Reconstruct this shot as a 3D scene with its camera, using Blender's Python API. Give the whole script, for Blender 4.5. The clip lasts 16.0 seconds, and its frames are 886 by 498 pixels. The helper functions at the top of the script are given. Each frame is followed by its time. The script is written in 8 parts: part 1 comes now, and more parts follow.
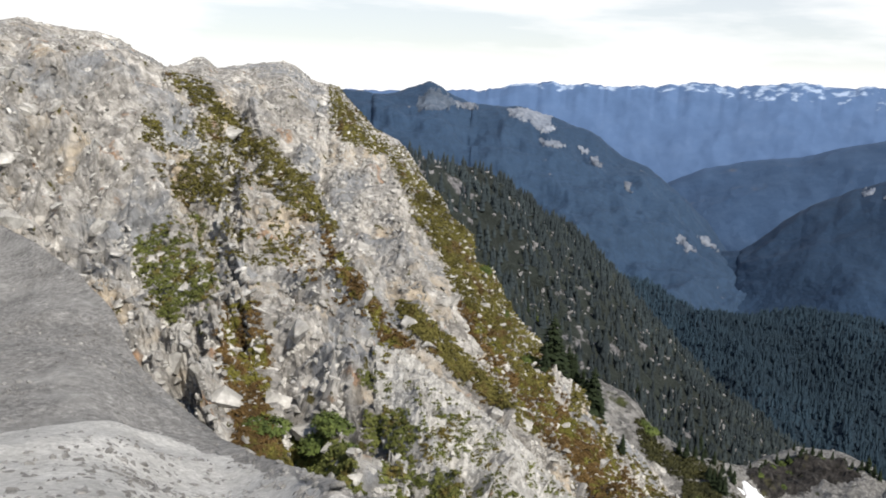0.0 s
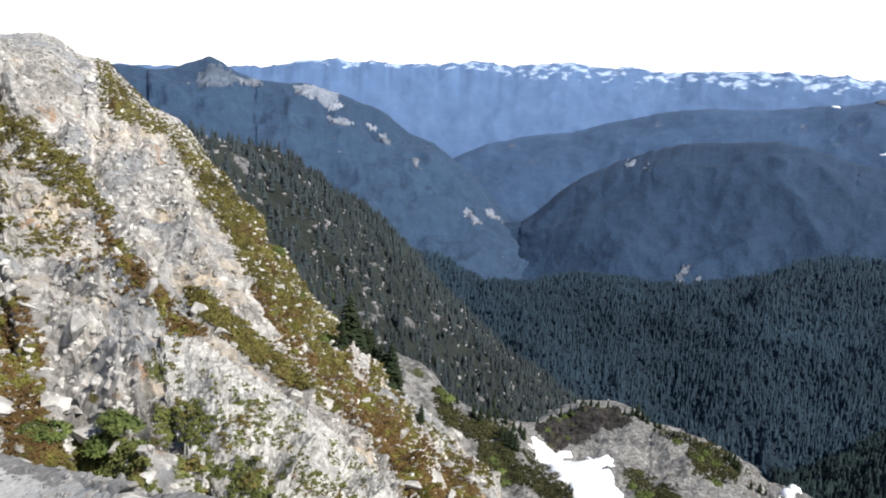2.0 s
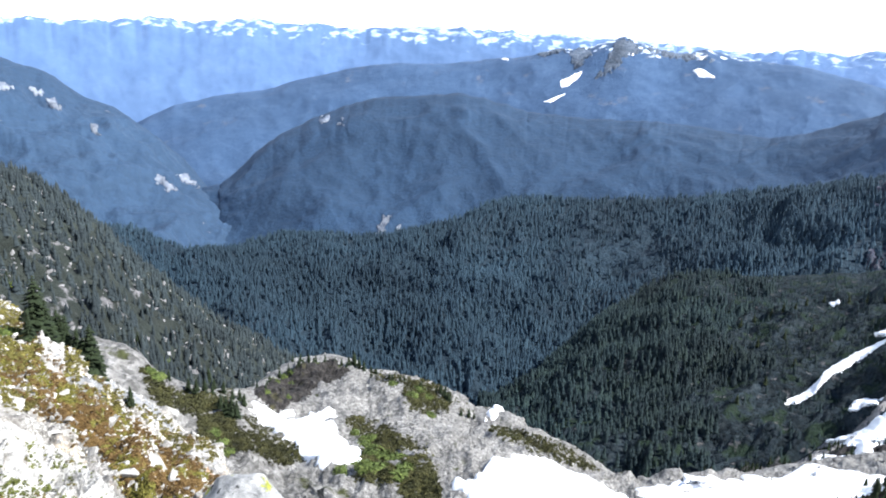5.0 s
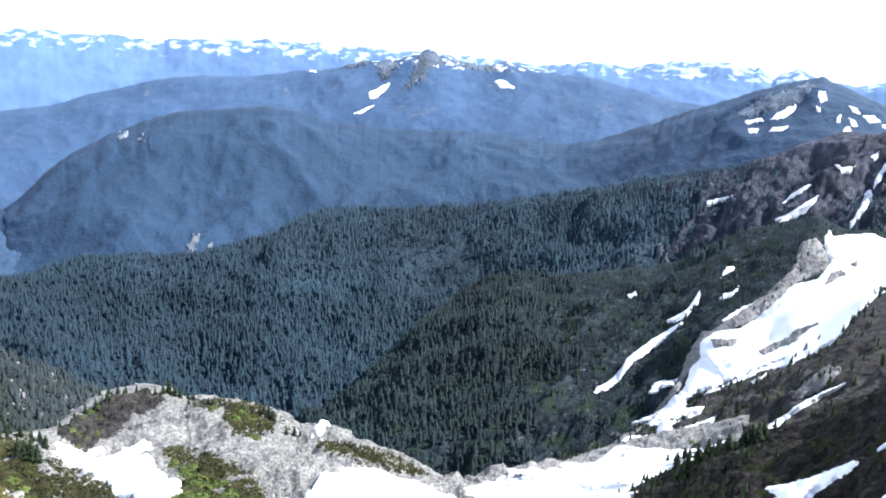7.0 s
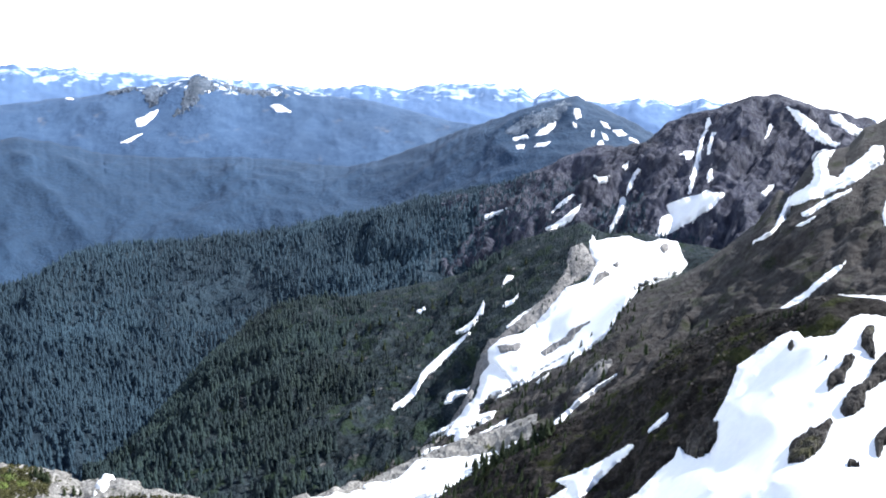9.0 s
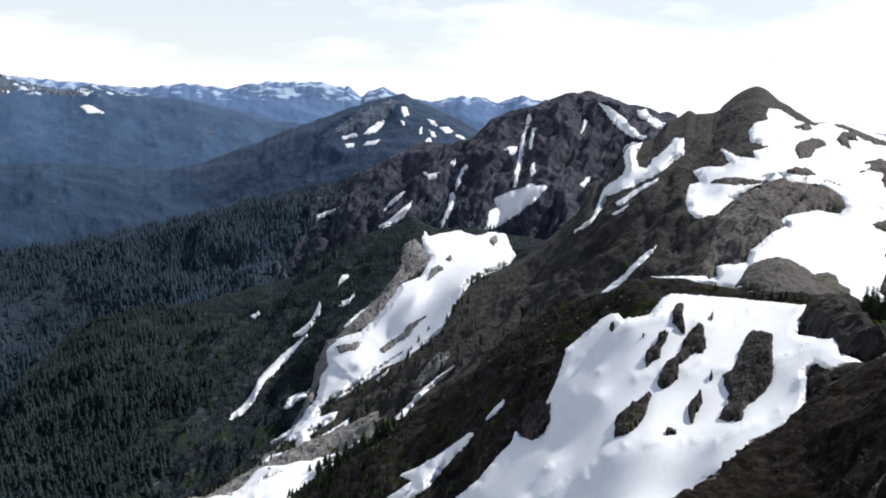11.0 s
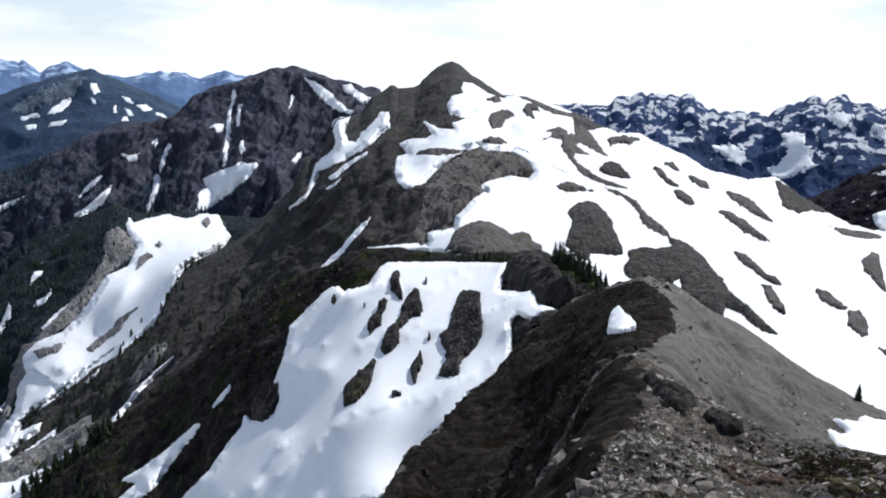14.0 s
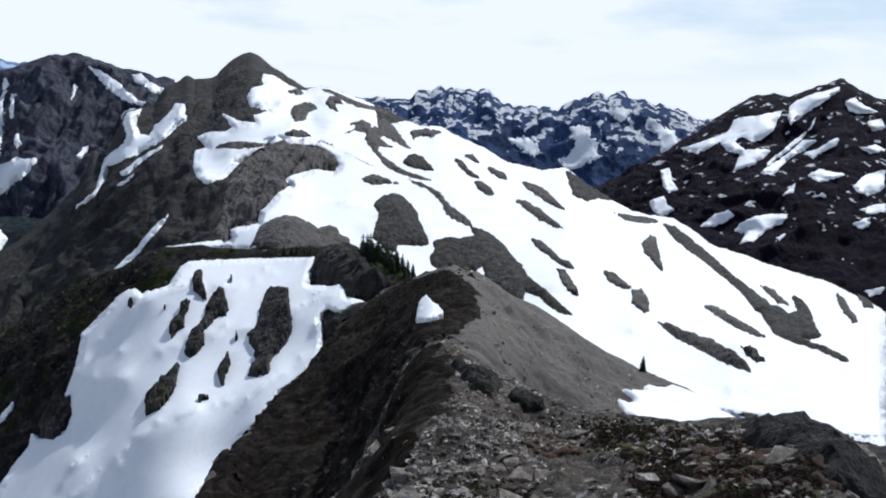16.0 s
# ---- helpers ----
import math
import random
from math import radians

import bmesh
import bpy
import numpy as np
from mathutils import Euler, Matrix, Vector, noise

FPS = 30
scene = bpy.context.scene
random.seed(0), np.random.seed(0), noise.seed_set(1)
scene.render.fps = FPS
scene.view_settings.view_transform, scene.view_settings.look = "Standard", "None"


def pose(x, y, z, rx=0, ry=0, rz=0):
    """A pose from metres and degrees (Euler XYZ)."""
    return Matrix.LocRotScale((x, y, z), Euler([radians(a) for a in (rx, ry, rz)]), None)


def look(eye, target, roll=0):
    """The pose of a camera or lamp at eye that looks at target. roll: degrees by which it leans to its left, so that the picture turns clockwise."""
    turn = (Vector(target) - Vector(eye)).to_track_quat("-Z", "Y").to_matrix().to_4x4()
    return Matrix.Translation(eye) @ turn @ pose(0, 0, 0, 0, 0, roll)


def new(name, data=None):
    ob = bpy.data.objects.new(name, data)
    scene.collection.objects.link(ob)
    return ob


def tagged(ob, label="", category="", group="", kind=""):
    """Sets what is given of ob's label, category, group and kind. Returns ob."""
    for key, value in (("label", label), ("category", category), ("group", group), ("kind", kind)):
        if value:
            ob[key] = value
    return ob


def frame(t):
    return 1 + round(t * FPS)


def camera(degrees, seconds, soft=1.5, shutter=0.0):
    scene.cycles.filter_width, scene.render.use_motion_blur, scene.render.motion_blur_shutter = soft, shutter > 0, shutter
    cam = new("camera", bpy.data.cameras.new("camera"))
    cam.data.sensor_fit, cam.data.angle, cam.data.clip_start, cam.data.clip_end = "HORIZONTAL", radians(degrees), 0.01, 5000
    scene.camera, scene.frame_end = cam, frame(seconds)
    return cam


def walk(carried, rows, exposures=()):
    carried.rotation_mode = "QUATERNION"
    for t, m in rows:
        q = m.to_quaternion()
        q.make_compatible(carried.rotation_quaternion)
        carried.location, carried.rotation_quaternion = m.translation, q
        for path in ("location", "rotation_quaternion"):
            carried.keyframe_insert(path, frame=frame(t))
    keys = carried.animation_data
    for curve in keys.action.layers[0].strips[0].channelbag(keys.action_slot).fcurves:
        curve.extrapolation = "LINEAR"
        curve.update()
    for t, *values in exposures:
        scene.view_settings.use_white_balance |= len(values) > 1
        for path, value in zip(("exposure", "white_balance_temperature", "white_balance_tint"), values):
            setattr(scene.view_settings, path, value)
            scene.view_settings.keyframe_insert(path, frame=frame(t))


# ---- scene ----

from mathutils.bvhtree import BVHTree

# ---- camera: a person on a rocky summit turns from the cliff to the snowfields ----
EYE = (0.0, 0.0, 1.65)
TURNS = [
    (0.0, 77.94, -2.35, 0.60),
    (0.5, 77.65, -2.85, -2.29),
    (1.0, 76.98, -3.11, -6.17),
    (1.5, 77.34, -2.97, -10.10),
    (2.0, 77.08, -3.08, -14.20),
    (2.5, 76.77, -3.28, -16.97),
    (3.0, 75.60, -3.03, -20.67),
    (3.5, 75.53, -2.96, -24.08),
    (4.0, 75.25, -2.39, -27.83),
    (4.5, 75.11, -2.45, -32.07),
    (7.0, 76.71, -2.97, -48.86),
    (7.5, 76.90, -2.10, -53.78),
    (8.0, 77.38, -1.71, -57.29),
    (8.5, 78.72, -1.87, -61.11),
    (9.0, 79.00, -2.17, -64.37),
    (11.5, 79.84, -1.39, -79.01),
    (12.0, 80.31, -1.04, -81.71),
    (12.5, 79.77, -1.23, -85.44),
    (13.0, 79.29, -0.87, -89.15),
    (13.5, 78.00, -0.99, -92.94),
    (14.0, 78.22, -1.60, -96.66),
    (14.5, 78.48, -2.10, -100.26),
    (15.0, 78.12, -2.02, -103.05),
    (15.5, 77.82, -2.29, -106.90),
    (16.0, 78.23, -2.50, -110.35),
]
cam = camera(57.5, 16.0, soft=1.9)
walk(cam, [(t, pose(*EYE, rx, ry, rz)) for t, rx, ry, rz in TURNS],
     exposures=[(0.0, -0.1, 6600, 10), (1.5, 0.15, 6500, 10), (3.0, 0.55, 6250, 10), (4.5, 0.95, 6100, 10), (7.0, 1.27, 5950, 10), (8.5, 1.25, 6050, 10), (9.0, 1.15, 6100, 10),
                (11.5, -0.15, 6400, 10), (12.5, -0.15, 6250, 10), (14.0, -0.15, 6000, 10), (16.0, -0.38, 5800, 9)])

# ---- sky and sun ----
SUN_BEARING, SUN_RISE = 140.0, 47.0
world = bpy.data.worlds.new("sky")
scene.world = world
world.use_nodes = True
wn, wl = world.node_tree.nodes, world.node_tree.links
wn.clear()
sky = wn.new("ShaderNodeTexSky")
sky.sky_type, sky.sun_disc = "NISHITA", False
sky.sun_elevation, sky.sun_rotation, sky.altitude = radians(SUN_RISE), radians(SUN_BEARING), 1700
sky.dust_density, sky.air_density, sky.ozone_density = 0.1, 1.2, 4.0
wc = wn.new("ShaderNodeTexCoord")
wm = wn.new("ShaderNodeMapping")
wm.inputs["Scale"].default_value = (1.3, 2.2, 9.0)
wl.new(wc.outputs["Generated"], wm.inputs["Vector"])
wz = wn.new("ShaderNodeTexNoise")
wz.inputs["Scale"].default_value, wz.inputs["Detail"].default_value, wz.inputs["Roughness"].default_value = 1.3, 7.0, 0.55
wl.new(wm.outputs["Vector"], wz.inputs["Vector"])
wr = wn.new("ShaderNodeMapRange")
wr.inputs["From Min"].default_value, wr.inputs["From Max"].default_value = 0.43, 0.56
wr.inputs["To Min"].default_value = 0.55
wl.new(wz.outputs["Fac"], wr.inputs["Value"])
wx = wn.new("ShaderNodeMix")
wx.data_type = "RGBA"
wx.inputs["B"].default_value = (13.0, 13.1, 13.2, 1)
ws = wn.new("ShaderNodeSeparateXYZ")
wl.new(wc.outputs["Generated"], ws.inputs["Vector"])
wh = wn.new("ShaderNodeMapRange")
wh.inputs["From Min"].default_value, wh.inputs["From Max"].default_value = 0.7, 0.25
wl.new(ws.outputs["Z"], wh.inputs["Value"])
wf = wn.new("ShaderNodeMath")
wf.operation = "MULTIPLY"
wl.new(wr.outputs["Result"], wf.inputs[0])
wl.new(wh.outputs["Result"], wf.inputs[1])
wv = wn.new("ShaderNodeMapRange")
wv.inputs["From Min"].default_value, wv.inputs["From Max"].default_value = 0.09, 0.0
wl.new(ws.outputs["Z"], wv.inputs["Value"])
wg = wn.new("ShaderNodeMath")
wg.operation = "MAXIMUM"
wl.new(wf.outputs[0], wg.inputs[0])
wl.new(wv.outputs["Result"], wg.inputs[1])
wl.new(wg.outputs[0], wx.inputs["Factor"])
wl.new(sky.outputs["Color"], wx.inputs["A"])
wb = wn.new("ShaderNodeBackground")
wb.inputs["Strength"].default_value = 0.095
wl.new(wx.outputs["Result"], wb.inputs["Color"])
wo = wn.new("ShaderNodeOutputWorld")
wl.new(wb.outputs["Background"], wo.inputs["Surface"])

sun_data = bpy.data.lights.new("sun", "SUN")
sun_data.energy, sun_data.angle, sun_data.color = 5.0, radians(0.55), (1.0, 0.95, 0.87)
sun = new("sun", sun_data)
sa, se = radians(SUN_BEARING), radians(SUN_RISE)
sun.matrix_world = look((math.sin(sa) * math.cos(se) * 900, math.cos(sa) * math.cos(se) * 900, math.sin(se) * 900), (0, 0, 0))


# ---- materials ----
def surface(name, colours, size, rough=0.9, bump=0.5, bump_size=None, overlays=(), snow=None, stretch=1.0, spec=0.3, blocks=None, tone_span=(0.62, 1.3), fine=0.68, grain_run=None):
    """Broken natural ground. colours: dark to light; size: of the main grain in metres. overlays: (colour, size, low, high)
    patches of another cover. snow: (size, low, high) patches of snow lying where the ground is not too steep."""
    m = bpy.data.materials.new(name)
    m.use_nodes = True
    n, l = m.node_tree.nodes, m.node_tree.links
    bsdf = n["Principled BSDF"]
    bsdf.inputs["Roughness"].default_value = rough
    bsdf.inputs["Specular IOR Level"].default_value = spec
    tc = n.new("ShaderNodeTexCoord")
    mp = n.new("ShaderNodeMapping")
    mp.inputs["Scale"].default_value = (1, 1, stretch)
    if grain_run:  # foliation: tilt in degrees about y, and how drawn out
        mp.vector_type = "TEXTURE"
        mp.inputs["Rotation"].default_value = (0, radians(grain_run[0]), 0)
        mp.inputs["Scale"].default_value = (1, 1, grain_run[1])
    l.new(tc.outputs["Object"], mp.inputs["Vector"])

    def grain(sz, detail=8.0, rg=0.62):
        g = n.new("ShaderNodeTexNoise")
        g.inputs["Scale"].default_value, g.inputs["Detail"].default_value, g.inputs["Roughness"].default_value = 1.0 / sz, detail, rg
        l.new(mp.outputs["Vector"], g.inputs["Vector"])
        return g.outputs["Fac"]

    def span(value, lo, hi, to=(0, 1)):
        r = n.new("ShaderNodeMapRange")
        r.inputs["From Min"].default_value, r.inputs["From Max"].default_value = lo, hi
        r.inputs["To Min"].default_value, r.inputs["To Max"].default_value = to
        l.new(value, r.inputs["Value"])
        return r.outputs["Result"]

    def blend(fac, a, b, mode="MIX"):
        x = n.new("ShaderNodeMix")
        x.data_type, x.blend_type = "RGBA", mode
        if isinstance(fac, float):
            x.inputs["Factor"].default_value = fac
        else:
            l.new(fac, x.inputs["Factor"])
        for s, v in (("A", a), ("B", b)):
            if isinstance(v, tuple):
                x.inputs[s].default_value = (*v, 1)
            else:
                l.new(v, x.inputs[s])
        return x.outputs["Result"]

    ramp = n.new("ShaderNodeValToRGB")
    els = ramp.color_ramp.elements
    while len(els) < len(colours):
        els.new(0.5)
    for i, c in enumerate(colours):
        els[i].position = 0.30 + 0.40 * i / max(1, len(colours) - 1)
        els[i].color = (*c, 1)
    l.new(grain(size, 9.0, fine), ramp.inputs["Fac"])
    wide = span(grain(size * 9, 3), 0.3, 0.7, tone_span)
    tone = n.new("ShaderNodeCombineColor")
    for s in ("Red", "Green", "Blue"):
        l.new(wide, tone.inputs[s])
    col = blend(1.0, ramp.outputs["Color"], tone.outputs["Color"], "MULTIPLY")
    if blocks:
        vo = n.new("ShaderNodeTexVoronoi")
        vo.inputs["Scale"].default_value, vo.inputs["Randomness"].default_value = 1.0 / blocks[0], 1.0
        warp = n.new("ShaderNodeVectorMath")
        warp.operation = "ADD"
        wn_ = n.new("ShaderNodeTexNoise")
        wn_.inputs["Scale"].default_value, wn_.inputs["Detail"].default_value = 1.2 / blocks[0], 4
        l.new(mp.outputs["Vector"], wn_.inputs["Vector"])
        sc = n.new("ShaderNodeVectorMath")
        sc.operation = "SCALE"
        sc.inputs["Scale"].default_value = blocks[0] * 0.4
        l.new(wn_.outputs["Color"], sc.inputs[0])
        l.new(mp.outputs["Vector"], warp.inputs[0])
        l.new(sc.outputs["Vector"], warp.inputs[1])
        l.new(warp.outputs["Vector"], vo.inputs["Vector"])
        sv = n.new("ShaderNodeSeparateColor")
        l.new(vo.outputs["Color"], sv.inputs["Color"])
        tone2 = n.new("ShaderNodeCombineColor")
        each = span(sv.outputs["Red"], 0, 1, (1 - blocks[1], 1 + blocks[1]))
        for s in ("Red", "Green", "Blue"):
            l.new(each, tone2.inputs[s])
        col = blend(1.0, col, tone2.outputs["Color"], "MULTIPLY")
    for c, sz, lo, hi in overlays:
        fine = span(grain(sz * 0.12, 4), 0.3, 0.7, (0.55, 1.35))
        ft = n.new("ShaderNodeCombineColor")
        for s in ("Red", "Green", "Blue"):
            l.new(fine, ft.inputs[s])
        col = blend(span(grain(sz, 6), lo, hi), col, blend(1.0, c, ft.outputs["Color"], "MULTIPLY"))
    if snow:
        geo = n.new("ShaderNodeNewGeometry")
        sep = n.new("ShaderNodeSeparateXYZ")
        l.new(geo.outputs["Normal"], sep.inputs["Vector"])
        flat = span(sep.outputs["Z"], 0.35, 0.85, (-0.12, 0.08))
        add = n.new("ShaderNodeMath")
        add.operation = "ADD"
        l.new(grain(snow[0], 5, 0.55), add.inputs[0])
        l.new(flat, add.inputs[1])
        up = n.new("ShaderNodeSeparateXYZ")
        l.new(tc.outputs["Object"], up.inputs["Vector"])
        high = n.new("ShaderNodeMath")
        high.operation = "ADD"
        l.new(add.outputs[0], high.inputs[0])
        l.new(span(up.outputs["Z"], snow[3], snow[4], (-0.5, 0.0)), high.inputs[1])
        col = blend(span(high.outputs[0], snow[1], snow[2]), col, snow[5] if len(snow) > 5 else (0.8, 0.82, 0.86))
    l.new(col, bsdf.inputs["Base Color"])
    if bump:
        b = n.new("ShaderNodeBump")
        b.inputs["Strength"].default_value, b.inputs["Distance"].default_value = bump, (bump_size or size) * 0.6
        height = grain(bump_size or size, 10, 0.7)
        if blocks:
            mixh = n.new("ShaderNodeMath")
            mixh.operation = "SUBTRACT"
            l.new(height, mixh.inputs[0])
            l.new(span(vo.outputs["Distance"], 0, 1, (0, 0.6)), mixh.inputs[1])
            height = mixh.outputs[0]
        l.new(height, b.inputs["Height"])
        l.new(b.outputs["Normal"], bsdf.inputs["Normal"])
    return m


M_CLIFF = surface("weathered_cliff_rock", [(0.08, 0.073, 0.064), (0.27, 0.255, 0.232), (0.43, 0.41, 0.38), (0.66, 0.64, 0.6)], 0.6, bump=0.9, bump_size=0.35, blocks=(0.45, 0.3), fine=0.74, grain_run=(-30, 1.5),
                  overlays=[((0.5, 0.425, 0.325), 3.5, 0.54, 0.66), ((0.36, 0.235, 0.15), 1.4, 0.61, 0.68), ((0.27, 0.275, 0.28), 5.0, 0.52, 0.6), ((0.085, 0.075, 0.024), 0.8, 0.63, 0.66)])
M_PALE_SCREE = surface("pale_scree", [(0.3, 0.29, 0.27), (0.42, 0.41, 0.385), (0.56, 0.55, 0.525)], 0.25, bump=0.8, bump_size=0.12, blocks=(0.14, 0.25), tone_span=(0.8, 1.15))
M_STONE = surface("cliff_stone", [(0.24, 0.228, 0.208), (0.42, 0.405, 0.375), (0.66, 0.645, 0.61)], 0.5, bump=0.7, bump_size=0.25, blocks=(0.9, 0.4), fine=0.75)
M_SCREE = surface("grey_scree", [(0.13, 0.126, 0.12), (0.235, 0.228, 0.218), (0.38, 0.37, 0.352)], 0.13, bump=0.9, bump_size=0.06, blocks=(0.05, 0.2), tone_span=(0.75, 1.2), overlays=[((0.32, 0.312, 0.297), 2.5, 0.52, 0.68)])
M_PALE = surface("pale_rock", [(0.085, 0.082, 0.074), (0.2, 0.194, 0.183), (0.33, 0.322, 0.308)], 1.4, bump=1.0, bump_size=0.9, blocks=(0.9, 0.4), fine=0.76, tone_span=(0.72, 1.2),
                 overlays=[((0.05, 0.055, 0.02), 9.0, 0.62, 0.67)])
M_DARK = surface("dark_shale", [(0.013, 0.0115, 0.0115), (0.027, 0.024, 0.0235), (0.052, 0.047, 0.045)], 7.0, bump=0.9, bump_size=3.5, blocks=(4.0, 0.15),
                 overlays=[((0.018, 0.022, 0.01), 18.0, 0.54, 0.62)])
# darker copy of the mountain rock: the slope's shade is in its colour
M_SHADY = surface("shade_dark_wooded_rock", [(0.009, 0.015, 0.019), (0.02, 0.028, 0.033), (0.042, 0.05, 0.054)], 6.0, bump=1.0, bump_size=3.5, blocks=(4.0, 0.45), fine=0.78, spec=0.05,
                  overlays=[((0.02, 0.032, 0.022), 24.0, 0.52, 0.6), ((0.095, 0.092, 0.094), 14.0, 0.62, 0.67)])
# brown rock darkened in its base colour for the saddle's shaded side
M_SADDLE = surface("shade_darkened_brown_rock", [(0.006, 0.0055, 0.005), (0.019, 0.017, 0.016), (0.062, 0.057, 0.053)], 3.0, bump=1.0, bump_size=2.0, blocks=(2.2, 0.5), fine=0.78, spec=0.05,
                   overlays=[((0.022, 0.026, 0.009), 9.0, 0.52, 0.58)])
M_TRAIL = surface("trodden_gravel", [(0.38, 0.37, 0.35), (0.5, 0.49, 0.465), (0.62, 0.605, 0.58)], 0.1, bump=0.8, bump_size=0.04, blocks=(0.05, 0.15), tone_span=(0.8, 1.15))
M_BANK = surface("grey_scree_bank", [(0.13, 0.125, 0.12), (0.19, 0.183, 0.178), (0.26, 0.25, 0.243)], 5.0, bump=0.7, bump_size=3.0, blocks=(2.0, 0.16))
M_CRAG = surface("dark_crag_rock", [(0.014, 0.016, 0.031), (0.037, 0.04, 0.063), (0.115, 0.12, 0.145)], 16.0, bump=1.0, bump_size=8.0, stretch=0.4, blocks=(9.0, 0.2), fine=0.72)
M_TALUS = surface("brown_talus", [(0.014, 0.011, 0.008), (0.05, 0.04, 0.031), (0.16, 0.14, 0.118)], 0.3, bump=1.0, bump_size=0.2, blocks=(0.22, 0.6), fine=0.78,
                  overlays=[((0.05, 0.036, 0.021), 2.2, 0.54, 0.62), ((0.05, 0.05, 0.016), 1.2, 0.62, 0.67)])
M_MOSS = surface("olive_moss", [(0.022, 0.019, 0.007), (0.055, 0.048, 0.014), (0.09, 0.08, 0.024)], 0.25, bump=1.0, bump_size=0.12, fine=0.75,
                 overlays=[((0.06, 0.035, 0.022), 0.8, 0.53, 0.6)])
M_PALE_STONE = surface("pale_talus_stone", [(0.14, 0.123, 0.105), (0.36, 0.33, 0.295), (0.62, 0.585, 0.54)], 0.35, bump=0.8, bump_size=0.12, blocks=(0.6, 0.6))
M_TALUS_STONE = surface("talus_stone", [(0.07, 0.057, 0.045), (0.19, 0.164, 0.138), (0.4, 0.364, 0.322)], 0.4, bump=0.8, bump_size=0.15, blocks=(0.7, 0.65), fine=0.75)
M_LICHEN = surface("lichen_boulder_rock", [(0.16, 0.16, 0.16), (0.42, 0.42, 0.41), (0.64, 0.63, 0.61)], 0.12, bump=1.0, bump_size=0.06, fine=0.75,
                   overlays=[((0.36, 0.38, 0.06), 0.16, 0.57, 0.61), ((0.04, 0.04, 0.04), 0.1, 0.60, 0.64)])
M_SPUR = surface("brown_scree", [(0.078, 0.068, 0.06), (0.096, 0.086, 0.076), (0.118, 0.106, 0.094)], 0.9, bump=0.5, bump_size=0.25, blocks=(0.35, 0.12),
                 overlays=[((0.048, 0.04, 0.034), 4.0, 0.6, 0.68)])
M_FOREST = surface("conifer_forest_floor", [(0.018, 0.024, 0.02), (0.03, 0.038, 0.032), (0.045, 0.053, 0.045)], 14.0, bump=1.0, bump_size=9.0,
                   overlays=[((0.2, 0.195, 0.2), 22.0, 0.59, 0.65)])
# the blue of the distance haze is put into this forest's base colour
M_HILL = surface("haze_blue_forest", [(0.0165, 0.038, 0.077), (0.019, 0.043, 0.085), (0.0225, 0.049, 0.094)], 40.0, bump=0.4, bump_size=12.0, blocks=(12.0, 0.1), tone_span=(0.87, 1.12))
# haze blue and the shade between the trees are put into this colour
M_VALLEY = surface("haze_blue_valley_forest", [(0.009, 0.02, 0.031), (0.012, 0.025, 0.038), (0.017, 0.032, 0.046)], 25.0, bump=0.7, bump_size=10.0, blocks=(9.0, 0.15), tone_span=(0.75, 1.22))
M_TREE = surface("conifer_needles", [(0.008, 0.014, 0.006), (0.019, 0.03, 0.011), (0.034, 0.048, 0.016)], 0.8, bump=0.0)
# darker, bluer copy of the needles, with the mountainside's shade in the colour
M_TREE_SHADE = surface("shade_dark_conifer", [(0.007, 0.016, 0.02), (0.013, 0.026, 0.029), (0.025, 0.042, 0.034)], 30.0, bump=0.0)
M_TREE_SLOPE = surface("slope_conifer", [(0.017, 0.025, 0.029), (0.029, 0.04, 0.044), (0.046, 0.06, 0.06)], 20.0, bump=0.0)
M_PALE_FAR = surface("grey_slope_rock", [(0.14, 0.14, 0.145), (0.24, 0.235, 0.235), (0.34, 0.33, 0.33)], 5.0, bump=0.8, bump_size=2.0)
# needles blued to carry the valley's haze in their base colour
M_TREE_FAR = surface("haze_blue_valley_conifer", [(0.014, 0.03, 0.047), (0.019, 0.039, 0.058), (0.026, 0.05, 0.07)], 40.0, bump=0.0, tone_span=(0.7, 1.3))
M_BARK = surface("conifer_bark", [(0.05, 0.04, 0.03), (0.1, 0.08, 0.06)], 0.3)
# next four grounds: haze is put into base and snow colours as blue
M_RANGE = surface("haze_blue_range", [(0.033, 0.069, 0.138), (0.043, 0.083, 0.16), (0.055, 0.1, 0.182)], 60.0, bump=0.4, bump_size=50.0,
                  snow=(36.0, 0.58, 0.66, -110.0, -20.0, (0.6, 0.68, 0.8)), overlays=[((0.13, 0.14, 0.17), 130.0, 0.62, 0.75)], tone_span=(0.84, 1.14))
M_PEAKA = surface("haze_blue_peak", [(0.026, 0.053, 0.1), (0.029, 0.058, 0.107), (0.033, 0.064, 0.115)], 45.0, bump=0.4, bump_size=14.0, blocks=(14.0, 0.1),
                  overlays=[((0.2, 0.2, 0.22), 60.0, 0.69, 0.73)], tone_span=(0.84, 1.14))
M_FAR = surface("haze_blue_farthest_range", [(0.08, 0.142, 0.27), (0.09, 0.157, 0.295), (0.108, 0.178, 0.32)], 120.0, bump=0.1, bump_size=60.0,
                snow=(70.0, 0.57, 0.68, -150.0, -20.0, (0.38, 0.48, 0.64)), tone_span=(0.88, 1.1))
M_MASSIF = surface("haze_blue_snowy_massif", [(0.024, 0.052, 0.135), (0.038, 0.07, 0.165), (0.06, 0.098, 0.2)], 60.0, bump=1.0, bump_size=40.0, spec=0.1,
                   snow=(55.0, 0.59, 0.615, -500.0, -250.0))
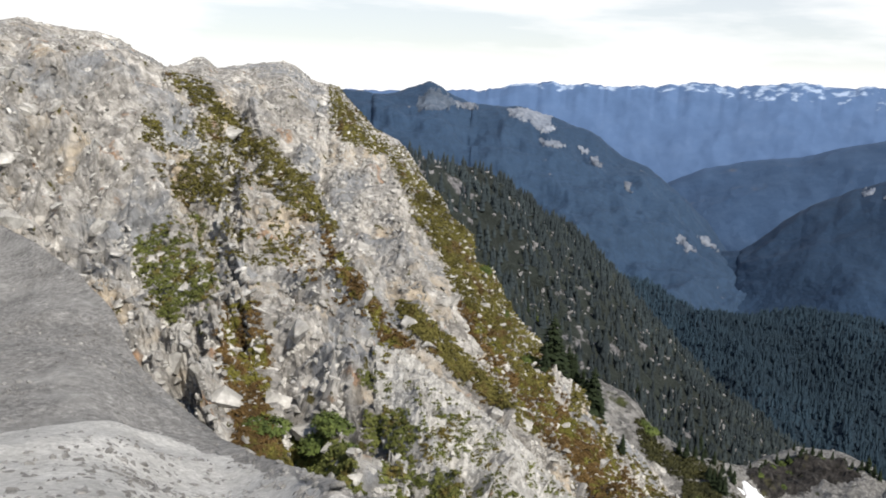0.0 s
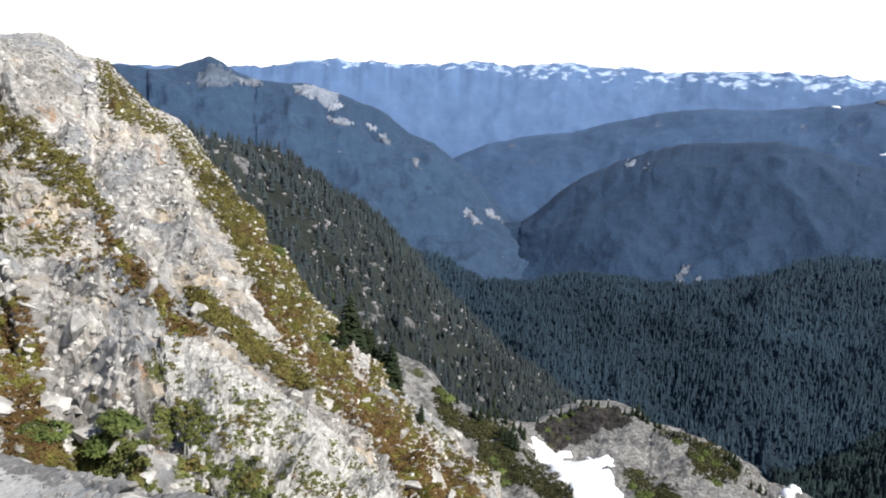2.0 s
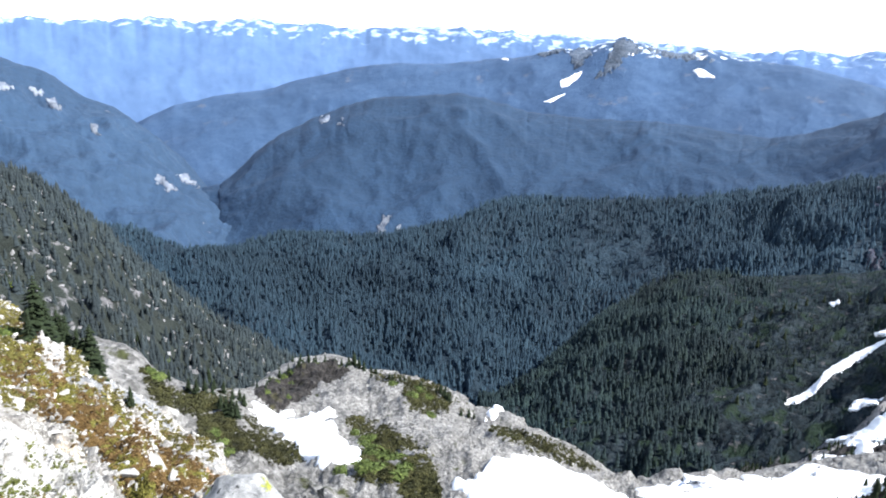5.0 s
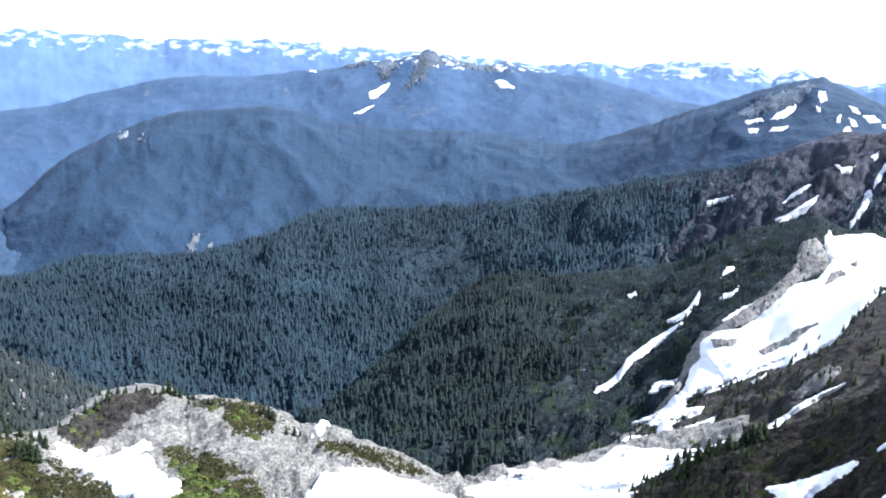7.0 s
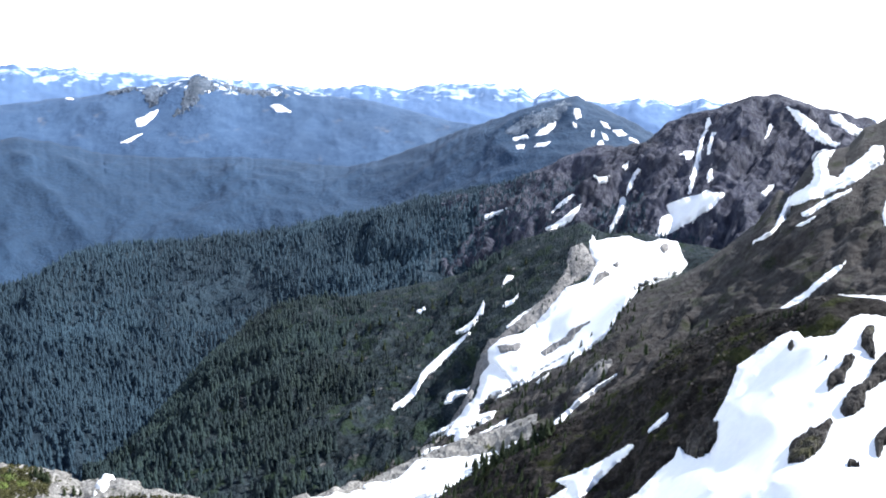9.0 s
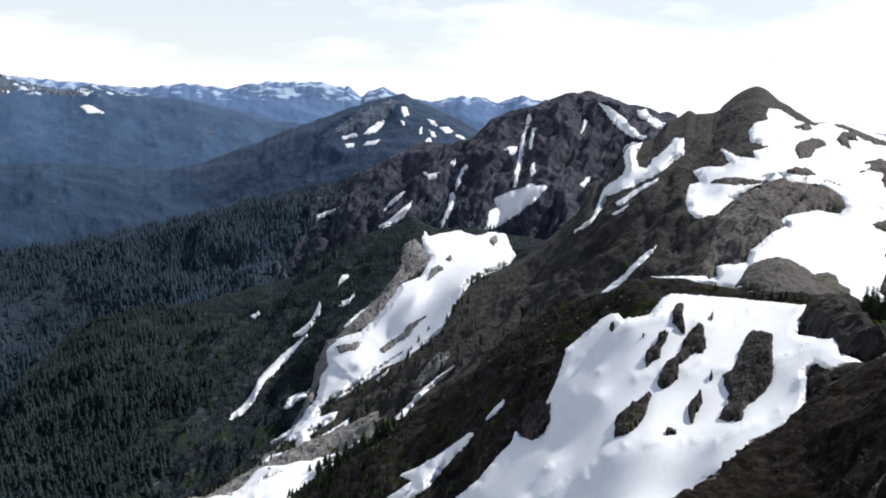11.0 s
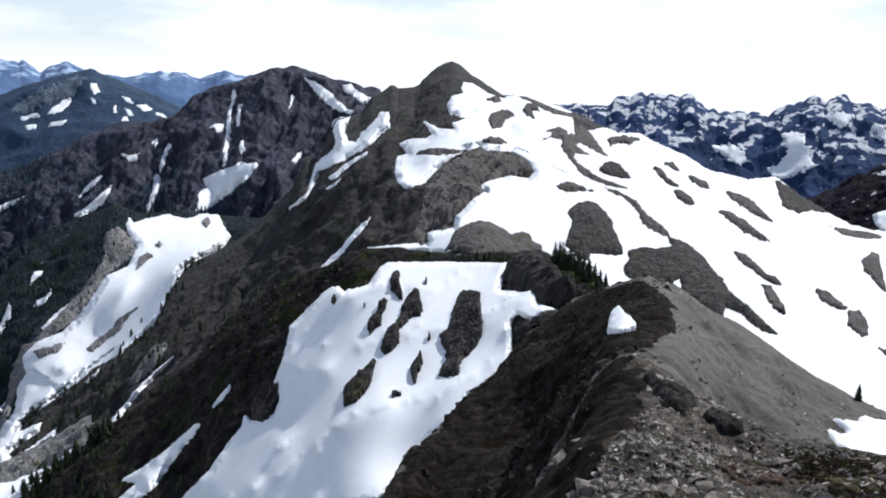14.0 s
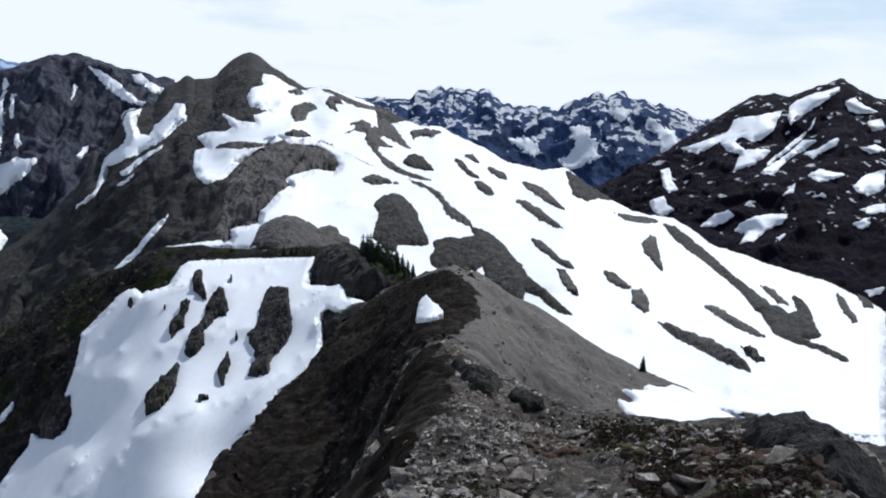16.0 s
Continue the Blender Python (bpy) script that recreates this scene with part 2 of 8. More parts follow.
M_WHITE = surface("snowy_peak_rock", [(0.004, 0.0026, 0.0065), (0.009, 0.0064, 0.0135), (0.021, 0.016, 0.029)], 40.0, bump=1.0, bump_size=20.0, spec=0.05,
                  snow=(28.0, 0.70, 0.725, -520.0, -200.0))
M_SNOW = surface("old_snow", [(0.85, 0.87, 0.9), (0.89, 0.905, 0.93), (0.93, 0.94, 0.95)], 1.4, rough=0.6, bump=0.2, bump_size=0.5, tone_span=(0.94, 1.04))

# rock of the far ranges, tinted with the same haze blue
M_GREY_ROCK = surface("far_grey_rock", [(0.045, 0.07, 0.105), (0.085, 0.11, 0.15), (0.17, 0.195, 0.235)], 18.0, bump=0.8, bump_size=12.0, fine=0.75)
# rock for the ridge's left flank, with that flank's shade in its colour
M_SHADE_ROCK = surface("shade_dark_rock", [(0.01, 0.008, 0.0075), (0.03, 0.026, 0.024), (0.075, 0.067, 0.06)], 1.0, bump=1.0, bump_size=0.5, blocks=(0.8, 0.4), fine=0.75, spec=0.05)
M_OUTCROP = surface("outcrop_rock", [(0.008, 0.007, 0.0065), (0.027, 0.024, 0.022), (0.075, 0.068, 0.062)], 2.4, bump=1.0, bump_size=1.2, blocks=(1.6, 0.5),
                    overlays=[((0.055, 0.052, 0.024), 9.0, 0.58, 0.66)])
M_RIB = surface("grey_brown_scree_rock", [(0.058, 0.051, 0.047), (0.082, 0.074, 0.069), (0.112, 0.102, 0.095)], 8.0, bump=0.6, bump_size=3.0, blocks=(2.2, 0.1), fine=0.62,
                overlays=[((0.045, 0.044, 0.022), 22.0, 0.58, 0.66), ((0.022, 0.019, 0.018), 12.0, 0.6, 0.66)])
# scars on the far ranges, also tinted with haze blue
M_BARE = surface("bare_scar", [(0.1, 0.125, 0.175), (0.19, 0.215, 0.26), (0.33, 0.355, 0.39)], 30.0)
M_HEATH = surface("olive_heather", [(0.055, 0.05, 0.014), (0.135, 0.12, 0.032), (0.22, 0.195, 0.055)], 0.5, bump=0.0,
                  overlays=[((0.12, 0.08, 0.03), 1.4, 0.56, 0.63)])
M_RUST = surface("rusty_heather", [(0.06, 0.036, 0.013), (0.135, 0.083, 0.03), (0.2, 0.135, 0.05)], 0.5, bump=0.0,
                 overlays=[((0.17, 0.158, 0.034), 1.2, 0.5, 0.57)])
M_RUST_DARK = surface("brown_heath", [(0.025, 0.014, 0.01), (0.06, 0.034, 0.024), (0.09, 0.055, 0.035)], 0.3, bump=1.0, bump_size=0.15,
                      overlays=[((0.05, 0.05, 0.016), 1.0, 0.54, 0.6)])
# brown heath, darkened further to paint the shade of the ridge's left flank
M_SHADE_HEATH = surface("shade_dark_heath", [(0.008, 0.0065, 0.0055), (0.02, 0.0165, 0.014), (0.05, 0.043, 0.037)], 1.0, bump=1.0, bump_size=0.5, blocks=(0.7, 0.45), fine=0.78, spec=0.03,
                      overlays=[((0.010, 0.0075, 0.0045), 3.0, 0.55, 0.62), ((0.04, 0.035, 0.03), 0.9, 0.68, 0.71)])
M_KNOLL_HEATH = surface("knoll_heather", [(0.022, 0.024, 0.01), (0.05, 0.05, 0.018), (0.095, 0.09, 0.03)], 1.5, bump=0.0)
M_GRASS = surface("alpine_grass", [(0.05, 0.06, 0.016), (0.125, 0.14, 0.038), (0.2, 0.21, 0.065)], 0.5, bump=0.0,
                  overlays=[((0.15, 0.12, 0.035), 1.2, 0.53, 0.6)])
# ---- relief ----
rng = np.random.default_rng(7)
PERM = rng.permutation(512)
GRAD = rng.normal(size=(512, 3))
GRAD /= np.linalg.norm(GRAD, axis=1)[:, None]


def perlin(p):
    c = np.floor(p).astype(int)
    q = p - c
    w = q * q * q * (q * (q * 6 - 15) + 10)
    total = np.zeros(len(p))
    for i in (0, 1):
        for j in (0, 1):
            for k in (0, 1):
                h = PERM[(PERM[(PERM[(c[:, 0] + i) % 512] + c[:, 1] + j) % 512] + c[:, 2] + k) % 512]
                g = (GRAD[h] * (q - (i, j, k))).sum(1)
                total += g * (w[:, 0] if i else 1 - w[:, 0]) * (w[:, 1] if j else 1 - w[:, 1]) * (w[:, 2] if k else 1 - w[:, 2])
    return total


def fractal(p, octaves=5, gain=0.5, ridged=False):
    out, amp = np.zeros(len(p)), 1.0
    for o in range(octaves):
        v = perlin(p * 2.03 ** o + 17.3 * o)
        out += amp * ((0.35 - np.abs(v)) * 1.7 if ridged else v)
        amp *= gain
    return out


def mesh_of(name, co, faces, mat, smooth=True):
    me = bpy.data.meshes.new(name)
    me.from_pydata(co.tolist() if hasattr(co, "tolist") else co, [], faces.tolist() if hasattr(faces, "tolist") else faces)
    me.materials.append(mat)
    if smooth:
        me.polygons.foreach_set("use_smooth", [True] * len(me.polygons))
    return me


def quads(n, m):
    i = (np.arange(n - 1)[:, None] * m + np.arange(m - 1)[None, :]).ravel()
    return np.stack([i, i + m, i + m + 1, i + 1], 1)


HOST, SNOWS, COVERS = {}, {}, {}


def stations(rail, bearings):
    a = np.array(rail)
    return np.interp(bearings, a[:, 0], a[:, 1]), np.interp(bearings, a[:, 0], a[:, 2])


def landform(name, crest, foot, step, rows, mat, label, category, bow=1.0, rough=1.0, size=10.0, ridged=True, tall=0.5, back=0.9, smooth=True, gain=0.5, calm=3.0, strata=None, jag=0.35, spikes=0.0, ribs=None):
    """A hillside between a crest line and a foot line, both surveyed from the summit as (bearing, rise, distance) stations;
    rough: relief in metres, size: of its largest forms, tall: how far these run down the slope;
    ribs: (height, width in degrees, length to width, lean in degrees, from bearing, to bearing) of spurs and gullies."""
    B = np.arange(crest[0][0], crest[-1][0] + step, step)
    ec, dc = stations(crest, B)
    ef, df = stations(foot, B)
    if spikes:  # small peaks and notches along the skyline
        ec = ec + spikes * fractal(np.stack([B * 0.9, 0 * B + 3.3, 0 * B], 1), 3, 0.5, True)
    v = np.linspace(0, 1, rows)[None, :]
    w = max(3, int(calm / step))
    ker = np.hanning(2 * w + 1)
    ker /= ker.sum()
    es, ds = (np.convolve(np.pad(a, w, mode="edge"), ker, mode="valid") for a in (ec, dc))
    near = (1 - v) ** 5
    e = np.radians(es[:, None] + (ec - es)[:, None] * near + (ef - es)[:, None] * v)
    d = ds[:, None] * (df / ds)[:, None] ** (v ** bow) * (dc / ds)[:, None] ** near
    z = EYE[2] + d * np.tan(e)
    k = np.arange(8, 0, -1)[None, :]
    db = dc[:, None] * (1 + 0.035 * k)
    zb = z[:, :1] - (db - dc[:, None]) * back
    d, z = np.hstack([db, d]), np.hstack([zb, z])
    b = np.radians(B)[:, None]
    co = np.stack([d * np.sin(b), d * np.cos(b), z], 2)
    nrm = np.cross(np.gradient(co, axis=0), np.gradient(co, axis=1))
    nrm /= np.linalg.norm(nrm, axis=2)[:, :, None] + 1e-9
    nrm *= np.where(nrm[:, :, 2:] < 0, -1, 1)
    p = co.reshape(-1, 3) / size * (1, 1, tall)
    h = fractal(p, 6, gain, ridged).reshape(d.shape)
    if strata:
        amp, width, dip = strata
        run = (co.reshape(-1, 3) @ np.array(dip)) / width + 1.1 * fractal(co.reshape(-1, 3) / (width * 5), 4)
        h = h + (amp / rough) * (np.abs(run - np.floor(run) - 0.35) ** 0.7).reshape(d.shape)
    if ribs:
        amp, width, length, lean, b0, b1 = ribs
        el = np.degrees(np.arctan2(co[:, :, 2] - EYE[2], np.hypot(co[:, :, 0], co[:, :, 1])))
        bb = np.broadcast_to(B[:, None], el.shape)
        c, s = math.cos(radians(lean)), math.sin(radians(lean))
        q = np.stack([(bb * c + el * s) / (width * length), (el * c - bb * s) / width, 0 * el + 4.2], 2).reshape(-1, 3)
        q = q + 0.25 * np.stack([fractal(q * 0.7 + 31, 3), fractal(q * 0.7 + 57, 3), 0 * q[:, 0]], 1)
        h = h + (amp / rough) * (fractal(q, 4, 0.5, True).reshape(el.shape) - 0.35) * np.clip((bb - b0) / 3, 0, 1) * np.clip((b1 - bb) / 3, 0, 1) * np.clip(np.abs(np.arange(d.shape[1]) - 8) / (0.2 * rows), 0, 1)[None, :]
    fade = np.minimum(1.0, jag + np.abs(np.arange(d.shape[1]) - 8) / (0.15 * rows))[None, :]
    co += nrm * (h * fade * rough)[:, :, None]
    n, m = d.shape
    f = quads(n, m)
    flat = co.reshape(-1, 3)
    ob = new(name, mesh_of(name, flat, f, mat, smooth))
    HOST[name] = (BVHTree.FromPolygons(flat.tolist(), f.tolist()), co)
    return tagged(ob, label, category, kind="structure")


def inside_distance(poly, x, y):
    """Signed distance of points to a closed outline, positive inside."""
    a = np.array(poly, float)
    b = np.roll(a, -1, axis=0)
    best, odd = np.full(x.shape, 1e18), np.zeros(x.shape, bool)
    for (ax, ay), (bx, by) in zip(a, b):
        vx, vy = bx - ax, by - ay
        s = np.clip(((x - ax) * vx + (y - ay) * vy) / (vx * vx + vy * vy + 1e-12), 0, 1)
        best = np.minimum(best, (x - ax - s * vx) ** 2 + (y - ay - s * vy) ** 2)
        if ay != by:
            odd ^= ((ay > y) != (by > y)) & (x < ax + (y - ay) * vx / vy)
    return np.where(odd, 1, -1) * np.sqrt(best)


def lay(name, host, poly, thick, mat, label, category, group, cells=70, ragged=0.5, rough=0.0, size=3.0, calm=2, smooth=True, kind="", dome=0.0, base=0.0, key="", gaps=0.0):
    """A sheet of snow, rock or growth lying on a landform inside an outline on the plan; its rim sinks into the ground."""
    a = np.array(poly, float)
    lo, hi = a.min(0), a.max(0)
    cell = max(hi - lo) / cells
    lo, hi = lo - 3 * cell, hi + 3 * cell
    gx, gy = np.meshgrid(np.arange(lo[0], hi[0], cell), np.arange(lo[1], hi[1], cell), indexing="ij")
    sd = inside_distance(poly, gx, gy)
    pts = np.stack([gx.ravel(), gy.ravel(), 0 * gx.ravel()], 1)
    sd = sd + fractal(pts / (cell * 9), 4).reshape(gx.shape) * cell * 4 * ragged
    if gaps:
        sd = np.minimum(sd, (fractal(pts / (cell * 8) + 9, 4).reshape(gx.shape) + gaps) * cell * 12)
    keep = sd > -2.2 * cell
    tree = HOST[host][0]
    z = np.full(gx.shape, np.nan)
    for i, j in np.argwhere(keep):
        hit = tree.ray_cast((gx[i, j], gy[i, j], 1500.0), (0, 0, -1))
        if hit[0] is not None:
            z[i, j] = hit[0].z
    keep &= ~np.isnan(z)
    for _ in range(calm):
        zs, c = np.zeros(z.shape), np.zeros(z.shape)
        for di in (-1, 0, 1):
            for dj in (-1, 0, 1):
                r = np.roll(np.roll(z, di, 0), dj, 1)
                ok = ~np.isnan(r)
                zs[ok] += r[ok]
                c += ok
        z = np.where(keep, zs / np.maximum(c, 1), np.nan)
    lift = thick * np.clip(sd / (1.1 * cell), -1, 1) + base * np.clip(sd / cell + 1.5, 0, 1)
    if dome:
        lift = lift + dome * np.sqrt(np.clip(sd / max(1e-6, sd.max()), 0, 1))
    if rough:
        lift = lift + rough * fractal(np.stack([gx.ravel(), gy.ravel(), np.nan_to_num(z).ravel()], 1) / size, 5, 0.55, True).reshape(gx.shape) * np.clip(sd / (3 * cell), 0, 1)
    ids = np.full(gx.shape, -1)
    ids[keep] = np.arange(keep.sum())
    co = np.stack([gx[keep], gy[keep], (z + lift)[keep]], 1)
    q = np.stack([ids[:-1, :-1], ids[1:, :-1], ids[1:, 1:], ids[:-1, 1:]], 2).reshape(-1, 4)
    q = q[(q >= 0).all(1)]
    ob = new(name, mesh_of(name, co, q, mat, smooth))
    if mat in (M_SNOW, M_SHADE_HEATH):
        SNOWS.setdefault(host, []).append(poly)
    if key:
        HOST[key] = (BVHTree.FromPolygons(co.tolist(), q.tolist()), None)
    return tagged(ob, label, category, group, kind)


def blurred(v, mask, r):
    """A masked mean over 2 r + 1 cells each way, three times."""
    for _ in range(3):
        w = mask.astype(float)
        t = v * w
        for ax in (0, 1):
            pads = [(r + 1, r) if k == ax else (0, 0) for k in (0, 1)]
            n = v.shape[ax]
            ct, cw = np.cumsum(np.pad(t, pads), ax), np.cumsum(np.pad(w, pads), ax)
            t = np.take(ct, np.arange(2 * r + 1, 2 * r + 1 + n), ax) - np.take(ct, np.arange(n), ax)
            w = np.take(cw, np.arange(2 * r + 1, 2 * r + 1 + n), ax) - np.take(cw, np.arange(n), ax)
        v = np.where(mask, t / np.maximum(w, 1e-9), 0.0)
    return v


def largest(mask):
    """The largest connected region of a grid."""
    left, best = set(map(tuple, np.argwhere(mask))), []
    while left:
        stack, found = [left.pop()], []
        while stack:
            i, j = stack.pop()
            found.append((i, j))
            for k in ((i + 1, j), (i - 1, j), (i, j + 1), (i, j - 1)):
                if k in left:
                    left.remove(k)
                    stack.append(k)
        if len(found) > len(best):
            best = found
    out = np.zeros(mask.shape, bool)
    if best:
        out[tuple(np.array(best).T)] = True
    return out


def drape(name, host, outline, mat, label, category, group, key="", bulge=0.0, ragged=1.0, deep=0.0):
    """A sheet of snow, or an outcrop, on landforms, inside an outline of (bearing, rise) seen from the summit. Snow fills the
    hollows and sinks into the ground at its rim; rock stands proud of the snow by bulge metres and is broken."""
    a = np.array(outline, float)
    lo, hi = a.min(0), a.max(0)
    cell = min(0.075, max(0.028, float(max(hi - lo)) / 70))
    lo, hi = lo - 3 * cell, hi + 3 * cell
    gb, ge = np.meshgrid(np.arange(lo[0], hi[0], cell), np.arange(lo[1], hi[1], cell), indexing="ij")
    flat = np.stack([gb.ravel(), ge.ravel(), 0 * gb.ravel()], 1)
    sd = inside_distance(outline, gb, ge) + ragged * ((0.1 if mat is M_SNOW else 0.13) * fractal(flat / 0.33, 5, 0.68)).reshape(gb.shape)
    keep = sd > -2.2 * cell
    trees = [HOST[k][0] for k in host.split()]
    d = np.full(gb.shape, np.nan)
    cb, sb, ce, se_ = np.cos(np.radians(gb)), np.sin(np.radians(gb)), np.cos(np.radians(ge)), np.sin(np.radians(ge))
    for i, j in np.argwhere(keep):
        way = (sb[i, j] * ce[i, j], cb[i, j] * ce[i, j], se_[i, j])
        far = [q[3] for q in (t.ray_cast(EYE, way) for t in trees) if q[0] is not None]
        if far:
            d[i, j] = min(far)
    keep &= ~np.isnan(d)
    keep = largest(keep)
    if not keep.any():
        return None
    snowy = mat is M_SNOW
    d0 = d.copy()
    if snowy:  # a smooth sheet through the hollows: a low polynomial and a blurred rest, brought in front of what stands out
        u, v = (gb - gb.mean()) / (np.ptp(gb) + 1e-9), (ge - ge.mean()) / (np.ptp(ge) + 1e-9)
        base = np.stack([u ** i * v ** j for i in range(5) for j in range(5 - i)], 2)
        k = np.linalg.lstsq(base[keep], np.log(d[keep]), rcond=None)[0]
        low = base @ k
        rest = np.where(keep, np.log(np.where(keep, d, 1.0)) - low, 0.0)
        wide = max(4, min(gb.shape) // 12)
        ground = np.log(np.where(keep, d, 1.0))
        sheet = low + blurred(rest, keep, wide)
        for r in (wide, max(2, wide // 2), max(2, wide // 3), 2):
            sheet = sheet - 1.6 * blurred(np.where(keep, np.maximum(0.0, sheet - ground), 0.0), keep, r)
        inner = keep & (sd > 5 * cell)
        if inner.any():
            sheet = sheet - max(0.0, float(np.quantile((sheet - ground)[inner], 0.985)))
        d = np.where(keep, np.exp(np.minimum(sheet, ground)), np.nan)
    d = d0 + (d - d0) * np.clip(sd / (6 * cell), 0, 1)
    x, y, z = d * sb * ce, d * cb * ce, EYE[2] + d * se_
    mid = float(np.nanmedian(d))
    thick = 0.25 + 0.0008 * mid + deep
    lift = thick * np.clip(sd / (1.2 * cell), -1.2, 1)
    if not snowy:
        p = np.stack([x[keep], y[keep], z[keep]], 1)
        lift[keep] += (0.6 * bulge * np.clip(sd[keep] / max(1e-6, float(sd.max())), 0, 1)
                       + (0.005 if mid < 250 else 0.0022 if mid < 1500 else 0.0008) * mid * fractal(p / (0.022 * mid), 5, 0.62, True) * np.clip(sd[keep] / (3 * cell), 0, 1))
    ids = np.full(gb.shape, -1)
    ids[keep] = np.arange(keep.sum())
    co = np.stack([x[keep], y[keep], (z + lift)[keep]], 1)
    q = np.stack([ids[:-1, :-1], ids[1:, :-1], ids[1:, 1:], ids[:-1, 1:]], 2).reshape(-1, 4)
    q = q[(q >= 0).all(1)]
    dk = d[keep][q]
    q = q[dk.max(1) / dk.min(1) < (1.6 if snowy else 1.3)]
    ob = new(name, mesh_of(name, co, q, mat, snowy))
    if snowy:
        for k in host.split():
            COVERS.setdefault(k, []).append(outline)
    if key:
        HOST[key] = (BVHTree.FromPolygons(co.tolist(), q.tolist()), None)
    return tagged(ob, label, category, group)


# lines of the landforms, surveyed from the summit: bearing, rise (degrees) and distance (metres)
CLIFF_CREST = [(-39.5, 3.85, 62), (-34.2, 2.32, 60), (-30.3, 2.26, 60), (-28.6, 2.13, 60), (-27.4, 2.29, 62), (-25.5, 2.02, 64), (-23.3, 1.90, 66), (-21.9, 1.40, 67), (-20.9, 0.57, 68), (-19.2, -0.34, 70), (-17.8, 0.02, 74), (-16.8, 0.51, 76), (-16.0, -0.18, 77), (-13.8, 0.15, 79), (-11.6, 0.42, 80), (-10.8, 0.19, 80), (-9.9, -0.70, 80), (-7.9, -1.07, 80), (-7.0, -2.10, 79), (-5.3, -3.97, 78), (-3.7, -4.68, 77), (-2.5, -6.21, 76), (-1.2, -8.54, 75), (0.6, -11.66, 74), (2.8, -14.34, 73), (5.1, -16.39, 72), (7.8, -19.53, 71), (9.7, -21.69, 70), (12.4, -24.05, 69), (15.6, -26.57, 68)] + \
    [(16.8, -28.68, 67), (18.6, -30.51, 66), (21.4, -32.44, 65)]
CLIFF_FOOT = [(-41.4, -14.71, 36), (-29.8, -18.94, 34), (-25.6, -21.56, 31), (-22.5, -25.47, 28), (-19.5, -28.62, 25), (-16.0, -31.75, 22), (-12.6, -33.37, 20), (-6.9, -35.30, 19), (2.2, -36.81, 20), (5.4, -38.70, 22), (21.9, -39.20, 24)]
SCREE_CREST = [(-40.6, -7.70, 33), (-35.1, -8.60, 32), (-29.3, -10.38, 30), (-27.5, -11.53, 27), (-25.2, -13.45, 24), (-23.2, -16.13, 21), (-21.6, -19.76, 18), (-19.0, -22.72, 16), (-16.3, -25.12, 14), (-13.9, -26.37, 12), (-10.5, -27.43, 10), (-7.4, -28.47, 6.5), (-7.1, -29.34, 7.5), (-3.9, -29.68, 6), (1.5, -31.17, 5)]
SCREE_FOOT = [(-43.9, -35.63, 2.2), (-31.5, -39.72, 2.2), (-6.6, -43.19, 2), (0.8, -44.24, 2)]
HUMP_CREST = [(5.8, -19.29, 128), (8.6, -20.54, 130), (10.2, -20.77, 132), (11.7, -20.32, 133), (13.6, -21.18, 132), (16.2, -23.32, 130), (18.4, -24.44, 128), (20.1, -25.55, 124), (22.4, -27.36, 118), (25.8, -30.17, 110), (27.7, -31.48, 104)]
HUMP_FOOT = [(5.6, -28.33, 95), (14.2, -30.53, 95), (23.4, -34.32, 95), (28.1, -35.38, 95)]
KNOLL_CREST = [(12.4, -25.63, 215), (15.8, -25.45, 235), (18.4, -25.02, 250), (21.0, -24.82, 262), (22.7, -24.65, 290), (24.0, -23.80, 320), (25.6, -23.10, 340), (28.2, -22.70, 345), (29.9, -23.11, 340), (31.2, -23.75, 330), (33.8, -24.02, 320), (36.0, -24.68, 315), (37.7, -25.17, 310), (39.0, -26.07, 305), (41.9, -26.28, 300), (43.1, -27.25, 292), (44.4, -27.21, 296), (46.6, -27.77, 288), (50.2, -29.39, 284), (52.5, -29.85, 284), (54.6, -28.65, 300), (58.0, -27.88, 340), (61.3, -26.88, 380), (63.7, -25.72, 420), (66.8, -24.48, 440), (69.8, -23.39, 450), (72.3, -22.17, 440)]
KNOLL_FOOT = [(12.5, -35.84, 150), (23.6, -36.41, 150), (43.4, -34.96, 150), (47.1, -36.88, 150), (60.7, -35.84, 150), (74.2, -33.20, 150)]
WOODS_CREST = [(-11.2, -6.16, 620), (-4.4, -5.81, 640), (-1.8, -5.89, 660), (0.3, -6.12, 690), (2.4, -6.72, 730), (4.2, -7.83, 770), (6.0, -8.95, 810), (7.9, -10.01, 850), (9.8, -10.96, 890), (11.4, -12.39, 920), (12.6, -13.48, 950), (14.3, -15.24, 980), (17.2, -17.76, 1020), (20.7, -20.23, 1060), (24.7, -22.57, 1080), (29.2, -24.93, 1080), (34.2, -27.38, 1060), (38.7, -29.62, 1040)]
WOODS_FOOT = [(-13.0, -24.37, 330), (1.6, -27.98, 380), (12.4, -30.87, 420), (26.1, -34.14, 450), (39.6, -35.42, 480)]
GULLY_CREST = [(39.6, -25.14, 1050), (40.9, -25.35, 1060), (42.2, -24.98, 1080), (43.9, -23.43, 1120), (45.9, -21.44, 1160), (47.5, -19.80, 1200), (49.1, -18.14, 1240), (51.1, -16.44, 1260), (53.1, -15.31, 1270), (56.0, -14.90, 1280), (58.8, -14.73, 1280), (61.6, -14.07, 1270), (64.7, -13.46, 1260), (66.2, -13.01, 1250), (68.3, -11.67, 1230), (69.6, -10.74, 1210), (71.3, -9.97, 1190), (73.0, -9.28, 1170), (74.3, -8.85, 1160), (74.6, -8.72, 1150), (76.3, -9.48, 1120), (79.3, -9.43, 1110), (81.7, -9.82, 1080), (84.3, -10.14, 1050), (88.6, -10.60, 1000)]
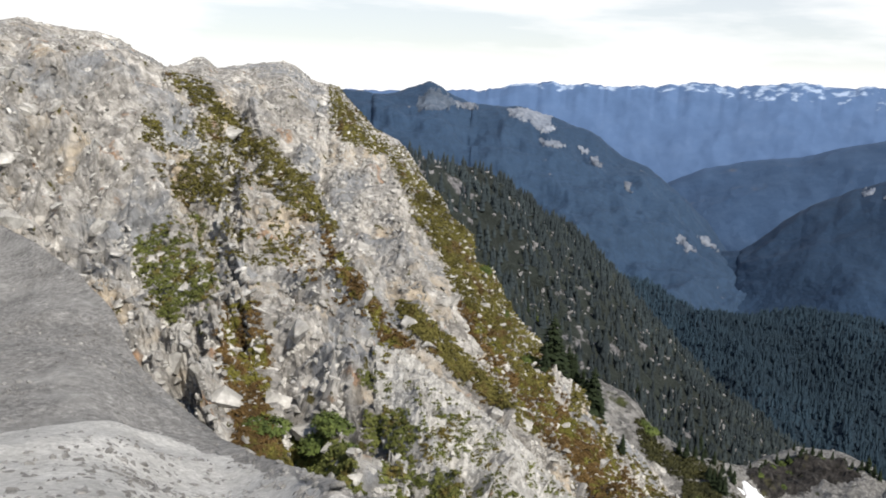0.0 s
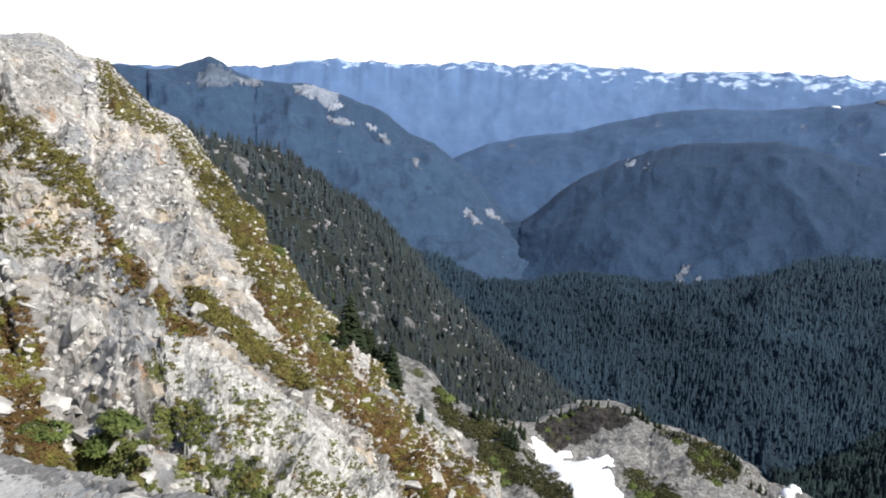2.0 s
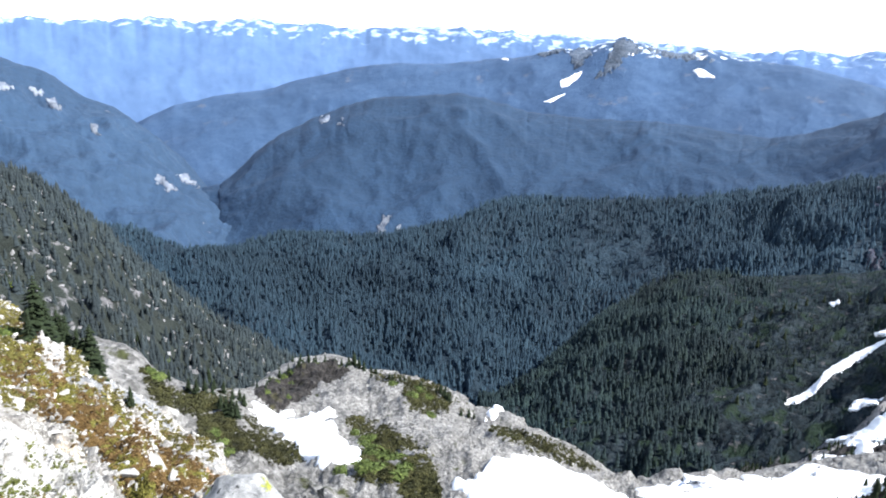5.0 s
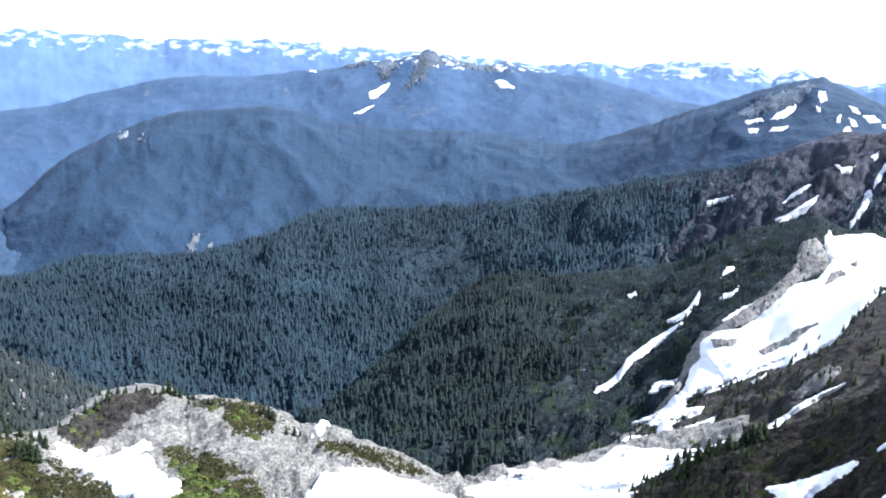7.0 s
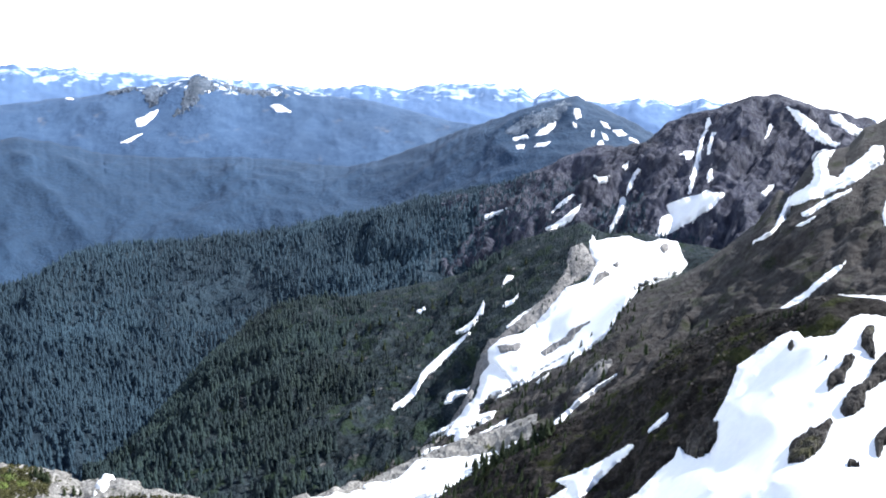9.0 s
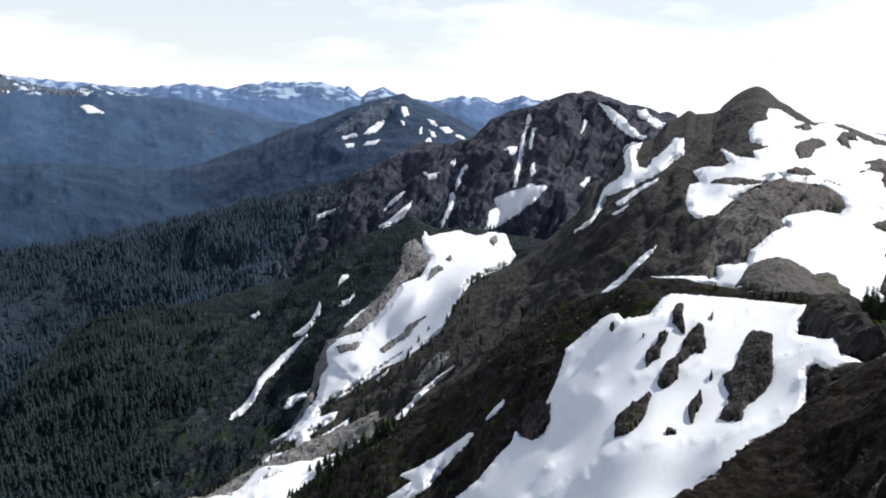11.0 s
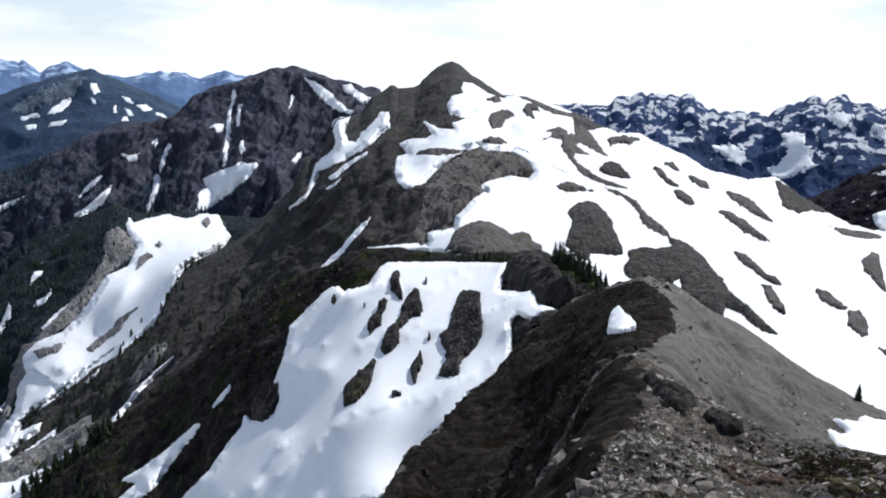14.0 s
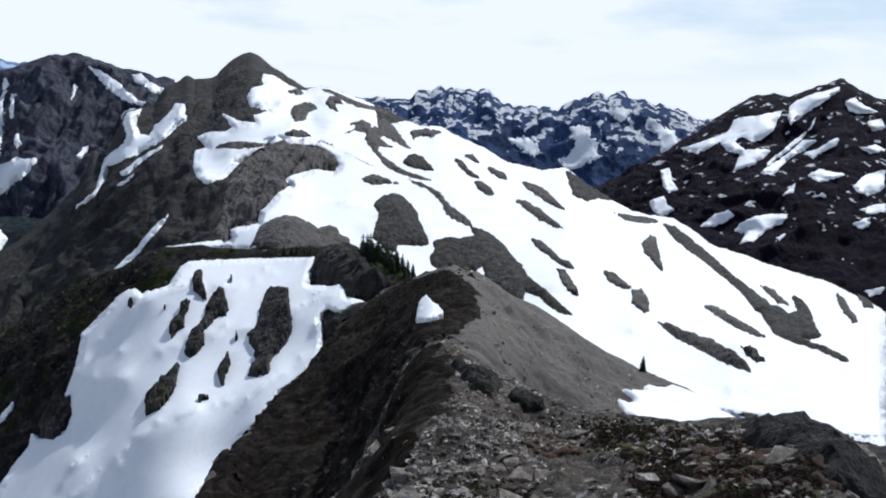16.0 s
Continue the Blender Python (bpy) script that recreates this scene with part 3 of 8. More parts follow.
GULLY_FOOT = [(39.8, -34.07, 560), (51.5, -34.65, 520), (64.8, -33.84, 480), (76.5, -31.24, 440), (90.1, -22.77, 440)]
PLATEAU_CREST = [(12.2, -13.09, 1950), (15.5, -14.62, 1900), (18.0, -15.42, 1850), (21.3, -15.00, 1820), (24.6, -14.41, 1800), (28.3, -14.35, 1780), (31.9, -14.23, 1760), (35.1, -13.71, 1750), (35.9, -13.34, 1780), (38.0, -12.60, 1760), (39.5, -11.66, 1800), (41.1, -11.15, 1810), (43.5, -11.09, 1820), (45.9, -11.00, 1820), (48.3, -10.77, 1820), (52.0, -10.29, 1820), (55.2, -9.69, 1800), (57.9, -9.17, 1790), (60.2, -8.51, 1780), (62.5, -7.82, 1760), (65.5, -7.21, 1740), (69.1, -6.72, 1700), (72.6, -6.66, 1680)]
PLATEAU_FOOT = [(12.3, -21.77, 1150), (27.2, -26.65, 1100), (40.2, -28.62, 1050), (46.8, -31.28, 1000), (64.0, -28.27, 950), (75.2, -23.91, 950)]
CRAG_CREST = [(64.8, -7.81, 1690), (66.6, -7.33, 1690), (69.1, -6.57, 1680), (71.7, -5.28, 1650), (72.0, -5.19, 1650), (73.5, -4.33, 1640), (75.4, -3.45, 1640), (76.9, -3.49, 1640), (78.8, -3.01, 1650), (80.0, -1.81, 1660), (81.2, -1.29, 1670), (82.6, -0.78, 1670), (84.0, -0.21, 1680), (85.4, 0.14, 1680), (86.4, 0.36, 1690), (87.4, 0.22, 1690), (88.8, -0.36, 1690), (90.1, -0.58, 1690), (91.1, -1.10, 1690), (91.7, -0.88, 1690), (93.3, -1.89, 1690), (95.5, -2.42, 1690)]
CRAG_FOOT = [(65.8, -16.62, 1300), (73.8, -15.39, 1200), (83.6, -14.22, 1150), (96.0, -13.01, 1100)]
SNOWPEAK_CREST = [(55.9, -28.77, 500), (61.4, -27.01, 520), (64.4, -25.08, 560), (68.1, -22.63, 600), (70.9, -20.51, 630), (74.1, -18.32, 650), (76.4, -16.16, 670), (78.2, -13.64, 690), (79.6, -12.72, 700), (81.5, -11.96, 710), (83.2, -10.82, 720), (85.2, -8.91, 730), (86.5, -7.65, 740), (87.3, -5.54, 760), (88.1, -5.96, 760), (88.7, -4.56, 780), (89.5, -3.04, 800), (91.2, -2.53, 810), (91.9, -1.36, 813), (92.41, -1.12, 815), (92.88, -0.8, 818), (93.19, -0.56, 819), (93.58, -0.79, 823), (94.17, -0.7, 829), (94.76, -0.65, 838), (95.22, -0.37, 847), (95.53, 0.05, 852), (95.98, 0.48, 858), (96.37, 0.76, 861), (96.82, 1.03, 863), (97.25, 1.19, 865), (97.64, 1.08, 865), (98.04, 0.71, 865), (98.64, 0.22, 863), (99.24, -0.07, 861), (100.03, -0.56, 856), (100.82, -1, 850), (102.4, -0.88, 840), (104.7, -1.55, 820)] + \
    [(107.1, -2.61, 790), (108.9, -3.36, 770), (110.3, -3.30, 760), (113.2, -4.58, 730), (115.2, -5.58, 700), (117.6, -6.04, 680), (119.2, -5.75, 660), (120.4, -6.66, 650), (121.7, -7.44, 640), (124.1, -8.55, 620), (126.8, -8.70, 600), (129.6, -10.35, 580), (132.9, -11.10, 560), (136.5, -11.73, 540), (140.6, -13.23, 520), (144.8, -14.48, 500), (150.6, -15.71, 480)]
SNOWPEAK_FOOT = [(56.0, -32.63, 330), (70.9, -32.00, 300), (83.2, -28.68, 270), (90.7, -22.67, 230), (98.9, -20.55, 200), (105.3, -23.03, 170), (116.5, -24.86, 150), (129.3, -27.66, 130), (140.7, -28.48, 110), (152.8, -27.38, 100)]
SADDLE_CREST = [(63.7, -28.98, 300), (65.8, -27.71, 290), (68.3, -26.33, 280), (70.4, -24.85, 270), (72.8, -23.52, 262), (76.4, -21.57, 250), (79.1, -19.36, 240), (81.9, -16.72, 228), (84.1, -15.30, 218), (85.5, -14.37, 208), (88.6, -13.42, 195), (90.2, -12.45, 185), (91.2, -12.14, 178), (92.8, -12.07, 175), (94.4, -12.16, 172), (96.8, -12.18, 168), (98.4, -12.40, 165), (100.3, -12.34, 162), (102.2, -12.26, 158), (104.5, -12.07, 150), (106.0, -12.61, 140), (108.2, -13.79, 125), (108.4, -15.10, 115), (110.1, -15.84, 105)]
SADDLE_FOOT = [(64.3, -40.80, 100), (76.0, -39.95, 90), (84.5, -38.57, 78), (93.5, -36.03, 66), (96.0, -39.18, 58), (104.0, -38.27, 44), (104.4, -37.99, 50), (111.2, -36.61, 42)]
SPUR_CREST = [(92.4, -30.13, 56), (93.7, -28.57, 60), (95.1, -26.28, 68), (97.4, -24.46, 78), (99.4, -21.89, 88), (101.3, -20.51, 94), (103.5, -17.78, 102), (105.5, -16.01, 106), (107.5, -14.57, 108), (110.0, -13.64, 107), (111.6, -13.05, 104), (113.7, -13.66, 101), (115.8, -14.73, 103), (118.3, -15.86, 106), (120.1, -16.78, 108), (122.6, -17.91, 110), (125.5, -19.12, 110), (128.8, -20.09, 106), (131.6, -21.42, 100), (136.3, -22.70, 90), (140.0, -23.94, 80)]
SPUR_FOOT = [(92.2, -38.91, 48), (103.9, -34.98, 46), (110.6, -27.83, 34), (113.2, -27.71, 33), (116.9, -29.30, 42), (125.3, -28.32, 52), (141.0, -30.04, 56)]
TALUS_CREST = [(98.6, -31.68, 20), (102.0, -30.42, 23), (104.2, -29.09, 26), (105.8, -26.07, 29), (107.4, -23.39, 32), (108.8, -20.24, 35), (110.2, -18.54, 36), (111.4, -18.56, 35), (112.7, -19.29, 33), (114.9, -20.14, 31), (117.1, -21.16, 30), (119.7, -21.98, 29), (122.2, -22.59, 27), (125.5, -22.56, 25), (128.7, -22.58, 24), (132.4, -21.58, 23), (136.0, -20.68, 23), (137.8, -20.77, 22), (139.2, -21.16, 22), (140.7, -22.20, 21), (142.1, -23.04, 20), (144.6, -24.02, 18), (149.7, -25.55, 15)]
TALUS_FOOT = [(98.7, -45.40, 2.6), (118.4, -45.27, 2.2), (135.7, -42.23, 2.2), (152.0, -36.36, 2.2)]
DOME_CREST = [(15.4, -10.24, 2700), (17.8, -11.34, 2700), (20.7, -10.82, 2700), (23.0, -8.71, 2720), (24.5, -7.43, 2740), (26.8, -6.03, 2760), (28.7, -5.29, 2780), (31.4, -4.65, 2800), (34.0, -4.28, 2800), (36.6, -4.06, 2800), (38.6, -4.27, 2800), (40.2, -4.52, 2800), (41.7, -5.00, 2800), (45.7, -5.33, 2800), (49.7, -5.22, 2800), (53.7, -5.35, 2800), (57.6, -5.72, 2800), (59.9, -5.29, 2780), (62.1, -4.25, 2760), (65.0, -3.06, 2740), (67.5, -2.24, 2700), (67.8, -2.09, 2720), (69.0, -1.67, 2680), (70.6, -0.99, 2660), (72.1, -0.54, 2650), (73.6, -0.17, 2650), (75.2, -0.76, 2650), (77.2, -1.71, 2650), (78.8, -2.51, 2650), (78.9, -3.15, 2650)] + \
    [(82.1, -4.29, 2600)]
DOME_FOOT = [(15.7, -21.76, 1900), (38.7, -20.64, 1850), (50.4, -18.08, 1800), (69.2, -13.09, 1800), (79.3, -8.47, 1850), (82.1, -8.67, 1850)]
RANGE_CREST = [(12.2, -7.58, 3500), (15.3, -6.61, 3520), (17.6, -5.50, 3550), (20.0, -4.84, 3560), (23.5, -4.27, 3580), (26.2, -3.42, 3600), (29.3, -2.56, 3600), (32.7, -2.06, 3600), (34.9, -2.07, 3600), (37.8, -1.71, 3600), (40.1, -1.31, 3600), (40.3, -1.38, 3600), (41.6, -1.08, 3600), (43.2, -0.62, 3600), (45.5, -0.39, 3600), (46.6, 0.01, 3600), (47.9, 0.49, 3600), (48.8, 0.16, 3600), (50.2, -0.27, 3600), (51.8, -0.41, 3600), (53.3, -0.03, 3600), (54.9, -0.40, 3600), (56.4, -0.70, 3600), (59.1, -0.86, 3600), (61.1, -1.20, 3600), (64.9, -2.10, 3600), (68.5, -2.41, 3600), (73.0, -2.21, 3600)]
RANGE_FOOT = [(12.2, -13.88, 2800), (41.4, -10.28, 2800), (69.2, -7.39, 2800), (73.3, -6.11, 2800)]
PEAKA_CREST = [(-12.3, -2.33, 3100), (-9.3, -1.44, 3100), (-7.4, -1.35, 3100), (-5.4, -1.72, 3100), (-3.8, -1.41, 3100), (-2.5, -1.04, 3100), (-1.5, -0.72, 3100), (-0.5, -1.21, 3100), (1.3, -1.94, 3100), (3.3, -2.07, 3100), (5.5, -2.19, 3080), (8.1, -2.98, 3060), (9.7, -3.58, 3040), (11.3, -4.56, 3020), (12.5, -5.14, 3000), (13.7, -5.71, 2980), (14.7, -6.52, 2960), (15.8, -7.32, 2940), (17.8, -9.12, 2900), (19.1, -10.59, 2860), (20.4, -12.26, 2800)]
PEAKA_FOOT = [(-12.3, -18.67, 1700), (1.3, -23.13, 1600), (14.0, -23.46, 1600), (21.7, -22.20, 1650)]
FARRANGE_CREST = [(-12.3, -2.14, 4700), (-7.7, -1.36, 4700), (-3.8, -1.26, 4700), (2.4, -0.95, 4700), (4.4, -0.47, 4700), (7.1, -0.22, 4700), (7.6, -0.41, 4700), (9.4, -0.22, 4700), (9.8, -0.29, 4700), (10.9, -0.29, 4700), (11.3, -0.44, 4700), (14.4, -0.14, 4700), (16.1, 0.08, 4700), (16.3, 0.11, 4700), (19.0, -0.10, 4700), (21.3, 0.21, 4700), (22.8, 0.36, 4700), (25.2, 0.10, 4700), (27.1, 0.27, 4700), (29.0, 0.07, 4700), (31.3, 0.19, 4700), (33.4, 0.28, 4700), (35.7, 0.48, 4700), (36.7, 0.53, 4700), (37.5, 0.39, 4700), (40.1, 0.42, 4700), (40.4, 0.43, 4700), (41.4, 0.13, 4700), (42.6, 0.33, 4700), (43.1, 0.43, 4700)] + \
    [(45.5, 0.18, 4700), (49.4, 0.15, 4700), (53.3, -0.10, 4700), (56.0, -0.27, 4700), (58.7, 0.10, 4700), (61.7, -0.04, 4700), (64.6, 0.48, 4700), (65.0, 0.50, 4700), (66.9, 0.53, 4700), (67.2, 0.66, 4700), (69.6, 0.20, 4700), (69.7, 0.44, 4700), (70.7, -0.28, 4700), (71.1, -0.04, 4700), (72.3, 0.35, 4700), (73.6, -0.25, 4700), (75.6, -0.56, 4700), (77.1, -0.19, 4700), (78.7, -0.05, 4700), (80.1, -0.45, 4700), (81.8, 0.07, 4700), (83.3, -0.31, 4700), (83.6, -0.18, 4700), (86.0, -0.68, 4700), (92.3, -0.79, 4700)]
FARRANGE_FOOT = [(-12.3, -11.64, 3800), (25.8, -8.54, 3800), (65.2, -5.30, 3800), (92.5, -5.25, 3800)]
MASSIF_CREST = [(96.3, -2.46, 4500), (104.0, -1.70, 4500), (105.9, -1.69, 4500), (107.9, -1.61, 4500), (109.0, -0.98, 4500), (110.2, -0.73, 4500), (111.4, -0.75, 4500), (112.6, -0.93, 4500), (113.3, -0.66, 4500), (114.0, -1.33, 4500), (115.0, -1.75, 4500), (116.9, -1.81, 4500), (118.5, -1.89, 4500), (119.4, -1.30, 4500), (120.4, -0.95, 4500), (120.9, -0.50, 4500), (121.7, -0.77, 4500), (122.8, -0.53, 4500), (123.4, -0.95, 4500), (124.5, -1.12, 4500), (125.7, -1.21, 4500), (126.8, -1.64, 4500), (127.8, -2.15, 4500), (130.1, -1.82, 4500), (134.2, -2.11, 4500)]
MASSIF_FOOT = [(96.3, -11.30, 3600), (115.6, -11.14, 3600), (135.1, -9.33, 3600)]
WHITEPEAK_CREST = [(120.9, -7.41, 2200), (122.8, -6.50, 2250), (124.2, -5.43, 2300), (125.6, -4.48, 2350), (127.0, -3.51, 2400), (128.7, -2.28, 2450), (130.0, -1.20, 2480), (131.0, -0.49, 2500), (132.3, -0.14, 2500), (133.2, -0.31, 2500), (134.6, 0.23, 2500), (135.5, 0.62, 2500), (136.1, 0.96, 2500), (136.8, 0.57, 2500), (137.8, 0.14, 2500), (138.7, -0.16, 2500), (141.4, -1.29, 2500), (145.6, -1.65, 2500)]
WHITEPEAK_FOOT = [(121.3, -12.72, 1400), (131.6, -15.42, 1100), (141.0, -15.99, 1000), (148.0, -16.40, 1000)]

# ---- the valley ground, one sheet out to the horizon ----
ga = np.radians(np.arange(0, 360.1, 1.5))
gr = np.concatenate([np.linspace(0.5, 900, 20), np.linspace(960, 4960, 90)])
gx, gy = np.sin(ga)[:, None] * gr[None, :], np.cos(ga)[:, None] * gr[None, :]
gz = -720 + 60 * fractal(np.stack([gx.ravel(), gy.ravel(), 0 * gx.ravel()], 1) / 500.0, 5).reshape(gx.shape)
gco = np.stack([gx, gy, gz], 2)
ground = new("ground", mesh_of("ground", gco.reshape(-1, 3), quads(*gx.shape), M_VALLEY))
tagged(ground, "deep valley floor under dense dark conifer forest", "valley", kind="structure")
HOST["ground"] = (BVHTree.FromPolygons(gco.reshape(-1, 3).tolist(), quads(*gx.shape).tolist()), gco)

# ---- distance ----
landform("backdrop_far_range", FARRANGE_CREST, FARRANGE_FOOT, 0.12, 60, M_FAR, "farthest mountain range tinted haze-blue and streaked with snow", "mountain range", 0.8, 24, 300, back=0.5, spikes=0.2, tall=0.6)
landform("backdrop_massif", MASSIF_CREST, MASSIF_FOOT, 0.08, 90, M_MASSIF, "jagged rock massif tinted haze-blue with snowfields and glaciers", "mountain", 0.8, 40, 230, back=0.5, gain=0.52, jag=0.2, spikes=0.42, tall=0.6)
landform("backdrop_range", RANGE_CREST, RANGE_FOOT, 0.12, 60, M_RANGE, "long forested range tinted haze-blue with one rocky summit", "mountain range", 0.8, 34, 380, spikes=0.06, tall=0.45, gain=0.42)
landform("backdrop_peak", PEAKA_CREST, PEAKA_FOOT, 0.1, 110, M_PEAKA, "forested mountain tinted haze-blue with bare patches along its crest", "mountain", 0.9, 80, 300, tall=0.35)
landform("backdrop_dome", DOME_CREST, DOME_FOOT, 0.12, 90, M_HILL, "rounded mountain covered with dark forest tinted haze-blue", "mountain", 0.8, 48, 340, tall=0.4, gain=0.45, spikes=0.12)
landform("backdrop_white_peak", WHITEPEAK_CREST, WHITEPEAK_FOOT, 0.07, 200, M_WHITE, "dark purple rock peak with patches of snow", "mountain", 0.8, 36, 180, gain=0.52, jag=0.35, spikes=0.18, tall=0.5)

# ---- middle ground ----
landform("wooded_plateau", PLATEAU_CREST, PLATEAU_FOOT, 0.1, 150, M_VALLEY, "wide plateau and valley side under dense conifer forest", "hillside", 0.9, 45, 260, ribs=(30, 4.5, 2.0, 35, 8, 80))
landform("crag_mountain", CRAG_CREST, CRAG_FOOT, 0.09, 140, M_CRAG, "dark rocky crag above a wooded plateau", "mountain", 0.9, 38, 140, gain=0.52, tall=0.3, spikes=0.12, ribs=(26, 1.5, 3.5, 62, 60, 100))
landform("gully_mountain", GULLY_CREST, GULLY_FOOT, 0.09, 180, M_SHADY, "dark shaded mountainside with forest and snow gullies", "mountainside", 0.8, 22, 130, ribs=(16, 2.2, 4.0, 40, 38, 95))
landform("wooded_slope", WOODS_CREST, WOODS_FOOT, 0.1, 160, M_FOREST, "steep conifer-covered slope with grey rock showing", "mountainside", 0.8, 20, 120, ribs=(14, 2.6, 3.5, -42, -16, 45))
landform("snow_mountain", SNOWPEAK_CREST, SNOWPEAK_FOOT, 0.08, 240, M_DARK, "dark rock mountain largely covered with snowfields", "mountain", 0.75, 9, 80, gain=0.55, calm=5.0, ribs=(9, 1.7, 4.0, 46, 50, 103))
landform("rocky_knoll", KNOLL_CREST, KNOLL_FOOT, 0.08, 120, M_PALE, "pale grey rocky knoll with snow in its hollows", "knoll", 1.0, 8, 36, gain=0.58)
landform("rock_hump", HUMP_CREST, HUMP_FOOT, 0.08, 100, M_PALE, "bare pale grey rock hump below the cliff", "rock", 1.0, 2.0, 10, gain=0.58)
landform("saddle_slope", SADDLE_CREST, SADDLE_FOOT, 0.07, 220, M_SADDLE, "rocky bowl and spur below the saddle, coloured shade-dark", "slope", 0.9, 4.0, 26, gain=0.58, ribs=(3.0, 2.2, 3.5, 46, 55, 86))

# ---- near ground ----
landform("spur_ridge", SPUR_CREST, SPUR_FOOT, 0.08, 200, M_SPUR, "grey-brown scree ridge with a smooth flank", "ridge", 0.8, 1.8, 13, gain=0.52)
landform("cliff", CLIFF_CREST, CLIFF_FOOT, 0.07, 420, M_CLIFF, "steep broken grey and rusty rock face with heather ledges", "cliff", 0.8, 1.9, 8, jag=0.15, smooth=False, gain=0.55, strata=(0.8, 1.6, (0.85, -0.15, 0.5)), ribs=(2.2, 3.4, 3.5, -58, -50, 22))
landform("scree_slope", SCREE_CREST, SCREE_FOOT, 0.12, 160, M_SCREE, "smooth pale grey scree slope beside the summit", "scree slope", 1.3, 0.25, 4)
landform("talus_slope", TALUS_CREST, TALUS_FOOT, 0.1, 200, M_TALUS, "brown rocky slope strewn with broken stones and heather", "slope", 1.25, 0.7, 5, gain=0.58)
# ---- the rock that the eye stands on ----
pa = np.radians(np.arange(0, 361, 3.0))
pr = np.array([0.0, 0.4, 0.8, 1.2, 1.6, 2.0, 2.5, 3.0, 3.5, 4.0, 4.5, 5.2, 6.0, 7.5, 9.0])
px_, py_ = np.sin(pa)[:, None] * pr[None, :], np.cos(pa)[:, None] * pr[None, :]
pz = np.interp(pr, [0, 1.6, 4.5, 6.0, 9.0], [0.0, -0.1, -1.45, -3.6, -9.5])[None, :] + 0.12 * fractal(np.stack([px_.ravel(), py_.ravel(), 0 * px_.ravel()], 1), 4).reshape(px_.shape)
summit = new("ground_summit", mesh_of("ground_summit", np.stack([px_, py_, pz], 2).reshape(-1, 3), quads(*px_.shape), M_SCREE))
tagged(summit, "bare rocky summit underfoot", "summit", kind="structure")

# ---- patches ----
lay("snow_patch", "spur_ridge", [(64.3, -44.0), (70.6, -50.6), (74.9, -57.7), (76.7, -65.2), (68.1, -64.5), (56.8, -54.3), (58.5, -48.3), (60.1, -43.6)], 0.5, M_SNOW, "patch of old white snow on the scree ridge", "snow patch", "snow patches", cells=60, ragged=1.3)
lay("snow_patch", "rocky_knoll", [(89.1, 222.7), (98.9, 235.6), (113.6, 238.0), (108.4, 232.1), (93.1, 221.2)], 1, M_SNOW, "patch of old white snow on the pale rocky knoll", "snow patch", "snow patches", cells=50, ragged=1.3)
lay("snow_patch", "rocky_knoll", [(98.2, 225.7), (113.3, 233.1), (115.3, 219.8), (112.5, 204.2), (110.0, 187.8), (104.3, 177.5), (90.1, 169.4), (95.4, 190.7), (94.7, 205.9)], 1.2, M_SNOW, "patch of old white snow on the pale rocky knoll", "snow patch", "snow patches", cells=80, ragged=1.3)
lay("snow_patch", "rocky_knoll", [(119.1, 236.3), (120.7, 222.4), (119.4, 217.3), (113.7, 221.1)], 1, M_SNOW, "patch of old white snow on the pale rocky knoll", "snow patch", "snow patches", cells=40, ragged=1.3)
lay("snow_patch", "rocky_knoll", [(109.1, 139.6), (132.9, 155.2), (149.2, 161.5), (169.6, 165.0), (176.9, 156.6), (179.0, 146.3), (174.7, 133.6), (111.7, 104.2)], 1.2, M_SNOW, "patch of old white snow on the pale rocky knoll", "snow patch", "snow patches", cells=90, ragged=1.3)
lay("snow_patch", "rocky_knoll", [(190.5, 146.1), (212.8, 155.9), (236.0, 157.1), (278.1, 162.5), (326.5, 163.9), (334.9, 156.5), (341.3, 129.1), (340.0, 114.2), (323.1, 107.9), (282.3, 114.4), (230.5, 105.9), (199.6, 105.1), (168.4, 128.5)], 1.5, M_SNOW, "patch of old white snow on the pale rocky knoll", "snow patch", "snow patches", cells=110, ragged=1.3, calm=6)
lay("snow_patch", "rocky_knoll", [(175.5, 206.9), (193.5, 223.8), (196.7, 223.5), (196.4, 221.7), (181.1, 207.5)], 2, M_SNOW, "patch of old white snow on the pale rocky knoll", "snow patch", "snow patches", cells=30, ragged=1.3)
lay("rock_outcrop", "saddle_slope", [(137.0, -27.5), (143.7, -31.2), (139.7, -36.0), (116.2, -32.7), (107.6, -31.8), (110.6, -28.3), (116.6, -28.1), (128.5, -27.3)], 0.4, M_OUTCROP, "dark rock outcrop in the snow below the saddle", "rock outcrop", "rock outcrops", cells=70, rough=0.8, size=3.2, calm=0, smooth=False, base=0.5, dome=1.5, ragged=0.9)
lay("trail", "scree_slope", [(-6.7, 9.7), (-6.3, 10.9), (-5.6, 11.5), (-4.9, 12.9), (-3.3, 11.9), (-1.7, 9.2), (-0.8, 6.4), (-2.1, 7.7), (-2.9, 6.1), (-4.3, 6.1)], 0.015, M_TRAIL, "trodden pale gravel trail across the scree", "trail", "", cells=90)
# dark sheet that paints the shadow in the rocky hollow behind the crest
lay("rock_outcrop", "rocky_knoll", [(108.5, 259.2), (125.0, 281.1), (135.8, 282.9), (154.1, 287.5), (157.0, 275.1), (144.2, 267.7), (122.1, 247.7), (109.3, 239.5), (99.3, 236.6)], 0.3, M_OUTCROP, "dark rocky sheet for the shadowed hollow of the pale knoll", "rock outcrop", "rock outcrops", cells=70, rough=2, size=8, calm=0, smooth=False, base=0, dome=0.5, ragged=0.9)
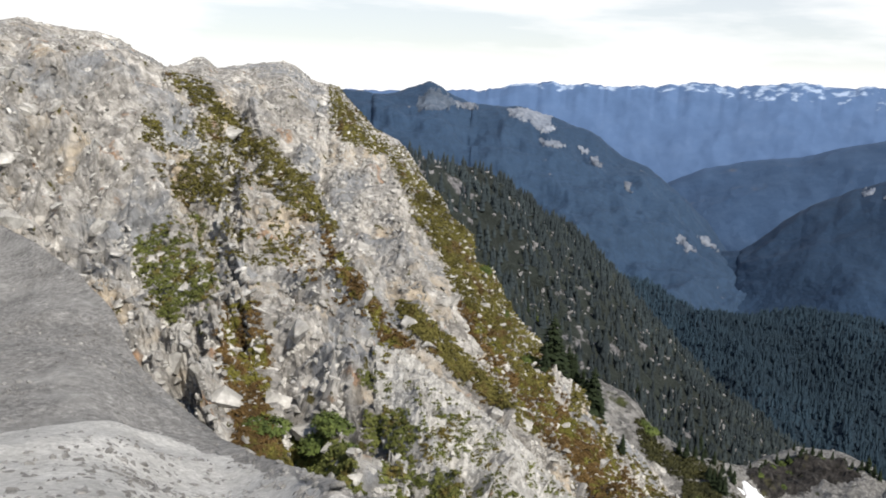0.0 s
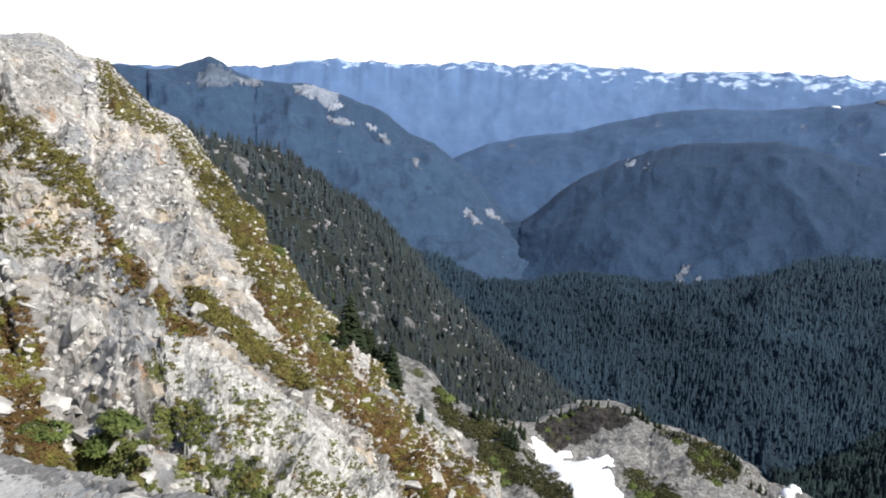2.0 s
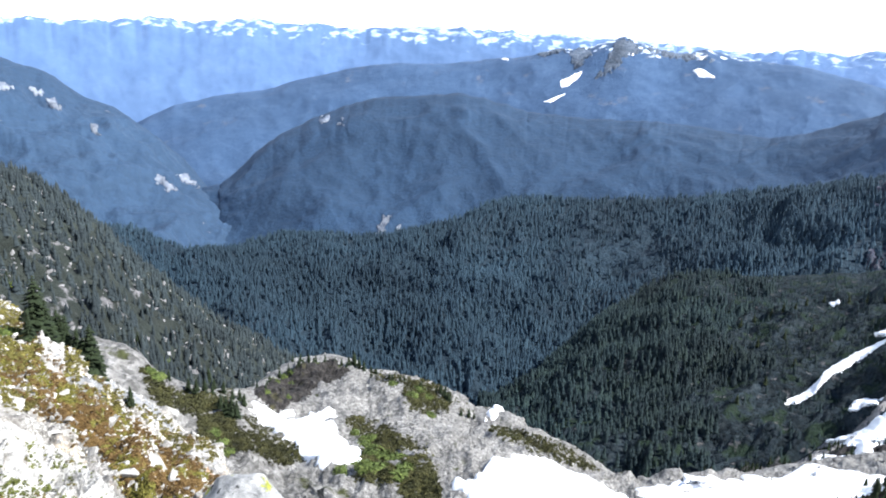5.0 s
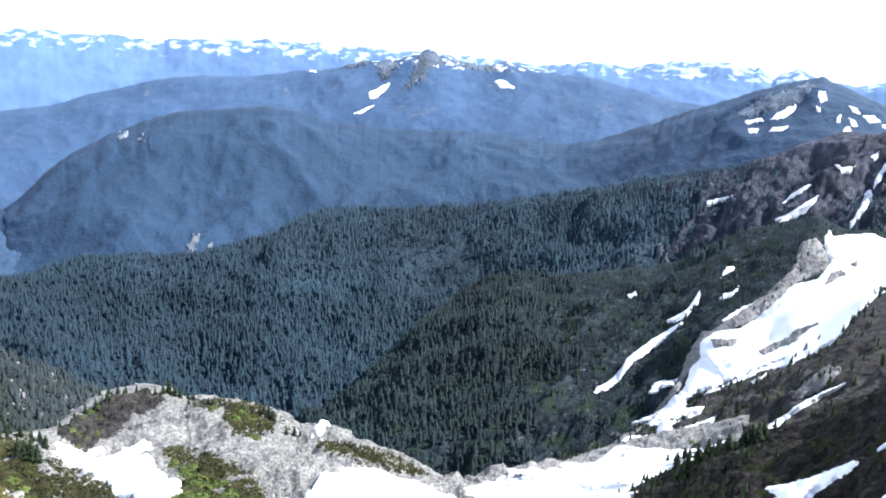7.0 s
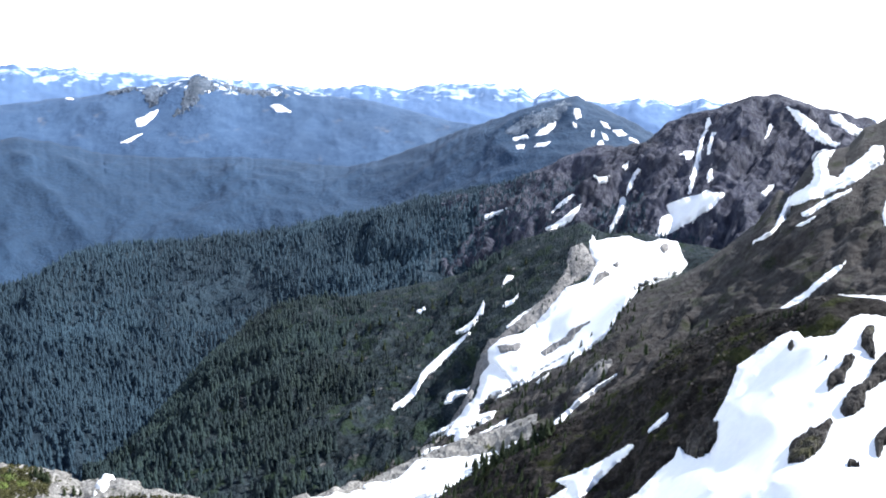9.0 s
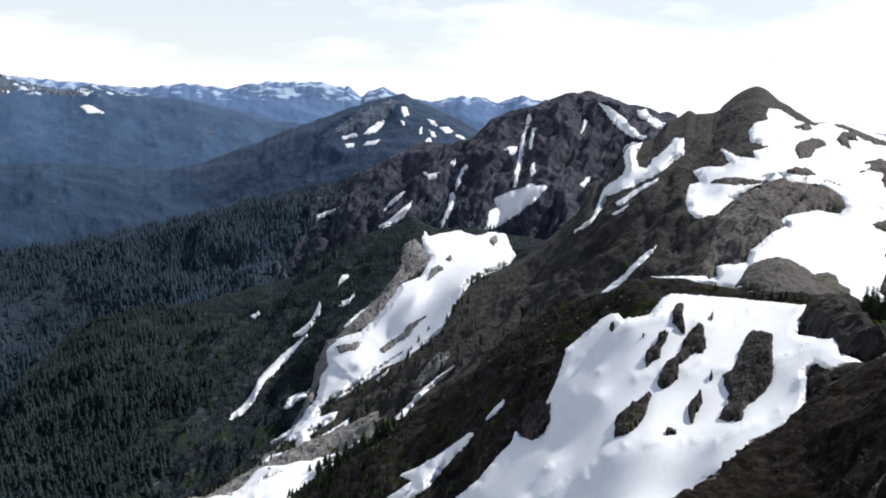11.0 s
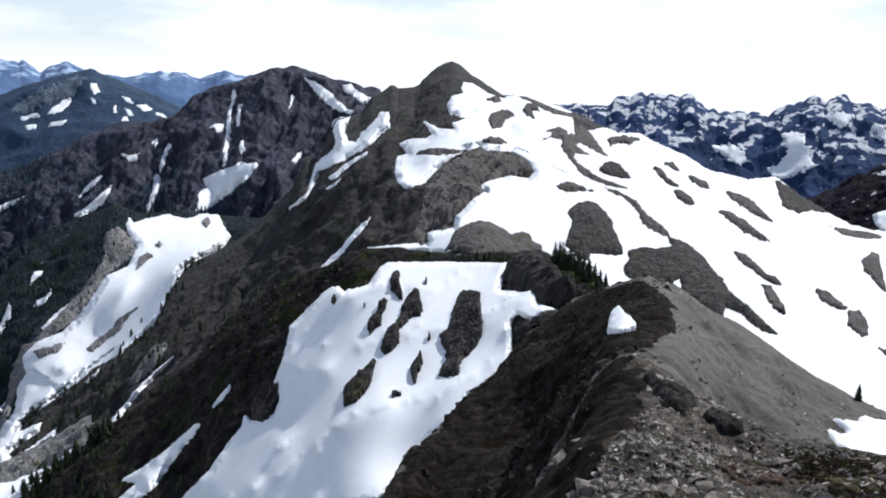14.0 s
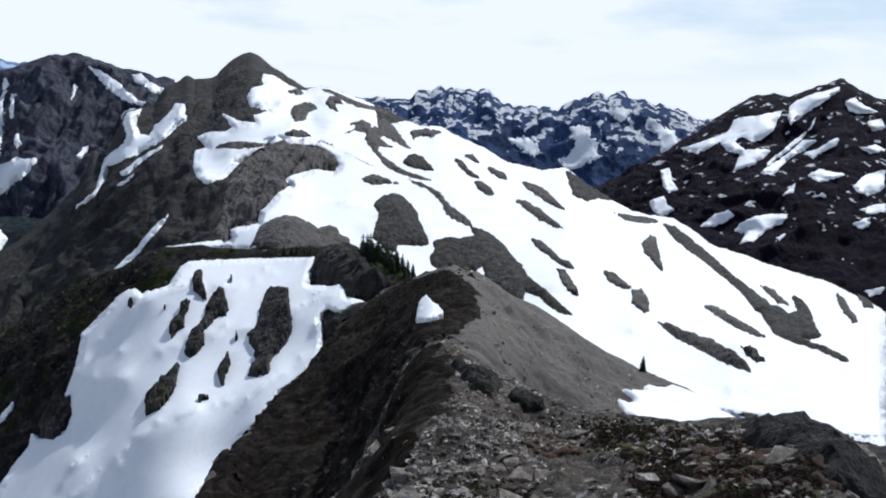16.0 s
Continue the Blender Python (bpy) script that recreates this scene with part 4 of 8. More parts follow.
# heath over the spur's left flank; its dark colour stands for shade
lay("heather_patch", "spur_ridge", [(56.5, -2.2), (65.7, -5.0), (73.4, -8.6), (83.6, -13.0), (89.7, -16.9), (97.1, -22.4), (100.5, -27.1), (98.6, -30.7), (94.5, -34.3), (79.3, -32.1), (70.9, -30.6), (64.4, -28.4), (55.6, -22.7), (56.8, -20.9), (52.6, -17.7), (51.6, -16.2), (49.3, -13.9), (49.8, -12.2), (53.9, -8.2)], 0.15, M_SHADE_HEATH, "brown heath and broken rock on the ridge, coloured shade-dark", "heather", "heather patches", cells=140, rough=0.25, size=0.6, ragged=1.5, calm=0)
lay("heather_patch", "talus_slope", [(18.6, -12.0), (16.3, -13.1), (14.0, -12.8), (13.7, -12.0), (15.1, -10.5)], 0.05, M_MOSS, "olive brown moss on the rocky slope", "heather", "heather patches", cells=80, gaps=-0.1, rough=0.06, size=0.25, ragged=3.2, calm=0)
lay("heather_patch", "talus_slope", [(14.6, -11.5), (13.1, -13.7), (10.2, -12.7), (8.9, -11.5), (10.5, -9.2)], 0.06, M_RUST_DARK, "reddish brown heath on the rocky slope", "heather", "heather patches", cells=90, gaps=-0.12, rough=0.06, size=0.25, ragged=3.2, calm=0)
lay("heather_patch", "talus_slope", [(19.5, -9.7), (19.9, -11.8), (17.3, -11.0), (16.3, -9.1)], 0.06, M_RUST_DARK, "reddish brown heath on the rocky slope", "heather", "heather patches", cells=60, gaps=-0.12, rough=0.06, size=0.25, ragged=3.2, calm=0)
lay("rock_outcrop", "talus_slope", [(16.2, -15.0), (15.6, -16.2), (13.2, -14.5), (12.4, -14.4), (11.6, -14.2), (10.2, -13.1), (8.9, -11.5), (9.6, -11.1), (11.5, -12.0), (13.6, -12.8)], 0.05, M_OUTCROP, "dark rock outcrop on the rocky slope", "rock outcrop", "rock outcrops", cells=90, rough=0.2, size=0.8, calm=0, smooth=False, base=0, dome=0.22, ragged=0.9)
lay("rock_outcrop", "talus_slope", [(28.9, -11.6), (27.2, -12.4), (25.3, -12.2), (23.9, -11.1), (24.6, -10.6)], 0.05, M_OUTCROP, "dark rock outcrop on the rocky slope", "rock outcrop", "rock outcrops", cells=60, rough=0.25, size=1, calm=0, smooth=False, base=0, dome=0.25, ragged=0.9)
lay("rock_outcrop", "talus_slope", [(24.2, -11.9), (25.2, -13.6), (22.9, -12.8), (22.8, -11.9)], 0.04, M_OUTCROP, "dark rock outcrop on the rocky slope", "rock outcrop", "rock outcrops", cells=50, rough=0.2, size=0.8, calm=0, smooth=False, base=0, dome=0.15, ragged=0.9)
# same shade-dark heath over the left flank of the near slope
lay("heather_patch", "talus_slope", [(22.0, -4.3), (21.1, -5.0), (26.9, -7.3), (28.0, -8.4), (32.7, -10.8), (33.6, -12.1), (30.2, -12.1), (24.5, -10.1), (19.9, -7.5), (18.2, -6.2), (15.7, -4.6), (14.4, -3.1)], 0.05, M_SHADE_HEATH, "brown heath and broken rock on the ridge, coloured shade-dark", "heather", "heather patches", cells=130, rough=0.06, size=0.25, ragged=1.5, calm=0)


# snow and rock, outlined as bearing and rise from the summit
drape("bare_patch", "backdrop_dome", [(68.81, -2.64), (69.82, -1.62), (70.68, -1.21), (71.89, -0.75), (72.91, -0.31), (73.27, -0.44), (72.76, -1.19), (72.2, -1.95), (71.29, -1.84), (70.44, -2.41), (69.58, -2.9)], M_GREY_ROCK, "grey bare rock below the summit on the wooded dome", "rock scar", "bare scars", ragged=3.0)
drape("scree_bank", "cliff", [(-5.06, -19.3), (-2.76, -19.66), (-0.17, -21.37), (2.92, -23.4), (6.06, -25.33), (8.81, -27.2), (11.62, -29.51), (13.64, -32.13), (4.91, -33.63), (-0.09, -32.4), (-1.98, -29.55), (-3.6, -26.59), (-4.75, -23.56)], M_PALE_SCREE, "pale grey scree on the lower cliff", "scree", "scree banks", key="cliff_scree", bulge=0.05, ragged=3.0)
drape("bare_patch", "backdrop_peak", [(4.02, -2.1), (4.96, -1.87), (5.71, -2.02), (6.46, -1.91), (7.23, -2.13), (7.05, -2.9), (7.44, -3.46), (6.48, -3.58), (5.72, -2.96), (4.77, -2.63), (4.21, -2.54)], M_BARE, "pale bare scree in the forest on the far peak", "rock scar", "bare scars", ragged=3.0)
drape("bare_patch", "backdrop_peak", [(6.3, -4.08), (7.25, -4.04), (8.22, -4.38), (7.65, -4.52), (6.68, -4.45)], M_BARE, "pale bare scree in the forest on the far peak", "rock scar", "bare scars", ragged=3.0)
drape("bare_patch", "backdrop_peak", [(9.91, -5.04), (10.46, -5.09), (10.75, -5.63), (10.4, -5.76), (10.08, -5.5)], M_BARE, "pale bare scree in the forest on the far peak", "rock scar", "bare scars", ragged=3.0)
drape("bare_patch", "backdrop_peak", [(12.21, -6.46), (12.73, -6.71), (12.96, -7.34), (12.43, -7.16)], M_BARE, "pale bare scree in the forest on the far peak", "rock scar", "bare scars", ragged=3.0)
drape("bare_patch", "backdrop_peak", [(9.12, -4.38), (9.78, -4.54), (9.67, -4.86), (9.2, -4.72)], M_BARE, "pale bare scree in the forest on the far peak", "rock scar", "bare scars", ragged=3.0)
drape("bare_patch", "backdrop_peak", [(16.11, -10.21), (16.58, -9.86), (17.28, -10.63), (17.96, -11.07), (17.05, -10.96)], M_BARE, "pale bare scree in the forest on the far peak", "rock scar", "bare scars", ragged=3.0)
drape("bare_patch", "backdrop_peak", [(17.52, -9.81), (18.22, -10.01), (19.17, -10.84), (18.25, -10.49)], M_BARE, "pale bare scree in the forest on the far peak", "rock scar", "bare scars", ragged=3.0)
drape("bare_patch", "backdrop_peak", [(0.19, -1.63), (0.91, -1.81), (2.18, -2.01), (1.45, -2.23), (0.54, -2.12)], M_BARE, "pale bare scree in the forest on the far peak", "rock scar", "bare scars", ragged=3.0)
drape("bare_patch", "backdrop_peak", [(-2.57, -2.05), (-1.92, -1.37), (-1.35, -0.83), (-0.79, -0.95), (-0.16, -1.28), (0.62, -1.82), (-0.18, -2.23), (-1.24, -2.35), (-2.12, -2.46)], M_GREY_ROCK, "pale bare rock of the summit on the far peak", "rock scar", "bare scars", ragged=3.0)
drape("bare_patch", "backdrop_dome", [(31.44, -13.96), (31.62, -13.3), (31.93, -12.72), (32.44, -12.55), (32.16, -13.21), (31.83, -13.98)], M_BARE, "pale bare scar in the forest on the wooded dome", "rock scar", "bare scars", ragged=3.0)
drape("bare_patch", "backdrop_dome", [(32.89, -13.51), (33.2, -13.22), (33.09, -13.97), (32.91, -13.92)], M_BARE, "pale bare scar in the forest on the wooded dome", "rock scar", "bare scars", ragged=3.0)
drape("bare_patch", "backdrop_dome", [(27.21, -6.1), (27.72, -5.75), (27.92, -6.04), (27.45, -6.32)], M_BARE, "pale bare scar in the forest on the wooded dome", "rock scar", "bare scars", ragged=3.0)
drape("bare_patch", "backdrop_dome", [(28.46, -6.33), (28.84, -5.94), (28.91, -6.37)], M_BARE, "pale bare scar in the forest on the wooded dome", "rock scar", "bare scars", ragged=3.0)
drape("bare_patch", "backdrop_range", [(44.38, -0.5), (45.14, -0.21), (45.83, -0.53), (45.37, -1.15), (44.99, -1.69), (44.49, -1.41)], M_GREY_ROCK, "pale bare rock along the crest on the far range", "rock scar", "bare scars", ragged=3.0)
drape("bare_patch", "backdrop_range", [(46.11, -2.42), (46.68, -1.56), (46.91, -0.79), (47.24, -0.02), (47.81, 0.53), (48.4, 0.29), (49.06, -0.33), (48.41, -0.58), (47.91, -0.9), (47.53, -1.53), (46.76, -2.01)], M_GREY_ROCK, "pale bare rock along the crest on the far range", "rock scar", "bare scars", ragged=3.0)
drape("bare_patch", "backdrop_range", [(48.98, 0.05), (50.15, -0.1), (51.32, -0.32), (53.28, -0.36), (54.07, -0.71), (52.89, -0.64), (51.33, -0.7), (50.16, -0.52)], M_GREY_ROCK, "pale bare rock along the crest on the far range", "rock scar", "bare scars", ragged=3.0)
drape("bare_patch", "backdrop_range", [(42.11, -0.89), (43.06, -0.37), (44.0, -0.22), (44.19, -0.59), (43.05, -0.85), (42.49, -1.1)], M_GREY_ROCK, "pale bare rock along the crest on the far range", "rock scar", "bare scars", ragged=3.0)
drape("snow_patch", "backdrop_range", [(43.8, -2.64), (44.57, -2.2), (45.37, -1.72), (44.99, -2.38), (44.38, -2.89), (43.92, -3.02)], M_SNOW, "patch of old white snow on the far range", "snow patch", "snow patches")
drape("snow_patch", "backdrop_range", [(42.84, -4.04), (43.99, -3.52), (44.26, -3.43), (43.3, -4.11)], M_SNOW, "patch of old white snow on the far range", "snow patch", "snow patches")
drape("snow_patch", "backdrop_range", [(42.26, -0.73), (43.13, -0.44), (42.94, -0.82), (42.41, -0.99)], M_SNOW, "patch of old white snow on the far range", "snow patch", "snow patches")
drape("snow_patch", "backdrop_range", [(52.18, -0.36), (53.36, -0.4), (52.98, -0.71)], M_SNOW, "patch of old white snow on the far range", "snow patch", "snow patches")
drape("snow_patch", "backdrop_range", [(52.45, -1.35), (53.11, -1.21), (53.99, -1.75), (53.01, -1.79)], M_SNOW, "patch of old white snow on the far range", "snow patch", "snow patches")
drape("snow_patch", "backdrop_range", [(48.05, -0.06), (48.52, -0.12), (48.6, -0.65), (48.14, -0.59)], M_SNOW, "patch of old white snow on the far range", "snow patch", "snow patches")
drape("snow_patch", "backdrop_range", [(39.69, -1.31), (40.25, -1.18), (40.17, -1.44)], M_SNOW, "patch of old white snow on the far range", "snow patch", "snow patches")
drape("scree_bank", "gully_mountain snow_mountain", [(73.87, -10.44), (74.72, -10.06), (75.36, -10.73), (75.82, -11.48), (75.47, -12.1), (73.75, -13.22), (72.64, -14.81), (71.69, -15.95), (69.9, -16.98), (69.07, -17.1), (69.85, -16.27), (71.03, -15.2), (72.0, -14.34), (73.12, -12.87), (73.66, -12.04)], M_BANK, "grey scree beside the snow in a dark gully", "scree", "scree banks", bulge=0.2)
drape("scree_bank", "gully_mountain snow_mountain", [(67.96, -19.73), (68.74, -18.7), (68.37, -17.93), (69.28, -17.09), (68.45, -17.14), (67.7, -18.76), (67.36, -20.34), (66.59, -21.94), (65.6, -23.32), (64.34, -24.02), (63.53, -25.1), (61.87, -26.82), (59.32, -27.93), (57.61, -28.09), (61.04, -27.6), (63.35, -26.05), (64.38, -24.89), (66.03, -23.5), (67.22, -21.71)], M_BANK, "grey scree beside the snow in a dark gully", "scree", "scree banks", bulge=0.2)
drape("scree_bank", "gully_mountain snow_mountain", [(74.69, -20.59), (75.42, -19.37), (76.54, -18.09), (77.53, -17.99), (77.02, -19.01), (75.89, -20.09)], M_BANK, "grey scree beside the snow in a dark gully", "scree", "scree banks", bulge=0.2)
drape("snow_patch", "crag_mountain", [(87.12, -0.06), (87.7, -0.24), (88.28, -0.62), (88.87, -0.99), (89.26, -1.45), (89.66, -1.75), (90.05, -2.13), (90.53, -2.2), (90.25, -2.44), (89.66, -2.33), (89.07, -2.07), (88.4, -1.58), (87.89, -1.01), (87.51, -0.55)], M_SNOW, "patch of old white snow on the dark crag", "snow patch", "snow patches")
drape("snow_patch", "crag_mountain", [(89.65, -0.52), (90.24, -0.39), (90.75, -0.88), (91.31, -1.15), (91.9, -1.41), (91.55, -1.8), (90.92, -1.54), (90.36, -1.16), (89.85, -0.98)], M_SNOW, "patch of old white snow on the dark crag", "snow patch", "snow patches")
drape("snow_patch", "crag_mountain", [(82.3, -1.02), (82.54, -0.94), (82.56, -1.46), (82.32, -1.99), (82.2, -2.6), (82.16, -3.36), (82.07, -4.35), (81.9, -5.19), (81.81, -5.89), (81.65, -6.17), (81.55, -5.79), (81.63, -5.14), (81.75, -4.44), (81.86, -3.68), (81.91, -2.99), (82.04, -2.46), (82.24, -1.85)], M_SNOW, "patch of old white snow on the dark crag", "snow patch", "snow patches")
drape("snow_patch", "crag_mountain", [(82.68, -1.97), (83.0, -1.92), (82.89, -2.3), (82.76, -2.79), (82.77, -3.32), (82.57, -3.48), (82.52, -2.96), (82.65, -2.43)], M_SNOW, "patch of old white snow on the dark crag", "snow patch", "snow patches")
drape("snow_patch", "crag_mountain", [(82.74, -4.45), (82.98, -4.36), (82.95, -4.74), (83.12, -5.03), (82.79, -5.32), (82.67, -4.91)], M_SNOW, "patch of old white snow on the dark crag", "snow patch", "snow patches")
drape("snow_patch", "crag_mountain", [(80.2, -7.04), (80.7, -6.73), (80.99, -6.6), (81.53, -6.37), (82.24, -6.12), (82.76, -5.82), (83.21, -5.97), (83.86, -5.89), (83.98, -6.03), (83.56, -6.52), (83.17, -7.0), (82.55, -7.44), (82.04, -7.94), (81.34, -8.38), (80.82, -8.81), (80.09, -9.18), (79.71, -9.14), (79.84, -8.5), (79.97, -7.83), (80.52, -7.6)], M_SNOW, "patch of old white snow on the dark crag", "snow patch", "snow patches")
drape("snow_patch", "crag_mountain", [(77.09, -6.67), (77.43, -6.65), (77.54, -7.11), (77.33, -7.75), (77.06, -8.32), (76.8, -8.97), (76.55, -9.22), (76.55, -8.75), (76.82, -8.18), (77.0, -7.54)], M_SNOW, "patch of old white snow on the dark crag", "snow patch", "snow patches")
drape("snow_patch", "crag_mountain", [(78.1, -4.59), (78.27, -4.73), (77.94, -5.37), (77.74, -6.16), (77.49, -6.49), (77.49, -5.94), (77.74, -5.23)], M_SNOW, "patch of old white snow on the dark crag", "snow patch", "snow patches")
drape("snow_patch", "crag_mountain", [(80.71, -3.55), (81.24, -3.26), (81.72, -3.31), (81.65, -3.76), (81.3, -3.9), (81.16, -3.64)], M_SNOW, "patch of old white snow on the dark crag", "snow patch", "snow patches")
drape("snow_patch", "crag_mountain", [(86.26, -1.2), (86.45, -1.41), (86.24, -1.97), (86.05, -2.2), (86.11, -1.72)], M_SNOW, "patch of old white snow on the dark crag", "snow patch", "snow patches")
drape("snow_patch", "crag_mountain wooded_plateau gully_mountain", [(72.57, -8.85), (73.03, -8.5), (73.78, -7.86), (74.45, -7.31), (74.25, -7.83), (73.89, -8.45), (73.25, -8.97), (72.36, -9.34), (72.07, -9.16)], M_SNOW, "patch of old white snow on the dark crag", "snow patch", "snow patches")
drape("snow_patch", "crag_mountain wooded_plateau gully_mountain", [(72.76, -7.53), (73.32, -6.98), (73.89, -6.67), (73.64, -7.08), (73.04, -7.59), (72.4, -8.06)], M_SNOW, "patch of old white snow on the dark crag", "snow patch", "snow patches")
drape("snow_patch", "crag_mountain wooded_plateau gully_mountain", [(75.16, -5.3), (75.64, -5.43), (76.24, -5.24), (76.04, -5.68), (75.59, -5.79)], M_SNOW, "patch of old white snow on the dark crag", "snow patch", "snow patches")
drape("snow_patch", "crag_mountain wooded_plateau gully_mountain", [(77.11, -4.57), (77.46, -4.12), (77.42, -4.63), (77.25, -4.83)], M_SNOW, "patch of old white snow on the dark crag", "snow patch", "snow patches")
drape("snow_patch", "crag_mountain wooded_plateau gully_mountain", [(67.6, -8.47), (68.39, -8.19), (69.3, -7.87), (68.8, -8.25), (68.02, -8.69), (67.7, -8.83)], M_SNOW, "patch of old white snow on the wooded mountainside", "snow patch", "snow patches")
drape("snow_patch", "crag_mountain wooded_plateau gully_mountain", [(86.16, -5.82), (86.62, -5.23), (87.02, -5.05), (86.83, -5.51), (86.42, -5.98)], M_SNOW, "patch of old white snow on the dark crag", "snow patch", "snow patches")
drape("snow_patch", "snow_mountain crag_mountain", [(88.99, -3.12), (89.47, -2.73), (90.25, -2.64), (89.86, -3.5), (90.07, -4.28), (90.66, -4.39), (91.05, -3.68), (91.57, -3.28), (92.11, -2.69), (92.34, -2.21), (92.9, -2.28), (93.03, -3.06), (93.04, -3.34), (92.45, -3.74), (91.86, -4.38), (91.07, -4.94), (90.47, -5.26), (89.68, -5.75), (88.88, -6.07), (88.08, -6.47), (87.88, -7.27), (87.48, -7.86), (87.08, -8.46), (86.27, -8.94), (85.99, -8.94), (86.68, -8.46), (87.28, -7.86), (87.48, -7.19), (87.68, -6.48), (87.88, -5.88), (88.4, -5.48), (89.08, -4.96), (89.27, -4.29), (89.07, -3.63)], M_SNOW, "patch of old white snow on the snowy mountain", "snow patch", "snow patches")
drape("snow_patch", "snow_mountain crag_mountain", [(88.76, -6.86), (89.28, -6.46), (89.88, -5.98), (90.67, -5.46), (91.27, -5.17), (91.59, -4.93), (91.35, -5.25), (90.48, -5.86), (89.76, -6.46), (89.28, -6.94), (88.88, -7.1)], M_SNOW, "patch of old white snow on the snowy mountain", "snow patch", "snow patches")
drape("snow_patch", "snow_mountain crag_mountain", [(88.4, -7.7), (89.08, -7.34), (89.68, -6.9), (89.28, -7.38), (88.68, -7.74)], M_SNOW, "patch of old white snow on the snowy mountain", "snow patch", "snow patches")
drape("snow_patch", "snow_mountain", [(91.52, -9.83), (91.72, -9.54), (91.64, -9.95), (91.12, -10.63), (90.52, -11.24), (90.03, -11.84), (89.5, -12.45), (88.89, -12.93), (88.28, -13.33), (87.87, -13.84), (87.66, -13.72), (88.15, -13.17), (88.89, -12.45), (89.62, -11.85), (90.11, -11.16), (90.71, -10.52), (91.12, -10.03)], M_SNOW, "patch of old white snow on the snowy mountain", "snow patch", "snow patches")
drape("snow_patch", "snow_mountain", [(101.77, -0.58), (100.83, -1.09), (99.85, -0.8), (99.25, -0.43), (98.65, -0.14), (98.07, -0.07), (97.96, -0.45), (98.21, -0.76), (97.32, -1.04), (96.95, -1.63), (97.16, -2.21), (98.35, -2.57), (97.38, -2.86), (97.52, -3.37), (96.41, -3.27), (95.32, -2.75), (95.94, -3.67), (95.63, -3.99), (94.24, -4.1), (93.73, -4.42), (94.26, -5.12), (93.59, -5.3), (93.37, -6.41), (93.71, -7.2), (94.32, -7.58), (95.52, -7.16), (96.29, -6.27), (97.66, -5.21), (99.22, -4.54), (100.6, -4.74), (102.76, -4.99), (104.76, -6.09), (106.53, -6.79), (106.64, -5.62), (106.17, -4.1), (105.64, -1.83), (103.71, -1.11)], M_SNOW, "patch of old white snow on the snowy mountain", "snow patch", "snow patches", key="snow_upper")
drape("snow_patch", "snow_mountain", [(96.1, -6.35), (97.66, -5.21), (99.22, -4.54), (100.6, -4.74), (101.78, -4.82), (102.58, -5.19), (103.25, -6.14), (102.85, -6.55), (101.66, -6.39), (100.1, -6.84), (99.52, -7.14), (99.82, -7.64), (98.96, -8.18), (98.39, -8.88), (97.8, -9.41), (97.63, -10.22), (96.42, -10.45), (95.73, -10.67), (95.83, -11.35), (93.79, -11.52), (91.13, -11.83), (91.42, -12.03), (93.39, -12.12), (97.9, -12.41), (100.18, -13.65), (105.06, -15.19), (111.76, -16.56), (120.29, -19.51), (126.5, -20.72), (132.38, -21.29), (141.78, -21.06), (140.5, -12.72), (138.15, -11.67), (136.44, -11.37), (134.63, -10.7), (132.49, -10.4), (131.04, -10.38), (129.11, -9.45), (127.14, -8.48), (125.25, -8.45), (123.27, -7.83), (121.25, -7.0), (119.16, -5.36), (115.2, -5.39), (112.32, -3.76), (110.3, -3.14), (107.91, -2.85), (105.56, -3.46), (103.98, -3.13)], M_SNOW, "patch of old white snow on the snowy mountain", "snow patch", "snow patches", key="snow_main")
drape("rock_outcrop", "snow_main snow_mountain", [(98.63, -4.79), (99.41, -4.5), (100.01, -4.76), (101.0, -4.77), (101.78, -4.82), (102.58, -5.19), (103.12, -5.76), (103.25, -6.14), (102.85, -6.55), (101.66, -6.39), (101.08, -6.53), (100.1, -6.84), (99.52, -7.14), (99.82, -7.64), (98.96, -8.18), (98.39, -8.88), (97.8, -9.41), (97.63, -10.22), (97.02, -10.4), (96.42, -10.45), (95.73, -10.67), (95.83, -11.35), (95.43, -11.56), (94.6, -10.98), (95.18, -9.96), (95.35, -8.36), (95.72, -7.36), (96.18, -6.67), (96.88, -5.74), (97.66, -5.21)], M_RIB, "dark rock outcrop in the snow on the snowy mountain", "rock outcrop", "rock outcrops", bulge=3.3)
drape("rock_outcrop", "snow_main snow_mountain", [(103.79, -3.26), (104.76, -2.91), (105.35, -3.08), (105.95, -3.44), (105.74, -2.95), (106.33, -2.77), (107.14, -3.4), (107.76, -4.16), (108.3, -4.8), (107.78, -4.67), (107.17, -4.38), (106.36, -3.94), (106.13, -4.14), (106.58, -4.48), (107.18, -4.77), (106.79, -4.79), (106.07, -4.7), (106.0, -4.97), (106.49, -5.51), (107.22, -5.95), (108.04, -6.4), (109.05, -6.67), (109.87, -6.96), (109.27, -6.98), (108.05, -6.71), (107.24, -6.47), (106.42, -5.98), (105.81, -5.3), (105.4, -4.76), (104.99, -4.27), (105.1, -3.87), (104.38, -3.62), (103.68, -3.92), (104.3, -3.51)], M_RIB, "dark rock outcrop in the snow on the snowy mountain", "rock outcrop", "rock outcrops", bulge=0.55)
drape("rock_outcrop", "snow_main snow_mountain", [(107.81, -5.73), (108.08, -5.33), (108.59, -5.19), (109.2, -5.4), (109.62, -5.85), (109.96, -6.16), (110.12, -6.31), (109.44, -6.26), (108.63, -6.17), (108.03, -6.04)], M_OUTCROP, "dark rock outcrop in the snow on the snowy mountain", "rock outcrop", "rock outcrops", bulge=1.1)
